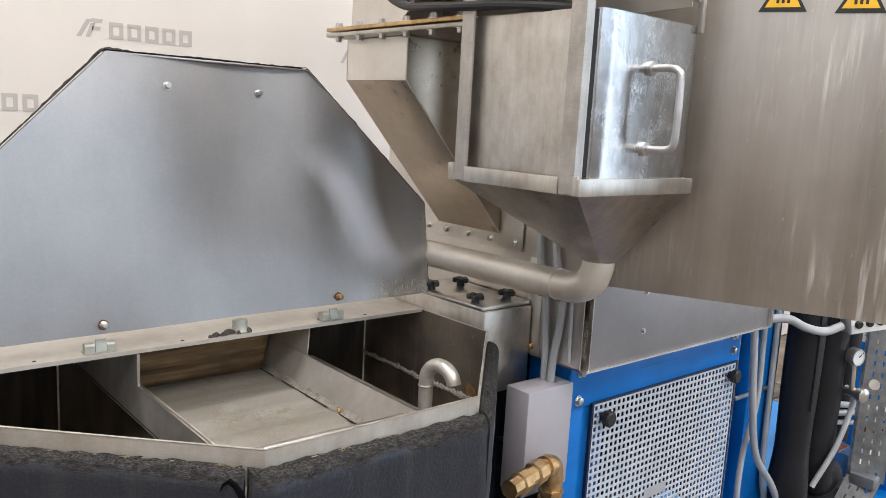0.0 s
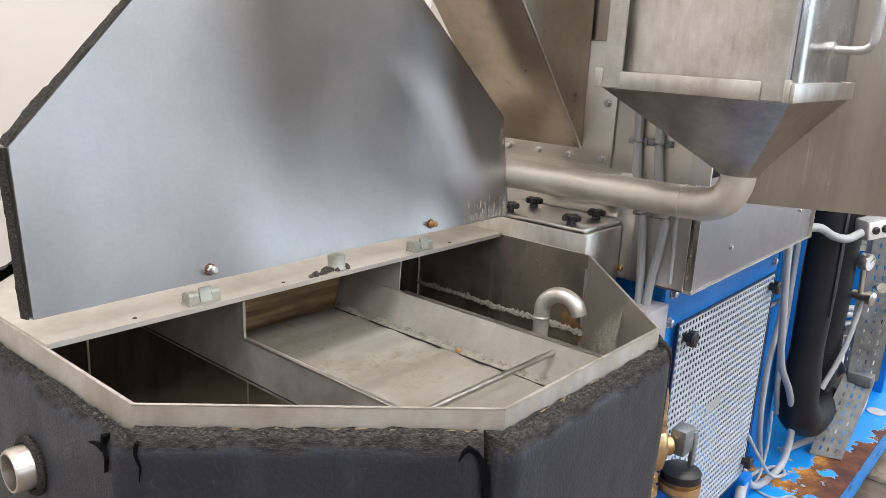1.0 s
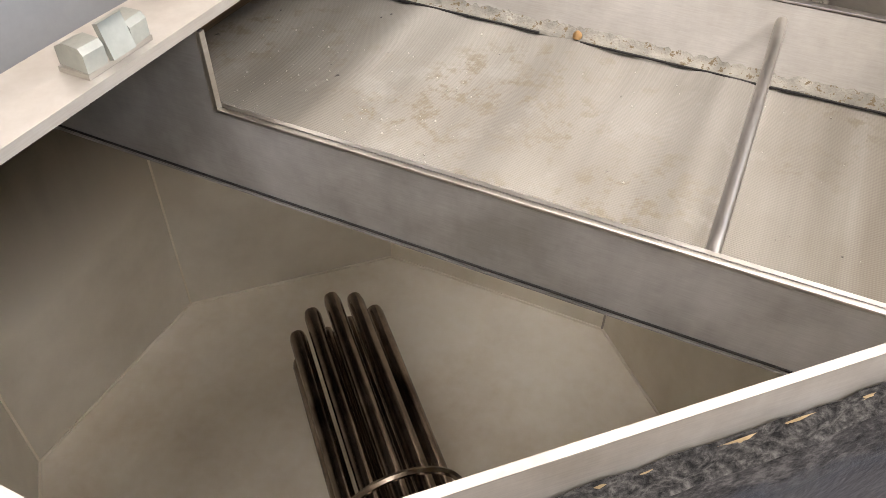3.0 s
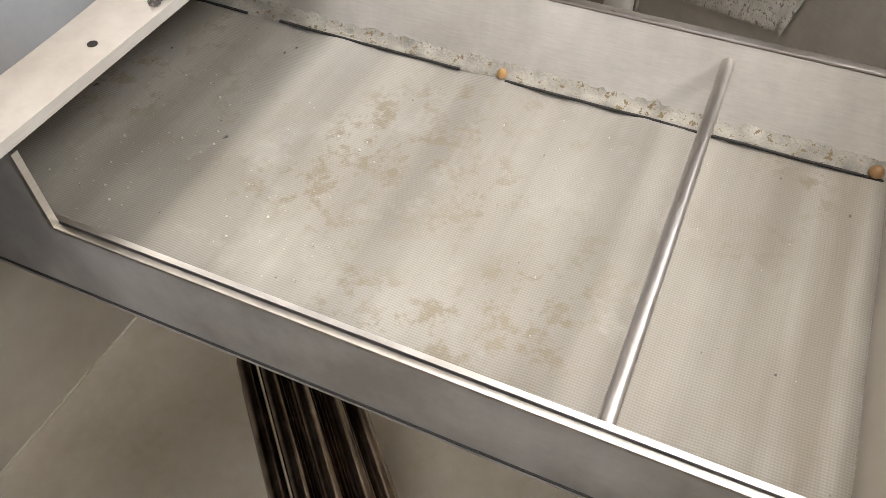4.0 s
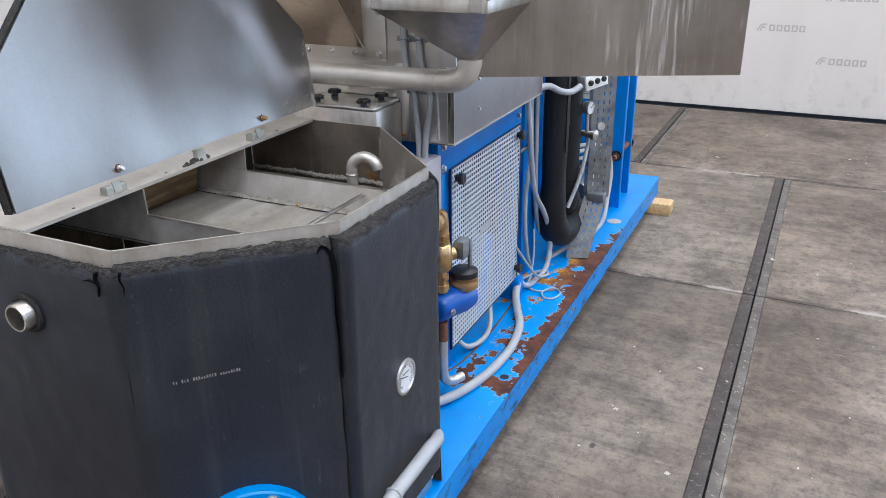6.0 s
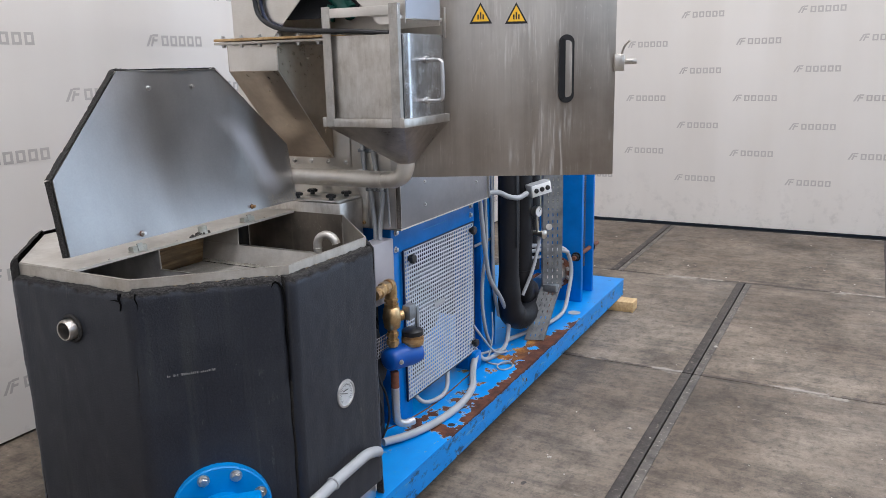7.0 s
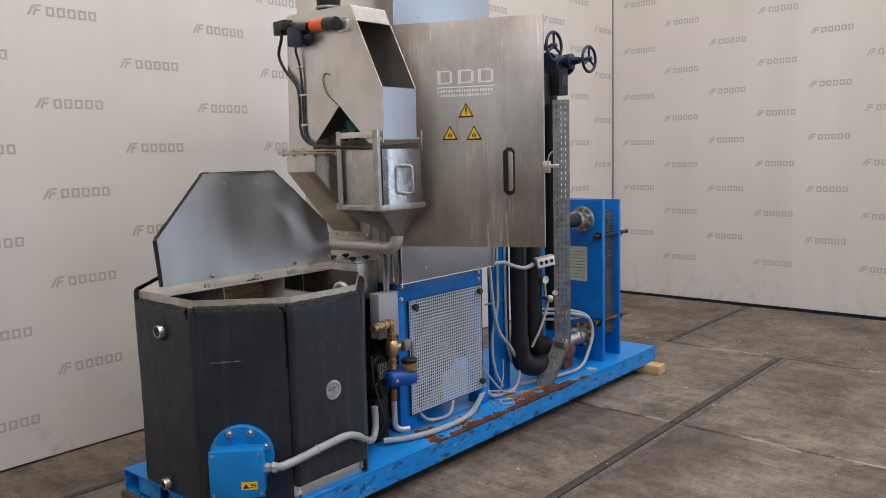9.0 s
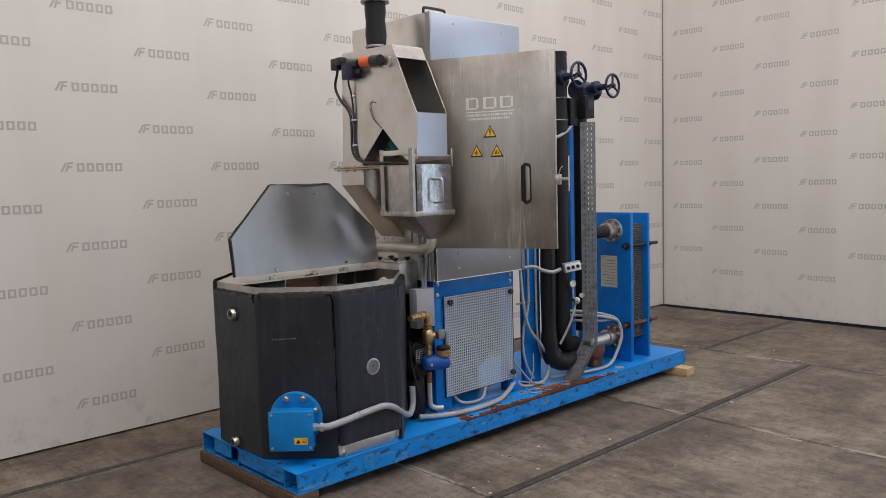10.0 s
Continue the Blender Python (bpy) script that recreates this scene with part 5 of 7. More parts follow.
for i in range(NS):
    lb.faces.new([rows_f[i][0], rows_f[i + 1][0], rows_b[i + 1][0], rows_b[i][0]])
    lb.faces.new([rows_f[i + 1][NU], rows_f[i][NU], rows_b[i][NU], rows_b[i + 1][NU]])
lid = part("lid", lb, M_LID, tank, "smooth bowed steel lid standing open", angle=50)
flange = bm_new()
edge_pts = [(0.468, 0.0), (0.468, LIDC), (0.766, LIDH), (1.188, LIDH), (1.496, LIDC), (1.496, 0.0)]
for (xa, sa), (xb, sb2) in zip(edge_pts, edge_pts[1:]):
    pa, pbv = LB + LU * sa + Vector((xa, 0, 0)), LB + LU * sb2 + Vector((xb, 0, 0))
    n2 = (pbv - pa).cross(LN).normalized() * 0.003
    add_prism(flange, [pa + LN * 0.004, pbv + LN * 0.004, pbv - LN * 0.022, pa - LN * 0.022], n2)
part("lid_edge", flange, M_PANEL, lid, "dark folded lid edge")
gk = bm_new()
for (xa, sa), (xb, sb2) in ((edge_pts[0], edge_pts[1]), (edge_pts[1], edge_pts[2]), (edge_pts[2], edge_pts[3]), (edge_pts[3], edge_pts[4]), (edge_pts[4], edge_pts[5])):
    pa, pbv = LB + LU * sa + Vector((xa, 0, 0)), LB + LU * sb2 + Vector((xb, 0, 0))
    out = (pbv - pa).cross(LN).normalized()
    if out.dot(pa - (LB + LU * 0.2 + Vector((0.98, 0, 0)))) < 0:
        out = -out
    n = max(4, int((pbv - pa).length / 0.008))
    prev = None
    for k in range(n + 1):
        p = pa.lerp(pbv, k / n) + out * 0.0032 - LN * 0.010
        h = 0.0015 + 0.004 * abs(noise.noise(Vector((p.x * 60, p.z * 60, 3)))) + 0.003 * noise.noise(Vector((p.x * 15, p.z * 15, 7)))
        q = [gk.verts.new(p + LN * 0.011), gk.verts.new(p + LN * (0.006 + 0.004 * noise.noise(p * 70)) + out * h), gk.verts.new(p - LN * 0.012 + out * h), gk.verts.new(p - LN * 0.014)]
        if prev:
            for m in range(3):
                gk.faces.new([prev[m], prev[m + 1], q[m + 1], q[m]])
        prev = q
part("edge_gasket", gk, M_FOAMEDGE, lid, "torn dark foam strip round the lid's edge", angle=60)
for hx, rusty in ((0.731, False), (1.236, True)):
    hinge = part("hinge", add_box(bm_new(), hx - 0.028, hx + 0.028, HY + 0.006, HY + 0.030, RIM + 0.0042, RIM + 0.008), M_RIM, tank, "small steel block hinge")
    for s0 in (-1, 1):
        mh = pose(hx + s0 * 0.0185, HY + 0.018, RIM + 0.008, 0, 0, 4 * s0)
        part("hinge_cheek", add_prism(bm_new(), [mh @ Vector(p) for p in ((-0.008, -0.012, 0), (-0.008, 0.012, 0), (-0.008, 0.012, 0.012), (-0.008, 0.004, 0.016), (-0.008, -0.009, 0.016), (-0.008, -0.012, 0.012))], mh.to_3x3() @ Vector((0.016, 0, 0))), M_BLOCK, hinge, angle=10)
    part("hinge_lug", add_prism(bm_new(), [(hx - 0.0098, HY + 0.006, RIM + 0.0085), (hx + 0.0098, HY + 0.006, RIM + 0.0085), (hx + 0.0098, HY + 0.012, RIM + 0.031), (hx - 0.0098, HY + 0.012, RIM + 0.031)], (0, -0.004, 0.001)), M_BLOCK, hinge, angle=10)
    bolt_p = LB + LU * 0.0165 + Vector((hx, 0, 0)) + LN * (lid_bow(hx, 0.0165) + 0.001)
    part("bolt", add_lathe(bm_new(), bolt_p, LN, [(0, 0.0078), (0.005, 0.0078), (0.006, 0.006)], 6), M_RUSTSTAIN if rusty else M_BOLT, hinge, "rusty nut" if rusty else "steel nut")
    part("stud", add_lathe(bm_new(), bolt_p + LN * 0.006, LN, [(0, 0.0058), (0.008, 0.0058), (0.0095, 0.004)], 14), M_RUSTSTAIN if rusty else M_BOLT, hinge)
    rs = random.Random(int(hx * 100))
    sr = [bolt_p - LN * 0.0006 + Vector((math.cos(a), 0, 0)) * q + LU * math.sin(a) * q for a, q in ((2 * math.pi * k / 16, 0.0085 + 0.0025 * rs.random()) for k in range(16))]
    part("bolt_stain", add_prism(bm_new(), sr, LN * 0.0008), M_RUSTY, hinge, "brown stain round the nut")
lf = bm_new()
for k in range(380):
    x, ss = 1.490 - 0.16 * rg.random() ** 1.6, 0.003 + 0.034 * rg.random() ** 2
    if k % 4 == 0:
        x, ss = 1.491 - 0.016 * rg.random() ** 2, 0.01 + 0.20 * rg.random()
    h, w0 = 0.003 + 0.016 * rg.random() ** 2, 0.0005 + 0.0011 * rg.random()
    c = LB + LU * ss + Vector((x, 0, 0)) + LN * (lid_bow(x, ss) + 0.0006)
    v = [lf.verts.new(c + Vector((dx, 0, 0)) + LU * dz) for dx, dz in ((-w0, 0), (w0, 0), (w0 * 0.3, h), (-w0 * 0.3, h))]
    tip = lf.verts.new(c + LU * h * 0.3 + LN * 0.0006)
    for k in range(4):
        lf.faces.new([v[k], v[(k + 1) % 4], tip])
tagged(part("scale_fleck", lf, M_SCUM, lid, "white limescale flecks"), kind="stuff")
for bx_, ss in ((0.877, 0.461), (1.075, 0.461)):
    part("bolt", add_hex(bm_new(), LB + LU * ss + Vector((bx_, 0, 0)) + LN * (lid_bow(bx_, ss) + 0.001), LN, 0.0065, 0.009), M_BOLT, lid)
stop = bm_new()
rg = random.Random(31)
for k in range(16):
    x, y = 0.945 + 0.085 * k / 15, HY + 0.010 + 0.010 * rg.random()
    r = 0.004 + 0.004 * rg.random()
    add_lathe(stop, (x, y, RIM + 0.0035), (0.5 * (rg.random() - 0.5), 0.5 * (rg.random() - 0.5), 1), [(0, r), (r * 0.6, r * 0.95), (r * 1.1, r * 0.6), (r * 1.4, r * 0.1)], 9)
tagged(part("weld_spatter", stop, M_EDGE, tank, "rough weld spatter between the hinges", angle=60), kind="stuff")
part("pipe_stub", add_lathe(bm_new(), (1.016, HY + 0.022, RIM + 0.004), (0, 0.1, 1), [(0, 0.018), (0.004, 0.016), (0.026, 0.016), (0.027, 0.013)], 18), M_BLOCK, tank, "short welded pipe stub")

# gauge, sockets and print on the foam
gx, gz, gy = 0.999, 0.666, CY - G8 - FT + 0.007
gauge = part("thermometer", add_lathe(bm_new(), (gx, gy + 0.012, gz), (0, -1, 0), [(0, 0.046), (0.014, 0.048), (0.020, 0.046), (0.021, 0.040), (0.017, 0.039)], 36), M_SATINPIPE, tank, "round dial thermometer")
part("dial", add_lathe(bm_new(), (gx, gy - 0.004, gz), (0, -1, 0), [(0, 0.039), (0.001, 0.039)], 36), M_DIAL, gauge, "pale dial face")
tk = bm_new()
for k in range(25):
    a = radians(-135 + 270 * k / 24)
    m = pose(gx, gy - 0.0055, gz, 0, math.degrees(a), 0)
    add_box(tk, -0.0006, 0.0006, -0.0003, 0.0003, 0.028 if k % 4 else 0.025, 0.034, m=m)
add_box(tk, -0.014, 0.014, -0.0003, 0.0003, 0.010, 0.013, m=pose(gx, gy - 0.0055, gz))
part("scale_marks", tk, M_INK, gauge)
part("pointer", add_box(bm_new(), -0.0012, 0.0012, -0.0003, 0.0003, -0.008, 0.030, m=pose(gx, gy - 0.0065, gz, 0, -70, 0)), M_INK, gauge)
for sz, sy, r, L in ((0.982, 1.738, 0.031, 0.030), (0.238, 1.772, 0.027, 0.035)):
    fx = CX - H8 - FT
    sk = part("pipe_socket", add_lathe(bm_new(), (fx + 0.03, sy, sz), (-1, 0, 0), [(0, r), (L + 0.024, r), (L + 0.03, r - 0.003), (L + 0.03, r - 0.006), (0.01, r - 0.007)], 28, closed=False), M_PIPE, tank, "threaded steel pipe socket")
    part("socket_inside", add_lathe(bm_new(), (fx + 0.02, sy, sz), (-1, 0, 0), [(0, r - 0.006), (0.004, r - 0.006)], 24), M_TANK, sk)
    part("cut_edge", add_ring(bm_new(), (fx - 0.002, sy, sz), (1, 0, 0), r + 0.006, 0.006, 24, 6), M_FOAMEDGE, sk)
st = bm_new()
mm = Matrix.Translation((0.5375, 1.4175, 0.862)) @ pose(0, 0, 0, 0, 0, -45) @ pose(0, -0.0075, 0, 0, -2, 0)
rr = random.Random(3)
xk = -0.03
for wd in (2, 3, 9, 8):
    for _ in range(wd):
        add_box(st, xk, xk + 0.0016 + 0.0016 * rr.random(), -0.0004, 0, 0.0, 0.0068 - 0.002 * (rr.random() > 0.6), m=mm)
        xk += 0.0052
    xk += 0.006
part("stamped_print", st, M_STAMP, tank, "short line of worn pale print")

# ---- immersion heater on the front chamfer ----
HN = Vector((-1, -1, 0)).normalized()
HT = Vector((1, -1, 0)).normalized()
hc = Vector((0.588, 1.350, 0.430))
heater = thing("immersion_heater", (0.55, 1.31, 0.28), "light blue heater terminal box on a bolted round flange", "heater")
part("flange", add_lathe(bm_new(), hc, HN, [(-0.012, 0.145), (0.012, 0.145), (0.016, 0.141)], 40), M_BLUE_LIGHT, heater, "round blue flange with worn paint")
for k in range(8):
    a = radians(22.5 + 45 * k)
    p = hc + (HT * math.cos(a) + Vector((0, 0, 1)) * math.sin(a)) * 0.120 + HN * 0.016
    part("bolt", add_hex(bm_new(), p, HN, 0.0135, 0.018), M_BOLT, heater)
mbox = Matrix((( HT.x, HN.x, 0, hc.x), (HT.y, HN.y, 0, hc.y), (0, 0, 1, hc.z), (0, 0, 0, 1)))
part("terminal_neck", add_lathe(bm_new(), hc + HN * 0.014 + Vector((0, 0, -0.02)), HN, [(0, 0.085), (0.03, 0.085)], 28), M_BLUE_LIGHT, heater)
hbox = part("terminal_box", add_box(bm_new(), -0.118, 0.112, 0.035, 0.118, -0.142, 0.066, bevel=0.007, m=mbox), M_BLUE_LIGHT, heater, "square light blue terminal box")
part("box_cover", add_box(bm_new(), -0.122, 0.116, 0.119, 0.128, -0.146, 0.070, bevel=0.004, m=mbox), M_BLUE_LIGHT, hbox)
for u in (-0.105, 0.099):
    for z in (-0.128, 0.052):
        part("screw", add_hex(bm_new(), mbox @ Vector((u, 0.128, z)), HN, 0.006, 0.006), M_BOLT, hbox)
lab = part("warning_label", add_box(bm_new(), 0.015, 0.085, 0.1282, 0.1288, -0.108, -0.072, m=mbox), M_YELLOW, hbox, "small yellow warning label")
wt = bm_new()
add_prism(wt, [mbox @ Vector(p) for p in ((0.022, 0.1292, -0.102), (0.048, 0.1292, -0.102), (0.035, 0.1292, -0.079))], HN * 0.0003)
for z in (-0.084, -0.091, -0.098):
    add_box(wt, 0.054, 0.080, 0.1292, 0.1294, z, z + 0.003, m=mbox)
part("label_print", wt, M_INK, lab)
gl = bm_new()
g0 = mbox @ Vector((0.112, 0.075, -0.032))
add_lathe(gl, g0, HT, [(0, 0.024), (0.012, 0.024), (0.014, 0.020), (0.030, 0.020), (0.034, 0.026), (0.05, 0.026), (0.055, 0.017)], 6)
part("cable_gland", gl, M_HOSE, hbox, "grey cable gland")
tb = thing("heater_bundle", (0.85, 1.62, TB), "bundle of dark horizontal heater tubes inside the tank", "heating element")
for k, (du, dz, L) in enumerate(((-0.066, 0.02, 0.68), (-0.036, 0.036, 0.705), (0.0, 0.044, 0.72), (0.036, 0.036, 0.715), (0.064, 0.012, 0.70), (-0.07, -0.02, 0.66), (0.02, 0.0, 0.70), (-0.02, 0.0, 0.69), (0.07, -0.025, 0.69))):
    p = hc - HN * 0.03 + HT * du + Vector((0, 0, dz + 0.0))
    q = p - HN * (L + 0.02)
    part("heater_tube", add_tube(bm_new(), [p, p.lerp(q, 0.5), q - HN * -0.012, q], lambda t: 0.0135 if t < 0.97 else 0.011, 12, 4, smooth=False), M_TUBE, tb)
part("support_ring", add_ring(bm_new(), hc - HN * 0.40 + Vector((0, 0, 0.01)), HN, 0.085, 0.005, 28, 6), M_TUBE, tb)

# ---- dryer cabinet with its open door ----
AX0, AX1, AY0, AY1, AZ0, AZ1 = 1.655, 2.485, 1.335, 2.12, 1.062, 2.737
cab = thing("dryer_cabinet", (2.07, 1.72, AZ0), "tall stainless steel dryer cabinet with its front door swung open", "cabinet")
part("side_wall", bx(AX0, AX0 + 0.004, AY0 + 0.03, AY1, AZ0, AZ1, bevel=0.001), M_STEEL, cab, "stained stainless side wall")
part("side_wall", bx(AX1 - 0.004, AX1, AY0 + 0.006, AY1, AZ0, AZ1, bevel=0.001), M_STEEL, cab)
part("back_wall", bx(AX0, AX1, AY1, AY1 + 0.004, AZ0, AZ1), M_STEEL, cab)
part("top", bx(AX0, AX1, AY0, AY1 + 0.004, AZ1, AZ1 + 0.004), M_STEEL, cab)
part("bottom", bx(AX0, AX1, AY0 + 0.01, AY1, AZ0, AZ0 + 0.004), M_STEEL, cab)
part("upper_front", bx(AX0 + 0.004, AX1 - 0.004, AY0 - 0.001, AY0 + 0.003, 2.40, AZ1, bevel=0.001), M_SKYTINT, cab, "smooth upper front panel, blue daylight reflection in its colour")
part("corner_strip", bx(AX0 - 0.003, AX0 + 0.002, AY0, AY0 + 0.045, 1.30, AZ1), M_SATIN, cab)
for u, z in ((1.85, 2.685), (2.30, 2.678), (1.85, 2.50), (2.30, 2.52)):
    part("screw", add_hex(bm_new(), (u, AY0 - 0.001, z), (0, -1, 0), 0.005, 0.005), M_BOLT, cab)
part("lifting_handle", add_tube(bm_new(), [(1.68, 1.42, AZ1), (1.68, 1.42, AZ1 + 0.035), (1.70, 1.42, AZ1 + 0.045), (1.84, 1.42, AZ1 + 0.045), (1.86, 1.42, AZ1 + 0.035), (1.86, 1.42, AZ1)], 0.009, 10, 3), M_BLACK, cab, "black bar handle")
part("drum", add_lathe(bm_new(), (2.06, 1.76, AZ0 + 0.01), (0, 0, 1), [(0, 0.27), (1.2, 0.27)], 36), M_PANEL, cab, "dark steel drum inside")
# grey lower front cover
sc_ = bm_new()
rg = random.Random(63)
for _ in range(60):
    y, z = 1.358 + 0.030 * rg.random(), 1.085 + 0.085 * rg.random()
    add_box(sc_, 1.6674, 1.6678, y, y + 0.0012 + 0.003 * rg.random() ** 2, z, min(1.18, z + 0.008 + 0.035 * rg.random() ** 2))
cv = part("lower_cover", bx(1.672, 2.512, 1.350, 1.354, 1.060, 1.275, bevel=0.001), M_GREY, cab, "plain grey sheet cover below the door")
part("cover_side", bx(1.668, 1.672, 1.350, 1.43, 1.060, 1.275), M_FUNNEL, cv, "scuffed cover side")
tagged(part("scuff_mark", sc_, M_SCUM, cv, "pale scuffs on the cover side"), kind="stuff")
part("cover_top", bx(1.668, 2.512, 1.350, 1.43, 1.275, 1.279), M_GREY, cv)
for u, z in ((1.864, 1.134), (1.864, 1.230), (2.355, 1.16), (2.36, 1.245)):
    part("screw", add_hex(bm_new(), (u, 1.350, z), (0, -1, 0), 0.0055, 0.006), M_BOLT, cv)
# door: from the hinge side out to its free edge
D0, D1 = Vector((1.585, 1.285, 0)), Vector((1.908, 0.576, 0))
DT = (D1 - D0).normalized()
DN = Vector((DT.y, -DT.x, 0))
if DN.x > 0:
    DN = -DN
DL = (D1 - D0).length
DZ0, DZ1 = 1.287, 2.431
md = Matrix(((DT.x, -DN.x, 0, D0.x), (DT.y, -DN.y, 0, D0.y), (0, 0, 1, 0), (0, 0, 0, 1)))
door = part("door", add_box(bm_new(), 0, DL, 0.0, 0.004, DZ0, DZ1, bevel=0.0015, m=md), M_DOOR, cab, "open stainless door with run marks and dull brown stains")
fl = bm_new()
add_box(fl, DL - 0.004, DL, 0.004, 0.03, DZ0, DZ1, m=md)
add_box(fl, 0, 0.004, 0.004, 0.03, DZ0, DZ1, m=md)
add_box(fl, 0.004, DL - 0.004, 0.004, 0.03, DZ1 - 0.004, DZ1, m=md)
add_box(fl, 0.004, DL - 0.004, 0.004, 0.03, DZ0, DZ0 + 0.004, m=md)
part("door_edge", fl, M_RIM, door, "bright folded door edge")


def on_door(p, off=0.0):
    """Place on the door's outer face from its distance along and height."""
    return md @ Vector((p[0], -off, p[1]))


# flush pull with its dark recess
pu = 0.604


def capsule(u, z0, z1, w, off, th):
    """An upright plate with round ends on the door's face."""
    pts = [(u + w * math.cos(a), (z1 - w if a < math.pi else z0 + w) + w * math.sin(a)) for a in (2 * math.pi * (k + 0.5) / 24 for k in range(24))]
    return add_prism(bm_new(), [on_door(p, off) for p in pts], DN * th)


hp = part("door_handle", capsule(pu, 1.552, 1.792, 0.028, 0.0005, 0.006), M_BLACK, door, "long black pull handle with round ends")
part("recess", capsule(pu + 0.003, 1.572, 1.772, 0.017, 0.0065, 0.001), M_DOOR, hp, "bare recess behind the grip")
part("grip", capsule(pu - 0.016, 1.566, 1.778, 0.011, 0.0068, 0.018), M_DARK, hp)
# plain printed emblem: three open blocks, a rule and two rows of small bars
em = bm_new()
e0 = 0.238
for k, wd in ((0.0, 0.078), (0.108, 0.082), (0.212, 0.080)):
    for a0, a1, b0, b1 in ((0, 0.017, 2.118, 2.186), (wd - 0.013, wd, 2.124, 2.180), (0.017, wd - 0.013, 2.178, 2.186), (0.017, wd - 0.013, 2.118, 2.126)):
        add_box(em, e0 + k + a0, e0 + k + a1, -0.0012, -0.0004, b0, b1, m=md)
add_box(em, e0 - 0.002, e0 + 0.298, -0.0012, -0.0004, 2.098, 2.104, m=md)
for u0, n, z0 in ((0.002, 21, 2.076), (0.014, 19, 2.054)):
    for k in range(n):
        add_box(em, e0 + u0 + k * 0.0138, e0 + u0 + k * 0.0138 + (0.0095 if k % 3 else 0.006), -0.0012, -0.0004, z0, z0 + 0.013, m=md)
part("printed_emblem", em, M_ENGRAVE, door, "pale grey printed maker's emblem")
for u, z in ((0.385, 1.948), (0.298, 1.836), (0.425, 1.833)):
    s = 0.082
    sg = bm_new()
    add_prism(sg, [on_door((u - s / 2, z), 0.0008), on_door((u + s / 2, z), 0.0008), on_door((u, z + s * 0.90), 0.0008)], DN * 0.0006)
    sign = part("warning_sign", sg, M_INK, door, "yellow triangular warning sign with a black border")
    inn = bm_new()
    add_prism(inn, [on_door((u - s * 0.37, z + 0.008), 0.0018), on_door((u + s * 0.37, z + 0.008), 0.0018), on_door((u, z + s * 0.77), 0.0018)], DN * 0.0004)
    part("sign_field", inn, M_YELLOW, sign)
    pc = bm_new()
    if z > 1.9:
        add_box(pc, u - 0.004, u + 0.004, -0.0030, -0.0024, z + 0.026, z + 0.052, m=md)
        add_box(pc, u - 0.0035, u + 0.0035, -0.0030, -0.0024, z + 0.015, z + 0.021, m=md)
    else:
        for k in (-1, 0, 1):
            add_box(pc, u + k * 0.009 - 0.0025, u + k * 0.009 + 0.0025, -0.0030, -0.0024, z + 0.015, z + 0.040 - 0.008 * abs(k), m=md)
    part("sign_print", pc, M_INK, sign)
lt = bm_new()
add_box(lt, DL - 0.006, DL + 0.030, -0.014, 0.018, 1.66, 1.72, bevel=0.003, m=md)
add_box(lt, DL + 0.008, DL + 0.075, -0.006, 0.008, 1.683, 1.702, bevel=0.003, m=md)
add_tube(lt, [md @ Vector((DL + 0.02, -0.01, 1.72)), md @ Vector((DL + 0.03, -0.015, 1.75)), md @ Vector((DL + 0.045, -0.02, 1.765))], 0.004, 8)
part("door_latch", lt, M_PIPE, door, "pale metal clamp latch")

# ---- discharge hood, an open sheet box with a sloping mouth ----
QX0, QX1 = 1.30, 1.535
hood = thing("discharge_hood", (1.42, 1.45, 1.80), "stainless discharge hood with a sloping open mouth and a triangular notch", "hood")
side = [(1.805, 1.805), (1.620, 1.805), (1.392, 2.022), (1.185, 1.828), (1.087, 1.828), (1.085, 2.090), (1.283, 2.496), (1.772, 2.506)]
part("side_sheet", add_prism(bm_new(), [(QX0, y, z) for y, z in side], (0.003, 0, 0)), M_STEEL, hood, "side sheet with a triangular notch")
side2 = [(1.805, 1.805), (1.087, 1.828), (1.085, 2.090), (1.283, 2.496), (1.772, 2.506)]
part("side_sheet", add_prism(bm_new(), [(QX1 - 0.003, y, z) for y, z in side2], (0.003, 0, 0)), M_STEEL, hood)
part("front_sheet", add_prism(bm_new(), [(QX0 + 0.004, 1.085, 1.845), (QX1 - 0.004, 1.085, 1.845), (QX1 - 0.004, 1.083, 2.092), (QX0 + 0.004, 1.083, 2.092)], (0, 0.003, 0)), M_SKYTINT, hood, "smooth front sheet, blue daylight reflection in its colour")
ny = Vector((0, 1.283 - 1.085, 2.496 - 2.090)).normalized()
a = Vector((0, 1.283, 2.496))
bq = a - ny * 0.085
part("top_strip", add_prism(bm_new(), [(QX0 + 0.004, bq.y, bq.z), (QX1 - 0.004, bq.y, bq.z), (QX1 - 0.004, a.y, a.z), (QX0 + 0.004, a.y, a.z)], (0, 0.003, -0.001)), M_PANEL, hood)
part("top_sheet", add_prism(bm_new(), [(QX0, 1.283, 2.496), (QX1, 1.283, 2.496), (QX1, 1.772, 2.506), (QX0, 1.772, 2.506)], (0, 0, 0.003)), M_STEEL, hood)
part("back_sheet", bx(QX0 + 0.004, QX1 - 0.004, 1.768, 1.772, 1.81, 2.505), M_STEEL, hood)
part("mouth_edge", add_tube(bm_new(), [(QX0, 1.085, 2.090), (QX0, bq.y, bq.z), (QX1, bq.y, bq.z), (QX1, 1.085, 2.090), (QX0, 1.085, 2.090)], 0.0035, 6, smooth=False), M_RIM, hood)
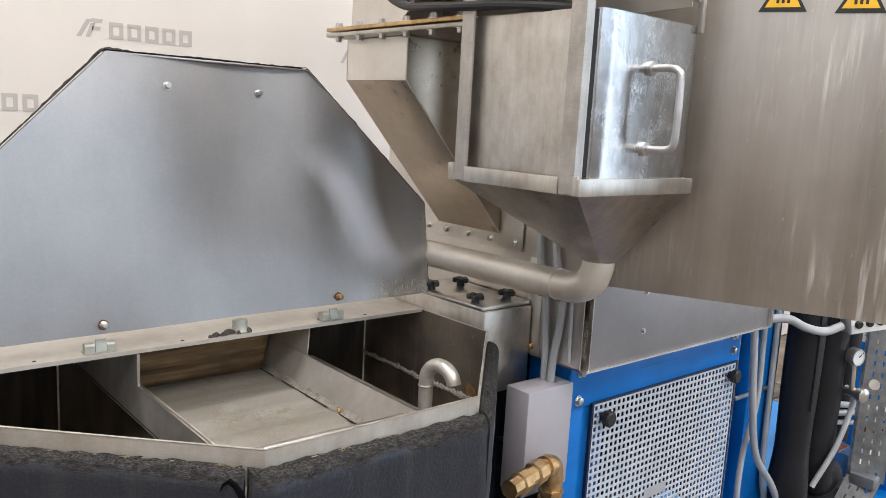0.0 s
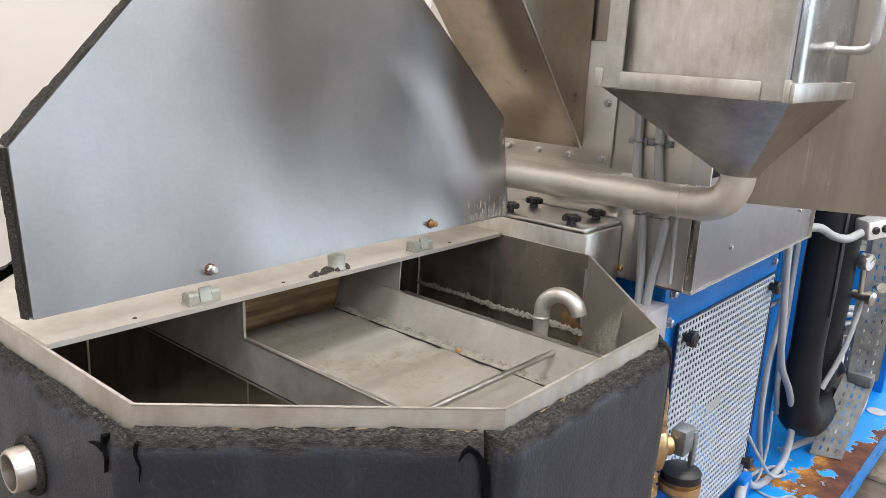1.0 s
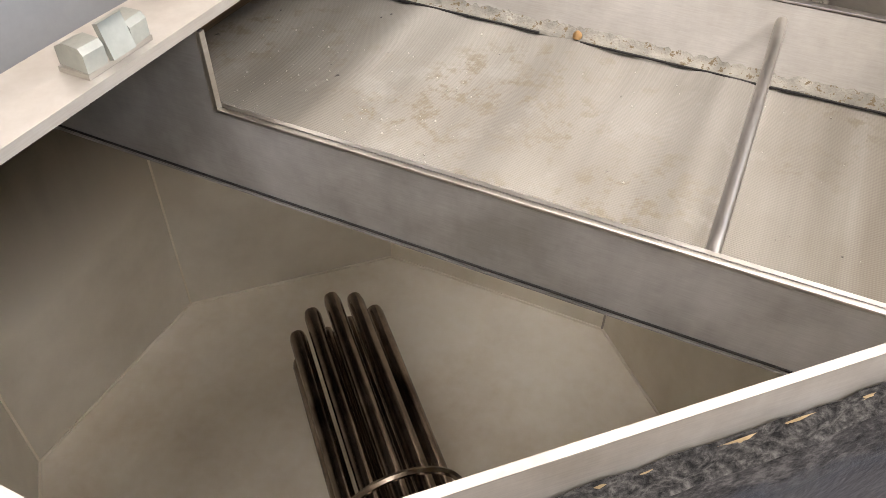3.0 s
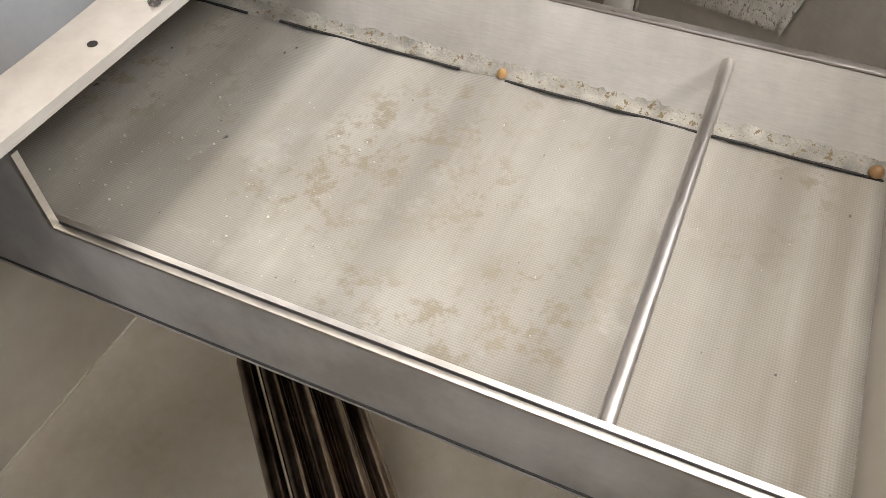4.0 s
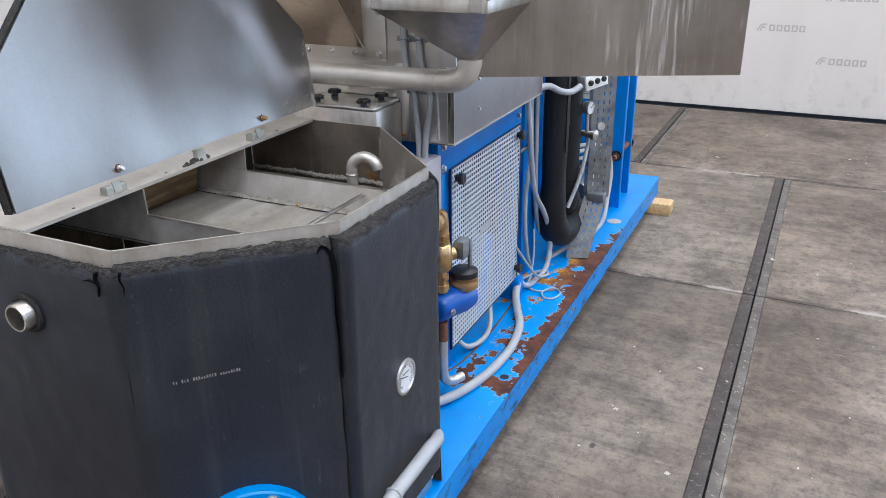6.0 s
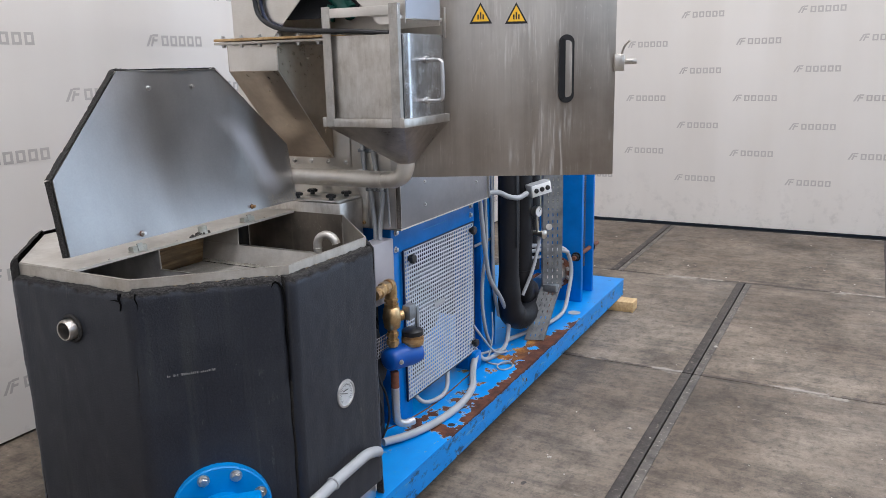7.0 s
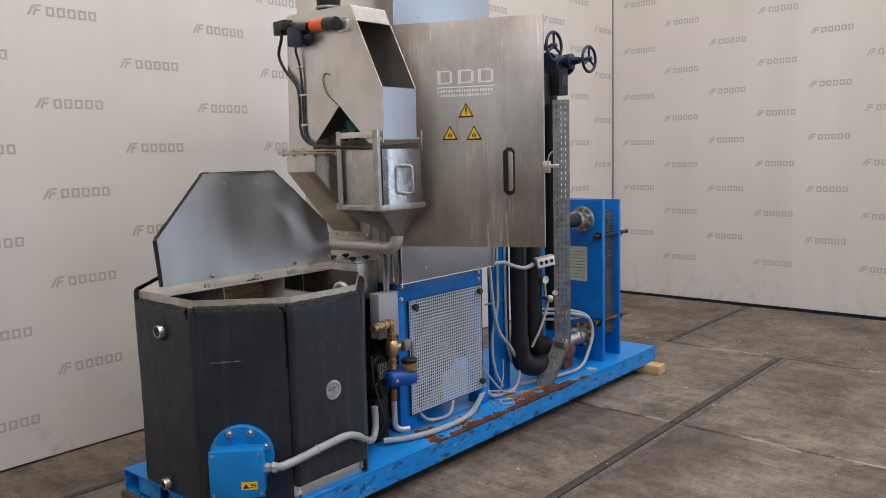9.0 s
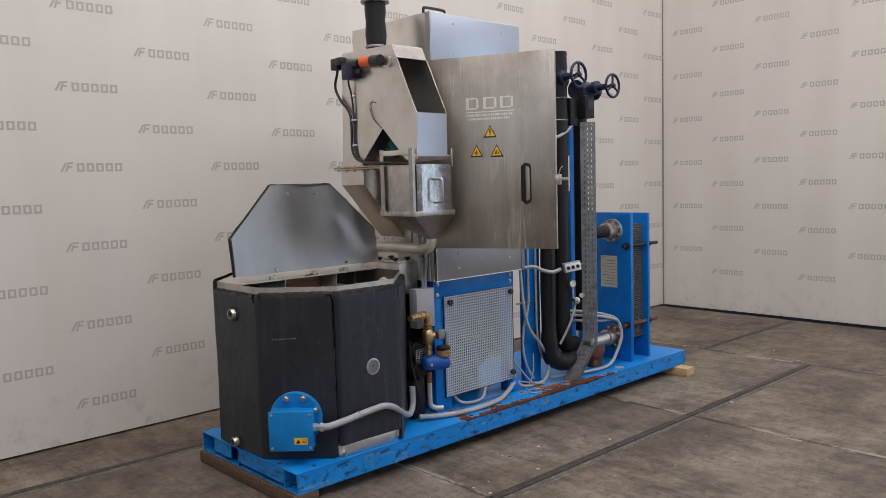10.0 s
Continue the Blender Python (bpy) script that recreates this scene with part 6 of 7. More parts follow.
part("inner_flap", add_prism(bm_new(), [(1.33, 1.30, 1.86), (1.33, 1.72, 1.86), (1.50, 1.72, 2.05), (1.50, 1.30, 2.05)], (0.003, 0, 0)), M_DARK, hood)
sn = bm_new()
add_lathe(sn, (1.36, 1.33, 1.875), (0.2, 0.75, 0.5), [(0, 0.03), (0.07, 0.03), (0.075, 0.024), (0.11, 0.024)], 14)
add_lathe(sn, (1.35, 1.40, 1.90), (0, 0.3, -1), [(0, 0.018), (0.05, 0.018)], 12)
solo("green_sensor", sn, M_GREEN, "dark green sensor inside the hood's notch", "sensor")
part("wire_lead", add_tube(bm_new(), [(1.299, 1.450, 2.178), (1.296, 1.485, 2.185), (1.294, 1.500, 2.15), (1.296, 1.470, 2.08), (1.30, 1.40, 2.025)], 0.0025, 6), M_BLACK, hood, "thin black lead")
# vent duct on the hood
duct = thing("vent_duct", (1.42, 1.57, 2.51), "black rubber duct sleeve with steel clamp rings on the hood", "duct")
db_ = bm_new()
add_lathe(db_, (1.42, 1.575, 2.51), (0, 0, 1), [(0, 0.056), (0.03, 0.060), (0.10, 0.066), (0.18, 0.060), (0.25, 0.066), (0.29, 0.064), (0.34, 0.064)], 32)
part("sleeve", db_, M_WRAP, duct, angle=60)
part("clamp_ring", add_ring(bm_new(), (1.42, 1.575, 2.535), (0, 0, 1), 0.062, 0.007, 36, 8), M_GALV, duct)
part("flange", add_lathe(bm_new(), (1.42, 1.575, 2.80), (0, 0, 1), [(0, 0.088), (0.012, 0.088), (0.016, 0.08)], 36), M_GALV, duct)
part("upper_pipe", add_cyl(bm_new(), (1.42, 1.575, 2.816), (1.42, 1.575, 3.5), 0.06, 28), M_STEEL, duct)
# actuator on the hood's side
act = thing("pneumatic_actuator", (1.26, 1.55, 2.43), "black and orange valve actuator on the hood's side", "actuator")
part("bracket", bx(1.285, 1.30, 1.29, 1.36, 2.375, 2.43, bevel=0.003), M_STEEL, act)
part("end_cap", add_cyl(bm_new(), (1.255, 1.335, 2.412), (1.262, 1.425, 2.418), 0.033, 20), M_BLACK, act, "black ribbed end cap")
part("body", add_cyl(bm_new(), (1.262, 1.425, 2.418), (1.262, 1.525, 2.424), 0.031, 20), M_ORANGE, act, "orange body")
part("neck", add_cyl(bm_new(), (1.255, 1.545, 2.420), (1.255, 1.63, 2.424), 0.024, 16), M_BLACK, act)
part("valve_block", bx(1.235, 1.298, 1.59, 1.70, 2.335, 2.435, bevel=0.008), M_BLUE_DARK, act, "dark blue valve block")
part("solenoid", bx(1.235, 1.285, 1.745, 1.81, 2.405, 2.475, bevel=0.006), M_BLACK, act)
part("solenoid", bx(1.23, 1.28, 1.70, 1.75, 2.43, 2.475, bevel=0.004), M_BLACK, act)
part("arm", bx(1.25, 1.27, 1.53, 1.62, 2.36, 2.385, bevel=0.004), M_BLACK, act)
cbl = [(1.262, 1.775, 2.415), (1.278, 1.80, 2.385), (1.285, 1.835, 2.31), (1.285, 1.79, 2.23), (1.287, 1.70, 2.14), (1.287, 1.682, 2.05), (1.287, 1.684, 1.93), (1.285, 1.66, 1.87), (1.275, 1.58, 1.832), (1.26, 1.45, 1.818), (1.27, 1.28, 1.81), (1.30, 1.15, 1.80)]
solo("black_cable", add_tube(bm_new(), cbl, 0.0085, 10, 6), M_BLACK, "black cable clipped down the hood's side", "cable", group="cables on the hood")
solo("black_cable", add_tube(bm_new(), [(1.266, 1.665, 2.345), (1.275, 1.68, 2.31), (1.285, 1.667, 2.24), (1.29, 1.658, 2.1), (1.29, 1.660, 1.93), (1.288, 1.635, 1.86), (1.278, 1.57, 1.835)], 0.006, 8, 6), M_BLUE_DARK, "thin dark cable clipped down the hood's side", "cable", group="cables on the hood")
for z, y in ((2.235, 1.68), (2.09, 1.67), (1.935, 1.672)):
    solo("cable_clip", bx(1.283, 1.30, y - 0.03, y + 0.03, z - 0.006, z + 0.006, bevel=0.003), M_STEEL, "small steel cable clip", "clip", group="cable clips")

# ---- inclined chute under the hood ----
chute = thing("inclined_chute", (1.45, 1.76, 1.34), "brown-stained stainless chute sloping down from a bolted flange", "chute")
CY0, CY1 = 1.640, 1.872
x0, x1 = 1.335, 1.643
for yq, th in ((CY0, 0.003), (CY1, -0.003)):
    part("side_sheet", add_prism(bm_new(), [(x0, yq, 1.782), (x0, yq, 1.690), (x1, yq, 1.342), (x1, yq, 1.782)], (0, th, 0)), M_CHUTE, chute, "brown-tinted side sheet")
part("collar_front", bx(x0, x0 + 0.003, CY0 + 0.0035, CY1 - 0.0035, 1.690, 1.782), M_STEEL, chute)
part("sloping_sheet", add_prism(bm_new(), [(x0, CY0 + 0.0035, 1.688), (x0, CY1 - 0.0035, 1.688), (x1, CY1 - 0.0035, 1.342), (x1, CY0 + 0.0035, 1.342)], (0.002, 0, 0.003)), M_CHUTE, chute, "brown-tinted sloping front sheet")
part("collar_back", bx(1.637, 1.640, CY0 + 0.0035, CY1 - 0.0035, 1.36, 1.782), M_STEEL, chute)
part("sheet_fold", add_tube(bm_new(), [(x0 - 0.001, CY0 - 0.001, 1.782), (x0 - 0.001, CY0 - 0.001, 1.690), (x1, CY0 - 0.001, 1.343)], 0.0022, 6, smooth=False), M_STEEL, chute, "bright folded edge")
for z in (1.784, 1.796):
    part("flange", bx(1.288, 1.60, 1.40, CY1 + 0.02, z, z + 0.009, bevel=0.002), M_BRASS if z > 1.79 else M_RIM, chute, "bolted flange plate")
for k in range(6):
    y = 1.43 + k * 0.085
    part("bolt", add_hex(bm_new(), (1.300, y, 1.805), (0, 0, 1), 0.008, 0.011), M_BOLT, chute)
    part("nut", add_hex(bm_new(), (1.300, y, 1.784), (0, 0, -1), 0.008, 0.011), M_BOLT, chute)
pl8 = thing("bolted_plate", (1.65, 1.75, 1.30), "bolted stainless cover plate on the cabinet side", "plate")
part("plate", bx(1.645, 1.652, 1.562, 1.93, 1.306, 1.58, bevel=0.003), M_STEEL, pl8)
for y in (1.585, 1.67, 1.755, 1.84, 1.915):
    part("bolt", add_hex(bm_new(), (1.645, y, 1.325), (-1, 0, 0), 0.007, 0.009), M_BOLT, pl8)
part("bolt", add_hex(bm_new(), (1.645, 1.583, 1.447), (-1, 0, 0), 0.007, 0.009), M_BOLT, pl8)

# ---- sample hopper with handle, funnel and return pipe ----
hop = thing("sample_hopper", (1.43, 1.24, 1.30), "square stainless hopper with a handled front, angle frame and funnel", "hopper")
PX0, PX1, PY0, PY1 = 1.285, 1.575, 1.096, 1.385
part("box_side", bx(PX0, PX0 + 0.003, PY0 + 0.004, PY1, 1.512, 1.797), M_SPOTTED, hop)
part("box_back", bx(PX0 + 0.003, PX1, PY1 - 0.003, PY1, 1.512, 1.797), M_STEEL, hop)
part("box_side", bx(PX1 - 0.003, PX1, PY0 + 0.004, PY1 - 0.003, 1.512, 1.797), M_SPOTTED, hop)
fr = bm_new()
prof = [(PX0 + 0.012, PY0 + 0.016), (PX0 + 0.014, PY0 + 0.003), (PX0 + 0.022, PY0 - 0.004), (PX0 + 0.05, PY0 - 0.006), (PX1 - 0.05, PY0 - 0.006), (PX1 - 0.01, PY0 - 0.004), (PX1, PY0 + 0.004), (PX1, PY0 + 0.016)]
for (xa, ya), (xb, yb) in zip(prof, prof[1:]):
    fr.faces.new([fr.verts.new(p) for p in ((xa, ya, 1.527), (xb, yb, 1.527), (xb, yb, 1.798), (xa, ya, 1.798))])
bmesh.ops.remove_doubles(fr, verts=fr.verts[:], dist=0.0005)
part("flap_gap", bx(PX0 + 0.001, PX0 + 0.012, PY0 + 0.002, PY0 + 0.0035, 1.53, 1.795), M_DARK, hop, "dark gap beside the flap")
part("front_flap", fr, M_POLISHED, hop, "shiny scratched front flap", angle=50)
hnd = part("handle", add_tube(bm_new(), [(1.433, 1.088, 1.714), (1.433, 1.050, 1.714), (1.433, 1.034, 1.709), (1.433, 1.028, 1.692), (1.433, 1.028, 1.602), (1.433, 1.034, 1.584), (1.433, 1.050, 1.579), (1.433, 1.088, 1.579)], 0.0065, 12, 4), M_SATINPIPE, hop, "bent steel bar handle")
for z in (1.714, 1.579):
    part("handle_foot", add_lathe(bm_new(), (1.433, 1.091, z), (0, -1, 0), [(0, 0.012), (0.008, 0.012), (0.010, 0.008)], 14), M_BOLT, hnd)
for y in (1.372, 1.112):
    pp = bm_new()
    add_box(pp, 1.266, 1.270, y - 0.016, y + 0.016, 1.500, 1.890)
    add_box(pp, 1.270, 1.285, y + 0.012 if y > 1.2 else y - 0.016, y + 0.016 if y > 1.2 else y - 0.012, 1.500, 1.890)
    part("frame_post", pp, M_POST, hop, "upright steel angle")
part("frame_rail", bx(1.267, 1.272, 1.095, 1.388, 1.854, 1.884, bevel=0.001), M_STEEL, hop)
part("frame_rail", bx(1.272, 1.575, 1.097, 1.101, 1.842, 1.854, bevel=0.001), M_STEEL, hop)
part("frame_post", bx(1.566, 1.576, 1.085, 1.097, 1.787, 1.89, bevel=0.001), M_STEEL, hop)
for (x0, x1, y0, y1, z1) in ((1.262, 1.2655, 1.128, 1.356, 1.528), (1.262, 1.269, 1.388, 1.402, 1.532), (1.262, 1.269, 1.086, 1.096, 1.532), (1.262, 1.580, 1.080, 1.086, 1.528), (1.577, 1.582, 1.086, 1.39, 1.528)):
    part("bottom_band", bx(x0, x1, y0, y1, 1.500, z1, bevel=0.001), M_SPOTTED, hop, "welded angle band round the hopper's foot")
fc = Vector((1.525, 1.235, 1.352))
fn = bm_new()
top = [(1.264, 1.084), (1.580, 1.084), (1.580, 1.39), (1.264, 1.39)]
nseg = 32
ta, ra = [], []
for k in range(nseg):
    t = k / nseg * 4
    i, f = int(t), t - int(t)
    p, q = Vector(top[i]), Vector(top[(i + 1) % 4])
    pt = p.lerp(q, f)
    ta.append(fn.verts.new((pt.x, pt.y, 1.502)))
    a = math.atan2(pt.y - 1.237, pt.x - 1.422)
    ra.append(fn.verts.new((fc.x + 0.034 * math.cos(a), fc.y + 0.034 * math.sin(a), fc.z)))
for k in range(nseg):
    fn.faces.new([ta[k], ta[(k + 1) % nseg], ra[(k + 1) % nseg], ra[k]])
part("funnel", fn, M_FUNNEL, hop, "folded funnel narrowing to the pipe", angle=28)
part("return_pipe", add_tube(bm_new(), [(1.525, 1.235, 1.36), (1.525, 1.237, 1.335), (1.525, 1.252, 1.305), (1.525, 1.285, 1.288), (1.525, 1.33, 1.285), (1.525, 1.55, 1.282), (1.525, 2.0, 1.278)], 0.032, 20, 6), M_PALE, hop, "thick bent steel return pipe", angle=60)
for p, ax in (((1.525, 1.333, 1.285), (0, 1, 0)), ((1.525, 1.235, 1.352), (0, 0, 1))):
    part("pipe_weld", add_ring(bm_new(), p, ax, 0.0322, 0.0012, 28, 6), M_PALE, hop)

# ---- knobbed inspection box behind the tank ----
kb = thing("inspection_box", (1.58, 1.66, DECK), "stainless box with a plate lid held by black star knobs", "box")
part("body", bx(1.4948, 1.651, 1.518, 1.86, 0.985, 1.186, bevel=0.006), M_SPOTTED, kb)
part("support", bx(1.54, 1.63, 1.58, 1.82, DECK, 0.985, bevel=0.006), M_DARK, kb, "dark support column")
part("lid_plate", bx(1.492, 1.650, 1.524, 1.80, 1.187, 1.196, bevel=0.003), M_STEEL, kb)
for x, y in ((1.51, 1.729), (1.51, 1.568), (1.608, 1.564), (1.606, 1.729)):
    k1 = bm_new()
    add_lathe(k1, (x, y, 1.196), (0, 0, 1), [(0, 0.010), (0.008, 0.009), (0.010, 0.011)], 14)
    for q in range(5):
        a = 2 * math.pi * q / 5
        add_lathe(k1, (x + 0.013 * math.cos(a), y + 0.013 * math.sin(a), 1.205), (0, 0, 1), [(0, 0.006), (0.003, 0.0085), (0.009, 0.0085), (0.012, 0.006)], 10)
    add_lathe(k1, (x, y, 1.205), (0, 0, 1), [(0, 0.012), (0.011, 0.012), (0.013, 0.008)], 14)
    part("star_knob", k1, M_BLACK, kb, "black star knob")
pn = thing("service_plate", (1.66, 1.46, 0.95), "narrow stainless plate with brass corner bolts on the cabinet", "plate")
part("panel", bx(1.652, 1.658, 1.492, 1.537, 1.065, 1.30, bevel=0.003), M_STEEL, pn)
for z in (1.085, 1.275):
    part("bolt", add_hex(bm_new(), (1.652, 1.515, z), (-1, 0, 0), 0.006, 0.008), M_BRASS, pn)
gv = bm_new()
for k in range(6):
    add_box(gv, 1.640, 1.644, 1.70 + k * 0.013, 1.704 + k * 0.013, 1.02, 1.09)
    add_box(gv, 1.640, 1.644, 1.70, 1.769, 1.02 + k * 0.013, 1.024 + k * 0.013)
for pts, rad in (([(1.640, 1.512, 1.52), (1.640, 1.502, 1.43), (1.640, 1.494, 1.31), (1.640, 1.472, 1.235), (1.640, 1.463, 1.155), (1.640, 1.456, 1.065), (1.640, 1.452, 0.85)], 0.0095),
            ([(1.640, 1.458, 1.52), (1.640, 1.453, 1.42), (1.640, 1.443, 1.31), (1.640, 1.420, 1.235), (1.640, 1.416, 1.205), (1.640, 1.422, 1.143), (1.640, 1.434, 1.055), (1.640, 1.445, 0.85)], 0.0095),
            ([(1.646, 1.396, 1.235), (1.646, 1.393, 1.17), (1.646, 1.391, 1.08)], 0.0045)):
    solo("grey_conduit", add_tube(bm_new(), pts, rad, 10), M_HOSE, "grey conduit clipped down the cabinet side", "conduit", group="conduits on the cabinet side")
for z, y in ((1.375, 1.499), (1.375, 1.449), (1.222, 1.470), (1.222, 1.418)):
    sd = bm_new()
    add_ring(sd, (1.640, y, z), (0, 0, 1), 0.0105, 0.0025, 18, 6)
    add_box(sd, 1.640, 1.655, y - 0.026, y - 0.010, z - 0.007, z + 0.007, bevel=0.002)
    add_box(sd, 1.640, 1.655, y + 0.010, y + 0.024, z - 0.007, z + 0.007, bevel=0.002)
    add_hex(sd, (1.640, y - 0.019, z), (-1, 0, 0), 0.0045, 0.006)
    solo("conduit_clip", sd, M_GALV, "steel conduit saddle clip with a screw", "clip", group="conduit clips")


# ---- blue machine frame with the mesh guard ----
frame_ = thing("machine_stand", (2.1, 1.6, DECK), "blue-painted steel machine frame standing on the skid", "frame")
part("post", bx(1.700, 1.838, 1.425, 1.50, DECK, 1.062, bevel=0.004), M_BLUE, frame_)
part("post", bx(2.398, 2.462, 1.425, 1.50, DECK, 1.062, bevel=0.004), M_BLUE, frame_)
part("beam", bx(1.690, 2.462, 1.415, 1.425, 0.945, 1.062, bevel=0.003), M_BLUE, frame_)
part("beam", bx(1.70, 2.462, 1.50, 1.56, 0.98, 1.060, bevel=0.003), M_BLUE, frame_)
part("post", bx(1.66, 1.70, 2.0, 2.1, DECK, 1.060, bevel=0.004), M_BLUE, frame_)
part("post", bx(2.43, 2.47, 2.0, 2.1, DECK, 1.060, bevel=0.004), M_BLUE, frame_)
part("column", bx(2.62, 2.80, 1.455, 1.50, DECK, 1.9, bevel=0.006), M_BLUE, frame_, "broad blue column")
part("column", bx(2.73, 2.80, 1.50, 1.56, DECK, 1.9, bevel=0.006), M_BLUE, frame_)
for u, z in ((1.725, 1.035), (1.722, 0.965), (2.42, 1.03), (2.42, 0.985)):
    part("bolt", add_hex(bm_new(), (u, 1.415, z), (0, -1, 0), 0.010, 0.012), M_BOLT, frame_)
part("scratch_mark", bx(1.95, 2.17, 1.4142, 1.4148, 1.000, 1.004), M_BLUE_LIGHT, frame_)
MX0, MX1, MZ0, MZ1, MY = 1.782, 2.437, 0.285, 0.942, 1.412
guard = thing("mesh_guard", (2.11, MY, MZ0), "pale perforated guard panel with black corner knobs on the blue frame", "guard panel")
mb = bm_new()
NV = 36
for k in range(NV + 1):
    x = MX0 + (MX1 - MX0) * k / NV
    add_box(mb, x - 0.0036, x + 0.0036, MY - 0.001, MY + 0.001, MZ0, MZ1)
for k in range(NV + 1):
    z = MZ0 + (MZ1 - MZ0) * k / NV
    add_box(mb, MX0, MX1, MY - 0.0016, MY + 0.0004, z - 0.0034, z + 0.0034)
tagged(part("perforated_sheet", mb, M_GUARD, guard, "pale square-hole mesh"), kind="stuff")
gf = bm_new()
add_box(gf, MX0 - 0.010, MX0 - 0.003, MY - 0.003, MY + 0.006, MZ0 - 0.008, MZ1 + 0.008)
add_box(gf, MX1 + 0.003, MX1 + 0.010, MY - 0.003, MY + 0.006, MZ0 - 0.008, MZ1 + 0.008)
add_box(gf, MX0 - 0.003, MX1 + 0.003, MY - 0.003, MY + 0.006, MZ1 + 0.003, MZ1 + 0.008)
add_box(gf, MX0 - 0.003, MX1 + 0.003, MY - 0.003, MY + 0.006, MZ0 - 0.008, MZ0 - 0.003)
part("edge_frame", gf, M_BLUE_DARK, guard)
for x, z in ((MX0 + 0.035, MZ1 - 0.035), (MX1 - 0.03, MZ1 - 0.03), (MX1 - 0.02, MZ0 + 0.05)):
    kk = bm_new()
    add_lathe(kk, (x, MY - 0.002, z), (0, -1, 0), [(0, 0.012), (0.01, 0.012), (0.012, 0.02), (0.026, 0.021), (0.03, 0.016)], 10)
    part("knob", kk, M_BLACK, guard, "black knob")
part("torn_sticker", bx(2.03, 2.13, MY - 0.0024, MY - 0.0018, 0.625, 0.655), M_HOSE, guard, "torn pale sticker")
# dark machinery behind the guard
pump = thing("pump_motor", (1.9, 1.75, DECK), "dark pump motor behind the mesh guard", "pump")
part("casing", add_cyl(bm_new(), (1.78, 1.75, 0.52), (2.38, 1.75, 0.52), 0.19, 28), M_DARK, pump)
part("foot", bx(1.85, 2.3, 1.62, 1.88, DECK, 0.36, bevel=0.01), M_DARK, pump)
part("fan_cover", add_cyl(bm_new(), (1.70, 1.75, 0.52), (1.78, 1.75, 0.52), 0.17, 28), M_DARK, pump)
for k in range(9):
    part("fin", add_ring(bm_new(), (1.82 + k * 0.06, 1.75, 0.52), (1, 0, 0), 0.192, 0.006, 28, 6), M_DARK, pump)
solo("blue_bracket", bx(2.40, 2.47, 1.385, 1.43, DECK, 0.285, bevel=0.012), M_BLUE, "small rounded blue bracket at the guard's foot", "bracket")
aux = thing("side_pump", (1.58, 1.55, DECK), "black pump with a ribbed motor behind the tank", "pump")
part("motor", add_cyl(bm_new(), (1.545, 1.40, 0.50), (1.545, 1.62, 0.50), 0.058, 24), M_DARK, aux)
part("fan_guard", add_cyl(bm_new(), (1.545, 1.42, 0.63), (1.545, 1.47, 0.63), 0.05, 20), M_DARK, aux)
part("foot", bx(1.50, 1.60, 1.42, 1.60, DECK, 0.445, bevel=0.01), M_DARK, aux)
for k in range(5):
    part("fin", add_ring(bm_new(), (1.545, 1.43 + k * 0.035, 0.50), (0, 1, 0), 0.059, 0.004, 24, 6), M_DARK, aux)
gb2 = bm_new()
for k in range(9):
    add_box(gb2, 1.52 + k * 0.013, 1.5225 + k * 0.013, 1.405, 1.407, 0.555, 0.64)
for k in range(7):
    add_box(gb2, 1.52, 1.626, 1.404, 1.406, 0.555 + k * 0.0138, 0.5575 + k * 0.0138)
solo("small_grille", gb2, M_HOSE, "small pale mesh grille over the dark pump", "grille")
solo("small_grille", gv, M_HOSE, "small pale mesh grille on the cabinet", "grille")
# added dark sheets that stand in for the shade behind pumps and guard
part("shade_panel", bx(1.50, 1.70, 1.90, 1.91, DECK, 1.0), M_DARK, frame_, "added dark panel standing in for shade behind the pumps")
part("shade_panel", bx(1.70, 2.46, 2.02, 2.03, DECK, 1.05), M_DARK, frame_)
part("shade_panel", bx(2.462, 2.470, 1.51, 2.0, 0.45, 1.05), M_BLUE_DARK, frame_)

jb = thing("junction_box", (1.60, 1.43, 0.78), "smooth grey steel junction box beside the blue frame", "junction box")
part("body", bx(1.535, 1.686, 1.402, 1.474, 0.772, 1.022, bevel=0.004), M_GREYBOX, jb)
part("bracket", bx(1.60, 1.68, 1.474, 1.50, 0.80, 0.98, bevel=0.002), M_STEEL, jb)

# ---- brass water supply with the blue meter ----
ws = thing("water_supply_line", (1.58, 1.35, 0.29), "brass pipe fittings with a shut-off valve beside the tank", "pipework")


def fitting(p0, p1, r, name="fitting", mat=M_BRASS, lab=""):
    L = (Vector(p1) - Vector(p0)).length
    bm = add_lathe(bm_new(), p0, Vector(p1) - Vector(p0), [(0, r), (L * 0.22, r), (L * 0.24, r * 1.25), (L * 0.42, r * 1.25), (L * 0.44, r), (L * 0.62, r), (L * 0.64, r * 1.3), (L * 0.86, r * 1.3), (L * 0.88, r), (L, r)], 8)
    return part(name, bm, mat, ws, lab)


fitting((1.40, 1.315, 0.868), (1.55, 1.352, 0.866), 0.020, "union", lab="brass union")
part("elbow", add_tube(bm_new(), [(1.545, 1.351, 0.866), (1.572, 1.356, 0.862), (1.582, 1.358, 0.84), (1.582, 1.358, 0.81)], 0.025, 14, 5), M_BRASS, ws, "brass elbow", angle=60)
fitting((1.582, 1.358, 0.815), (1.582, 1.358, 0.765), 0.023, "nut")
part("valve_body", add_lathe(bm_new(), (1.582, 1.358, 0.775), (0, 0, -1), [(0, 0.02), (0.01, 0.032), (0.05, 0.038), (0.09, 0.032), (0.10, 0.02)], 20), M_BRASS, ws, "brass valve body", angle=60)
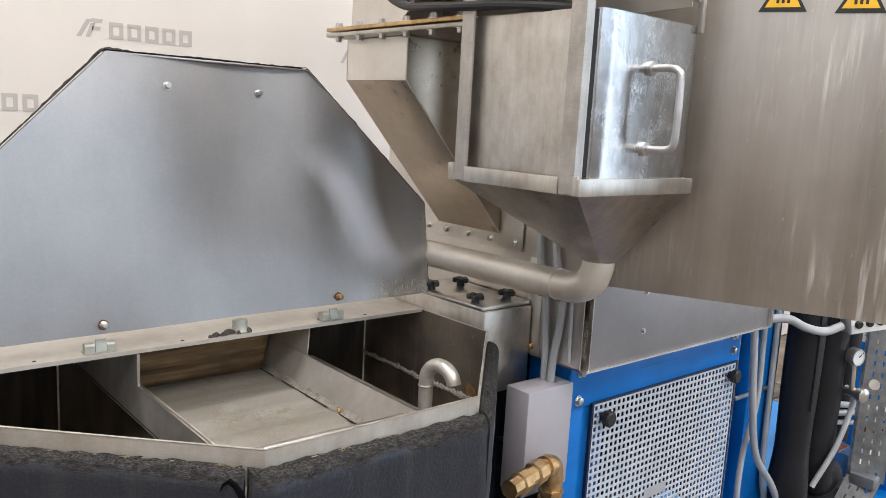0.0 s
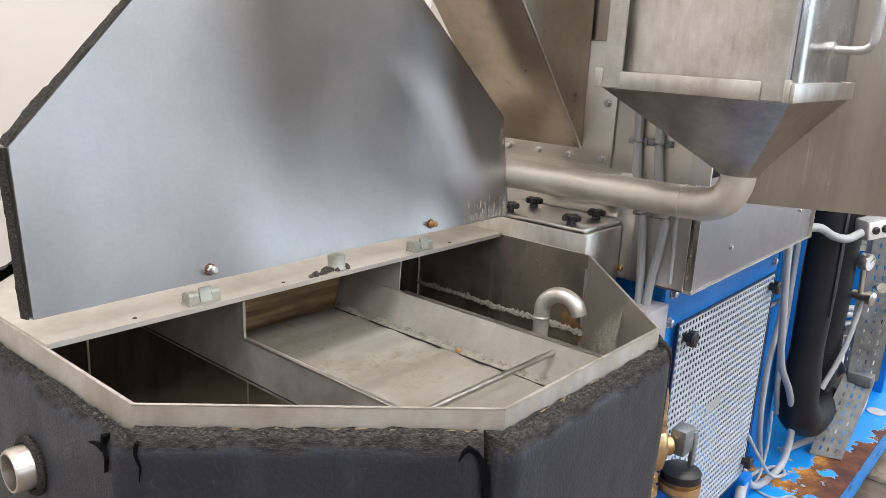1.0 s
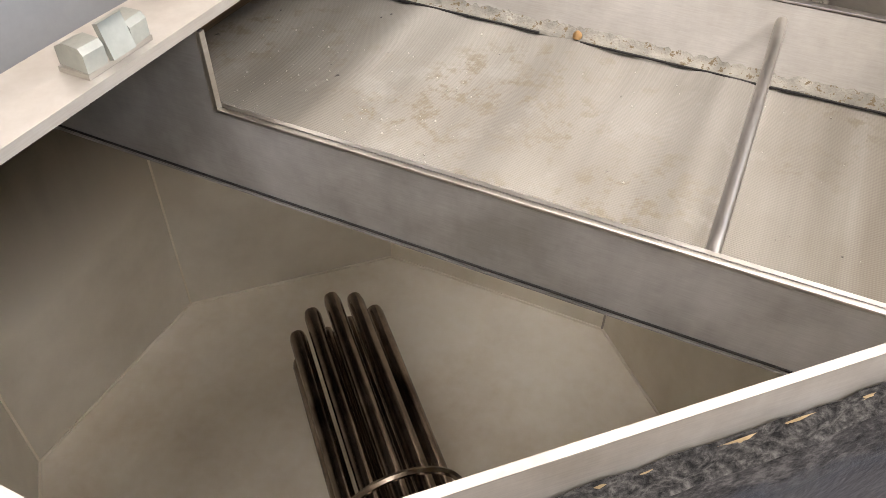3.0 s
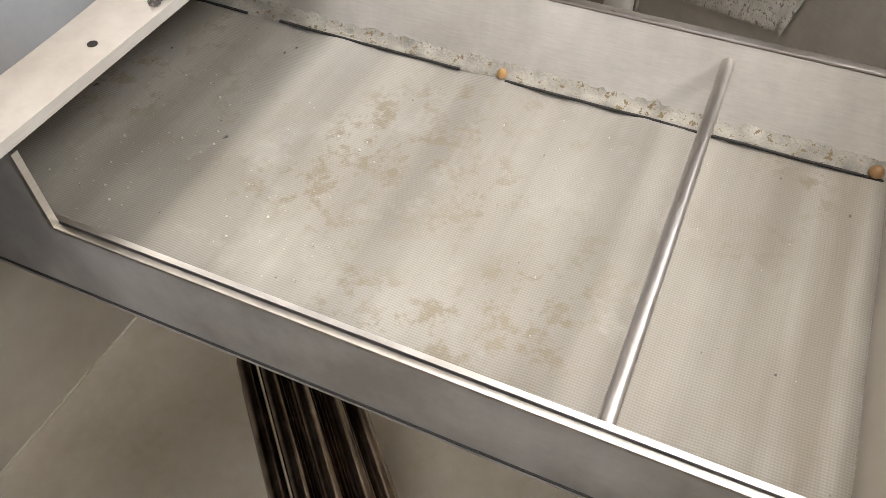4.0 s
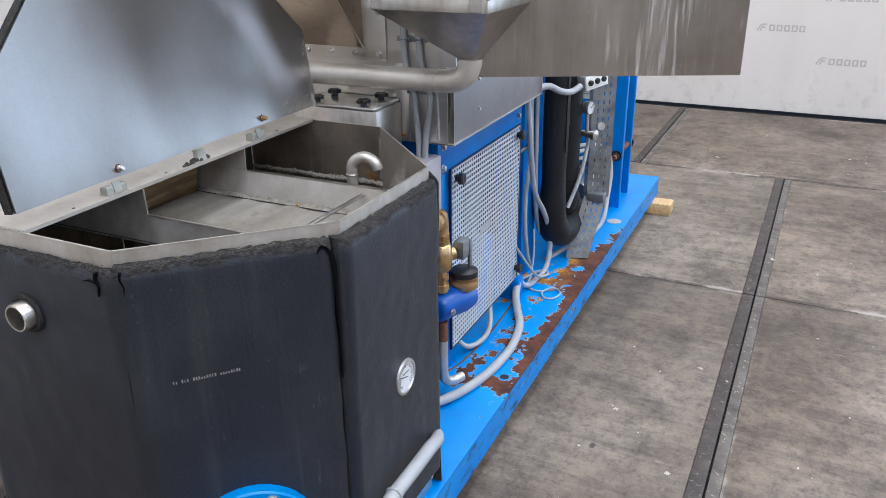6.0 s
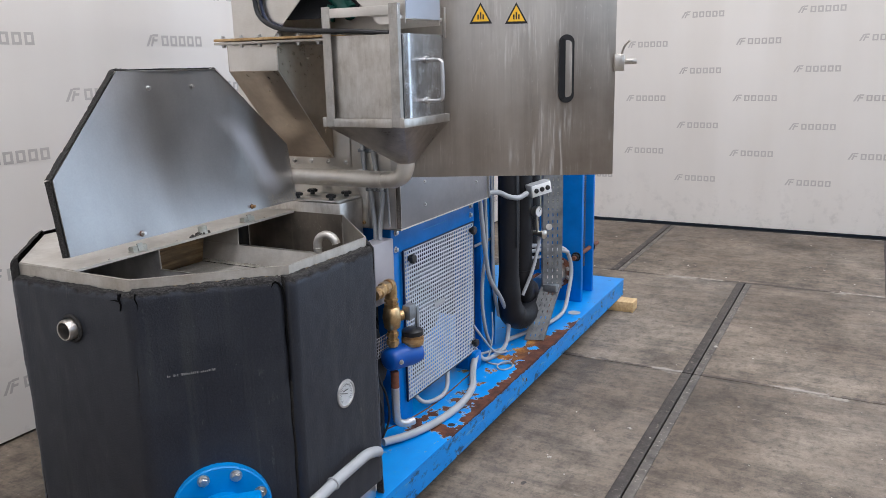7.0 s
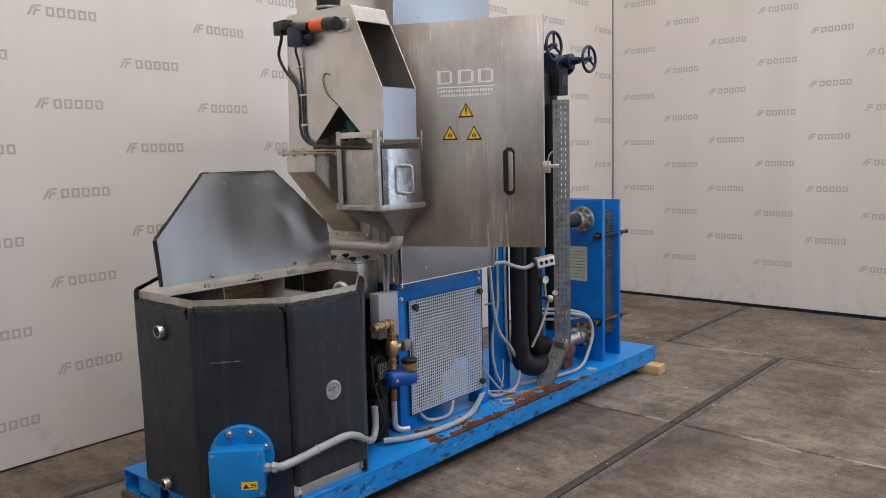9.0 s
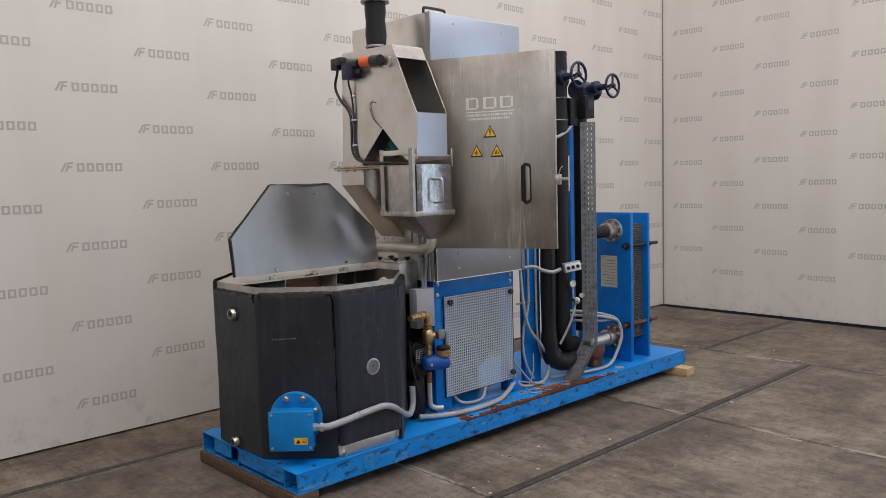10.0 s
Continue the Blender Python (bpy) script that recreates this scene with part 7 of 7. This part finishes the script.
part("valve_bonnet", add_lathe(bm_new(), (1.582, 1.358, 0.728), (0.8, -0.6, 0), [(0, 0.022), (0.045, 0.022), (0.05, 0.016)], 12), M_BRASS, ws)
part("valve_block", bx(1.625, 1.675, 1.30, 1.335, 0.705, 0.765, bevel=0.003), M_GALV, ws, "small grey block on the valve")
part("valve_tag", bx(1.68, 1.70, 1.30, 1.31, 0.66, 0.745, bevel=0.002), M_GALV, ws)
fitting((1.582, 1.358, 0.68), (1.580, 1.355, 0.605), 0.020, "nipple", lab="brown brass nipple")
part("lower_nipple", add_cyl(bm_new(), (1.576, 1.351, 0.50), (1.576, 1.351, 0.43), 0.017, 14), M_RUSTY, ws, "rusty nipple")
part("lower_pipe", add_tube(bm_new(), [(1.576, 1.351, 0.435), (1.576, 1.351, 0.33), (1.58, 1.348, 0.285), (1.61, 1.335, 0.262), (1.655, 1.318, 0.258)], 0.0165, 14, 5), M_SATINPIPE, ws, "grey bent pipe end", angle=60)
wm = thing("water_meter", (1.63, 1.34, 0.50), "blue water meter with a brass ring and black cap", "water meter")
part("body", add_tube(bm_new(), [(1.540, 1.362, 0.555), (1.60, 1.350, 0.555), (1.665, 1.330, 0.550), (1.712, 1.317, 0.550)], lambda t: 0.044 + 0.006 * math.sin(t * 3.1) - (0.012 if t > 0.97 or t < 0.03 else 0), 20, 5), M_METER, wm, "blue cast body", angle=60)
part("brass_ring", add_lathe(bm_new(), (1.672, 1.318, 0.590), (0, 0, 1), [(0, 0.043), (0.01, 0.046), (0.028, 0.046), (0.03, 0.043), (0.042, 0.043)], 28), M_BRASS, wm, "brass ring with a black label")
part("ring_label", add_lathe(bm_new(), (1.672, 1.318, 0.606), (0, 0, 1), [(0, 0.0465), (0.016, 0.0465)], 28, closed=False), M_RUSTSTAIN, wm, "brownish label strip")
part("cap", add_lathe(bm_new(), (1.672, 1.318, 0.632), (0, 0, 1), [(0, 0.045), (0.018, 0.045), (0.024, 0.036), (0.025, 0.0)], 28), M_BLACK, wm, "black cap")
part("screw", add_hex(bm_new(), (1.560, 1.308, 0.552), (-0.3, -1, 0), 0.008, 0.008), M_BOLT, wm)

# ---- hoses and conduits ----


def hose(pts, r, label, name="grey_conduit", group="grey conduits", mat=M_HOSE):
    return solo(name, add_tube(bm_new(), pts, r, 12, 7), mat, label, "conduit", group=group, angle=60)


gp = mbox @ Vector((0.165, 0.075, -0.032))
hose([gp, gp + HT * 0.03 + Vector((0, 0, 0.004)), (0.76, 1.148, 0.412), (0.86, 1.145, 0.424), (0.96, 1.138, 0.436), (1.04, 1.138, 0.438), (1.12, 1.155, 0.408), (1.22, 1.21, 0.348), (1.34, 1.30, 0.286), (1.42, 1.36, 0.268), (1.46, 1.385, 0.31), (1.465, 1.39, 0.42)], 0.0185, "thick pale grey hose from the heater box round the tank", "heater_hose")
part("hose_clip", add_ring(bm_new(), (0.86, 1.145, 0.424), (1, 0, 0.1), 0.0195, 0.004, 20, 6), M_HOSE, bpy.data.objects["heater_hose"])
hose([(1.50, 1.37, 0.22), (1.62, 1.315, 0.212), (1.78, 1.275, 0.208), (1.98, 1.262, 0.208), (2.16, 1.292, 0.208), (2.28, 1.345, 0.212), (2.37, 1.385, 0.225), (2.43, 1.40, 0.26)], 0.0165, "thick grey hose lying along the blue deck", "deck_hose")
hose([(1.86, 1.46, 0.30), (1.90, 1.41, 0.225), (2.0, 1.385, 0.207), (2.10, 1.395, 0.215), (2.16, 1.42, 0.28)], 0.010, "thin grey hose under the mesh guard")
hose([(2.56, 1.445, 1.10), (2.545, 1.42, 1.03), (2.55, 1.40, 0.80), (2.60, 1.395, 0.62), (2.72, 1.385, 0.48), (2.79, 1.375, 0.345), (2.745, 1.37, 0.225), (2.62, 1.375, 0.204), (2.49, 1.39, 0.225), (2.44, 1.43, 0.33)], 0.0115, "grey conduit looping down beside the blue column")
hose([(2.655, 1.445, 1.20), (2.650, 1.44, 0.98), (2.635, 1.43, 0.78), (2.575, 1.425, 0.62), (2.56, 1.42, 0.47), (2.60, 1.42, 0.33), (2.68, 1.43, 0.23)], 0.0095, "grey conduit crossing down the blue column")
hose([(2.74, 1.445, 1.25), (2.735, 1.44, 0.85), (2.74, 1.435, 0.52), (2.79, 1.43, 0.36)], 0.0095, "grey conduit down the blue column")
hose([(2.535, 1.40, 1.065), (2.62, 1.36, 1.068), (2.70, 1.335, 1.035), (2.78, 1.31, 1.018), (2.835, 1.285, 1.035)], 0.0135, "grey conduit running to the switch box")
hose([(2.43, 1.41, 0.42), (2.50, 1.39, 0.33), (2.58, 1.36, 0.235), (2.68, 1.345, 0.205), (2.72, 1.375, 0.203), (2.66, 1.41, 0.205), (2.48, 1.405, 0.25)], 0.006, "thin grey lead coiled on the deck")
hose([(2.83, 1.40, 0.212), (2.96, 1.37, 0.207), (3.18, 1.30, 0.21), (3.42, 1.285, 0.215), (3.56, 1.30, 0.30), (3.64, 1.31, 0.43), (3.60, 1.33, 0.55), (3.46, 1.36, 0.61), (3.22, 1.40, 0.66), (3.05, 1.45, 0.68)], 0.012, "grey conduit looping in front of the heat exchanger")
hose([(3.10, 1.42, 0.645), (3.30, 1.38, 0.62), (3.48, 1.345, 0.585), (3.60, 1.32, 0.545)], 0.0115, "grey conduit behind the cable tray")
hose([(3.10, 1.44, 0.605), (3.30, 1.40, 0.575), (3.48, 1.37, 0.555), (3.58, 1.35, 0.555)], 0.010, "grey conduit behind the cable tray")
hose([(3.00, 1.28, 0.775), (2.985, 1.28, 0.72), (2.93, 1.29, 0.60), (2.86, 1.32, 0.47)], 0.009, "thin white hose below the small valve", "thin_hose")
for z in (0.80,):
    solo("conduit_clip", bx(2.53, 2.76, 1.445, 1.455, z - 0.006, z + 0.006, bevel=0.002), M_GALV, "metal clip rail holding the conduits", "clip", group="conduit clips")

for pts, r in (([(1.47, 1.41, 0.70), (1.475, 1.40, 0.55), (1.50, 1.385, 0.42), (1.52, 1.38, 0.32), (1.49, 1.40, 0.24)], 0.006), ([(1.50, 1.40, 0.64), (1.515, 1.39, 0.50), (1.545, 1.375, 0.40), (1.55, 1.37, 0.30), (1.51, 1.39, 0.21)], 0.005)):
    solo("black_cable", add_tube(bm_new(), pts, r, 10, 6), M_BLACK, "loose black cable hanging by the small pump", "cable", group="cables by the pump")

# ---- black insulated pipes ----
ip = thing("insulated_pipe", (2.80, 1.37, DECK), "black foam-wrapped pipe with an elbow at the deck", "pipe", group="insulated pipes")
part("wrap", add_tube(bm_new(), [(2.80, 1.375, 1.9), (2.80, 1.375, 1.2), (2.80, 1.375, 0.65), (2.805, 1.375, 0.46), (2.84, 1.37, 0.365), (2.93, 1.365, 0.325), (3.08, 1.365, 0.325), (3.20, 1.37, 0.34)], lambda t: 0.056 + 0.014 * max(0, min(1, (t - 0.3) * 4)) + 0.002 * math.sin(t * 37), 28, 8), M_WRAP, ip, angle=60)
part("wrap_seam", add_tube(bm_new(), [(2.775, 1.322, 1.9), (2.775, 1.322, 1.2), (2.775, 1.32, 0.75)], 0.0025, 6, smooth=False), M_DARK, ip)
ip2 = thing("insulated_pipe", (2.945, 1.36, DECK), "black foam-wrapped riser pipe with a mitred top", "pipe", group="insulated pipes")
part("wrap", add_tube(bm_new(), [(2.945, 1.365, 0.55), (2.945, 1.365, 1.2), (2.945, 1.365, 2.50), (2.945, 1.365, 2.56)], lambda t: (0.062 if t < 0.99 else 0.045) + 0.0015 * math.sin(t * 60), 28, 8), M_WRAP, ip2, angle=60)
part("lower_elbow", add_tube(bm_new(), [(2.945, 1.365, 0.60), (2.96, 1.37, 0.50), (3.03, 1.39, 0.43), (3.16, 1.41, 0.41)], 0.066, 24, 5), M_WRAP, ip2, angle=60)
for z in (2.28, 2.12):
    part("pipe_clamp", add_ring(bm_new(), (2.945, 1.365, z), (0, 0, 1), 0.064, 0.005, 28, 6), M_GALV, ip2)
ip3 = thing("insulated_pipe", (3.31, 1.46, DECK), "black foam-wrapped pipe rising behind the cable tray", "pipe", group="insulated pipes")
part("wrap", add_tube(bm_new(), [(3.31, 1.46, 0.50), (3.31, 1.46, 1.2), (3.31, 1.46, 2.20)], lambda t: 0.060 + 0.0015 * math.sin(t * 50), 24, 8), M_WRAP, ip3, angle=60)
solo("blue_riser", bx(3.165, 3.215, 1.44, 1.50, DECK, 2.1, bevel=0.005), M_BLUE, "slim blue upright behind the cable tray", "post")
# added pale strip for the lit backdrop wall showing between guard and column
part("gap_fill_strip", bx(2.50, 2.585, 2.05, 2.06, 0.45, 1.10), M_WHITE, frame_, "added pale strip standing in for the bright wall behind the gap")

solo("thin_cable", add_tube(bm_new(), [(2.66, 1.412, 0.42), (2.65, 1.405, 0.30), (2.60, 1.40, 0.215), (2.54, 1.395, 0.196), (2.515, 1.334, 0.195), (2.56, 1.278, 0.195), (2.535, 1.240, 0.195), (2.475, 1.252, 0.195), (2.465, 1.288, 0.195), (2.505, 1.312, 0.199), (2.552, 1.290, 0.202), (2.56, 1.265, 0.200), (2.545, 1.250, 0.200)], 0.0042, 8, 5), M_HOSE, "thin pale cable coiled loosely on the rusty deck", "cable")

# ---- perforated cable tray ----
ct = thing("cable_tray", (3.16, 1.28, DECK), "perforated galvanised cable tray with a slanted foot", "cable tray")
KX, KY = 3.137, 1.252
KU = Vector((0.55, -0.835, 0)).normalized()


def tray_piece(bm, p0, p1, up, w, d, slots):
    """A U-shaped run from p0 to p1 of the width w; rows of slots are left open in its web."""
    p0, p1 = Vector(p0), Vector(p1)
    t = (p1 - p0).normalized()
    u = Vector(up)
    n = t.cross(u).normalized()
    L = (p1 - p0).length

    def slat(a0, a1, b0, b1, c0, c1):
        vs = [p0 + t * a + u * b + n * c for c in (c0, c1) for b in (b0, b1) for a in (a0, a1)]
        vv = [bm.verts.new(v) for v in vs]
        for f in ((0, 2, 3, 1), (4, 5, 7, 6), (0, 1, 5, 4), (2, 6, 7, 3), (0, 4, 6, 2), (1, 3, 7, 5)):
            bm.faces.new([vv[i] for i in f])
    th = 0.0018
    rows = [-w / 2, -w * 0.27, -w * 0.22, -w * 0.025, w * 0.025, w * 0.22, w * 0.27, w / 2]
    for k in range(0, 8, 2):
        slat(0, L, rows[k], rows[k + 1], 0, th)
    step = L / slots
    for k in range(slots + 1):
        a = min(k * step, L - 0.012)
        for q in range(1, 7, 2):
            slat(a, a + step * 0.55 if k < slots else a + 0.012, rows[q], rows[q + 1], 0, th)
    for sgn in (-1, 1):
        b0, b1 = (sgn * w / 2, sgn * (w / 2 - th))
        slat(0, L, min(b0, b1), max(b0, b1), th, d * 0.42)
        slat(0, L, min(b0, b1), max(b0, b1), d * 0.58, d)
        for k in range(slots + 1):
            a = min(k * step, L - 0.012)
            slat(a, a + step * 0.55 if k < slots else a + 0.012, min(b0, b1), max(b0, b1), d * 0.42, d * 0.58)


t1 = bm_new()
tray_piece(t1, (KX, KY, 0.44), (KX, KY, 2.105), KU, 0.11, 0.05, 42)
part("upright_run", t1, M_GALV, ct)
t2 = bm_new()
tray_piece(t2, (2.935, 1.284, 0.195), (KX - 0.01, KY + 0.008, 0.455), (0.30, -0.954, 0), 0.105, 0.045, 9)
part("slanted_foot", t2, M_TRAYFOOT, ct, "slanted tray foot")
part("joint_plate", bx(3.10, 3.15, 1.215, 1.295, 0.43, 0.47, bevel=0.003), M_GALV, ct)
sw = thing("switch_box", (2.90, 1.27, 1.01), "pale grey switch box with three push buttons on the tray", "switch box")
ms = Matrix.Translation((2.935, 1.262, 1.045)) @ pose(0, 0, 0, 0, -10, -35)
part("body", add_box(bm_new(), -0.062, 0.066, -0.026, 0.030, -0.034, 0.034, bevel=0.005, m=ms), M_HOSE, sw)
part("cover_plate", add_box(bm_new(), -0.058, 0.062, -0.030, -0.0262, -0.030, 0.030, bevel=0.002, m=ms), M_WHITE, sw)
for k, mt in ((-0.034, M_BLACK), (0.002, M_BLACK), (0.038, M_INK)):
    part("button", add_lathe(bm_new(), ms @ Vector((k, -0.030, 0.0)), ms.to_3x3() @ Vector((0, -1, 0)), [(0, 0.013), (0.006, 0.013), (0.010, 0.009)], 14), mt, sw)
part("arm", add_cyl(bm_new(), (2.95, 1.29, 1.05), (3.20, 1.29, 1.05), 0.006, 10), M_GALV, sw)
pg = thing("pressure_gauge", (2.956, 1.275, 0.87), "small round pressure gauge above a chrome needle valve", "gauge")
ga = Vector((-0.30, -0.95, 0)).normalized()
gpz = Vector((2.956, 1.275, 0.917))
part("case", add_lathe(bm_new(), gpz, ga, [(-0.018, 0.029), (0.008, 0.029), (0.012, 0.027), (0.012, 0.024), (0.009, 0.024)], 26), M_STEEL, pg)
part("dial", add_lathe(bm_new(), gpz, ga, [(0.0085, 0.024), (0.0095, 0.024)], 26), M_DIAL, pg)
part("pointer", add_tube(bm_new(), [gpz + ga * 0.011, gpz + ga * 0.011 + Vector((0.008, -0.009, 0.018))], 0.0012, 5, smooth=False), M_INK, pg)
part("stem", add_cyl(bm_new(), (2.965, 1.283, 0.89), (2.98, 1.283, 0.80), 0.009, 12), M_PIPE, pg)
part("valve", add_lathe(bm_new(), (2.985, 1.278, 0.79), ga, [(-0.03, 0.016), (0.02, 0.016), (0.022, 0.024), (0.040, 0.024), (0.044, 0.018)], 12), M_PIPE, pg, "chrome valve")
part("valve", add_lathe(bm_new(), (3.06, 1.25, 0.815), (-0.9, -0.4, 0.2), [(0, 0.012), (0.05, 0.012), (0.052, 0.017), (0.07, 0.017)], 12), M_PIPE, pg)

# ---- valves with handwheels ----


def handwheel(c, R, mat):
    """A spoked wheel facing the aisle."""
    bm = add_ring(bm_new(), c, (0, 1, 0), R, R * 0.12, 36, 10)
    add_lathe(bm, Vector(c) + Vector((0, 0.02, 0)), (0, -1, 0), [(0, R * 0.22), (0.035, R * 0.22), (0.04, R * 0.14)], 16)
    for k in range(3):
        a = radians(90 + 120 * k)
        p = Vector((math.cos(a), 0, math.sin(a)))
        add_tube(bm, [Vector(c) + p * R * 0.15, Vector(c) + p * R * 0.96], R * 0.10, 8, smooth=False)
    return bm


for c, R, dx in (((2.915, 1.16, 2.425), 0.086, 0), ((3.233, 1.094, 2.360), 0.082, 0)):
    hv = thing("globe_valve", (c[0], 1.40, 2.28), "dark blue cast valve with a spoked handwheel", "valve", group="handwheel valves")
    part("handwheel", handwheel(c, R, M_BLUE_DARK), M_BLUE_DARK, hv, "spoked dark handwheel", angle=60)
    part("stem", add_cyl(bm_new(), (c[0], c[1], c[2]), (c[0], c[1] + 0.10, c[2]), 0.012, 12), M_BLACK, hv)
    part("bonnet", add_lathe(bm_new(), (c[0], c[1] + 0.07, c[2]), (0, 1, 0), [(0, 0.022), (0.05, 0.028), (0.06, 0.05), (0.09, 0.05), (0.10, 0.036), (0.20, 0.042)], 20), M_BLUE_DARK, hv)
    part("body", add_lathe(bm_new(), (c[0] - 0.13, c[1] + 0.24, c[2] - 0.01), (1, 0, 0), [(0, 0.07), (0.02, 0.07), (0.022, 0.05), (0.10, 0.065), (0.14, 0.065), (0.218, 0.05), (0.22, 0.07), (0.24, 0.07)], 24), M_BLUE_DARK, hv)
vb = thing("control_head", (3.12, 1.33, 2.10), "dark grey valve control head above the cable tray", "control head")
part("case", bx(3.10, 3.21, 1.24, 1.36, 2.135, 2.30, bevel=0.006), M_DARK, vb)
part("window", bx(3.125, 3.185, 1.236, 1.241, 2.20, 2.27, bevel=0.002), M_BLUE_DARK, vb)
part("neck", add_cyl(bm_new(), (3.15, 1.30, 2.30), (3.15, 1.30, 2.36), 0.03, 16), M_DARK, vb)
part("side_case", bx(3.0, 3.09, 1.30, 1.42, 2.08, 2.28, bevel=0.006), M_DARK, vb)
hose([(2.78, 1.35, 1.98), (2.88, 1.32, 2.0), (3.0, 1.31, 2.06), (3.05, 1.33, 2.12)], 0.011, "short grey conduit to the control head")
solo("level_glass", add_cyl(bm_new(), (3.00, 1.33, 1.60), (3.00, 1.33, 1.86), 0.009, 12), M_WHITE, "slim pale sight tube beside the riser", "tube")

# ---- plate heat exchanger ----
hx = thing("heat_exchanger", (3.87, 1.5, DECK), "blue plate heat exchanger with a ribbed plate pack", "heat exchanger")
part("front_plate", bx(3.72, 3.758, 1.272, 1.80, DECK, 1.402, bevel=0.003), M_BLUE, hx, "thick blue end plate")
part("rear_plate", bx(3.992, 4.022, 1.285, 1.80, DECK, 1.392, bevel=0.003), M_BLUE, hx)
for k in range(26):
    x = 3.764 + k * 0.0087
    part("plate", bx(x, x + 0.0055, 1.345 + 0.006 * (k % 2), 1.76, 0.36, 1.305, bevel=0.0), M_RUSTY if k in (7, 16) else M_PLATES, hx)
rib = bm_new()
for k in range(58):
    z = 0.37 + k * 0.016
    add_tube(rib, [(3.762, 1.338, z), (3.99, 1.338, z)], 0.0052, 6, smooth=False)
tagged(part("plate_ribs", rib, M_PLATES, hx, "grey corrugated plate edges"), kind="stuff")
for z in (1.135, 0.49):
    part("tie_bolt", add_cyl(bm_new(), (3.66, 1.305, z), (4.16, 1.305, z), 0.014, 14), M_RUSTY if z < 1 else M_BLACK, hx, "long threaded tie bolt")
    part("nut", add_hex(bm_new(), (3.72, 1.305, z), (-1, 0, 0), 0.022, 0.03), M_BLACK, hx)
    part("nut", add_hex(bm_new(), (4.022, 1.305, z), (1, 0, 0), 0.022, 0.03), M_BLACK, hx)
part("name_plate", bx(3.7165, 3.7198, 1.40, 1.56, 0.79, 1.05), M_LABEL, hx, "pale name plate with unreadable print")
npb = bm_new()
for k in range(9):
    add_box(npb, 3.7155, 3.7163, 1.42, 1.54 - 0.02 * (k % 3), 0.815 + k * 0.024, 0.821 + k * 0.024)
part("plate_print", npb, M_STAMP, hx)
for zc, xq in ((1.263, 3.60), (0.40, 3.50)):
    yq = 1.40
    fl = part("port_flange", add_lathe(bm_new(), (3.66, yq, zc), (-1, 0, 0), [(0, 0.095), (0.02, 0.095), (0.024, 0.09)], 32), M_GALV if zc > 1 else M_RUSTY, hx, "round bolted port flange")
    part("port_pipe", add_lathe(bm_new(), (3.64, yq, zc), (-1, 0, 0), [(0, 0.048), (0.05, 0.048), (0.055, 0.062), (0.075, 0.062), (0.08, 0.05), (0.34, 0.05)], 24), M_DARK if zc > 1 else M_STEEL, hx)
    part("port_hub", add_lathe(bm_new(), (3.636, yq, zc), (-1, 0, 0), [(0, 0.066), (0.02, 0.060), (0.035, 0.064), (0.09, 0.064), (0.095, 0.055)], 20), M_PIPE, hx, "bright steel coupling")
    part("port_neck", add_lathe(bm_new(), (3.72, yq, zc), (-1, 0, 0), [(0, 0.05), (0.065, 0.05)], 24), M_GALV, hx)
    for k in range(8):
        a = radians(22.5 + 45 * k)
        part("bolt", add_hex(bm_new(), (3.636, yq + 0.075 * math.cos(a), zc + 0.075 * math.sin(a)), (-1, 0, 0), 0.010, 0.013), M_BOLT, fl)
rp = thing("rusty_pump", (3.42, 1.42, DECK), "rust-brown pump casing on the deck by the exchanger", "pump")
part("casing", add_lathe(bm_new(), (3.42, 1.36, 0.33), (0, 1, 0), [(0, 0.06), (0.03, 0.10), (0.10, 0.11), (0.15, 0.07)], 24), M_RUSTY, rp, angle=60)
part("foot", bx(3.36, 3.48, 1.38, 1.50, DECK, 0.27, bevel=0.008), M_RUSTY, rp)
part("drain_ring", add_lathe(bm_new(), (3.5, 1.24, DECK + 0.001), (0, 0, 1), [(0, 0.038), (0.002, 0.038), (0.002, 0.026)], 24), M_HOSE, skid)
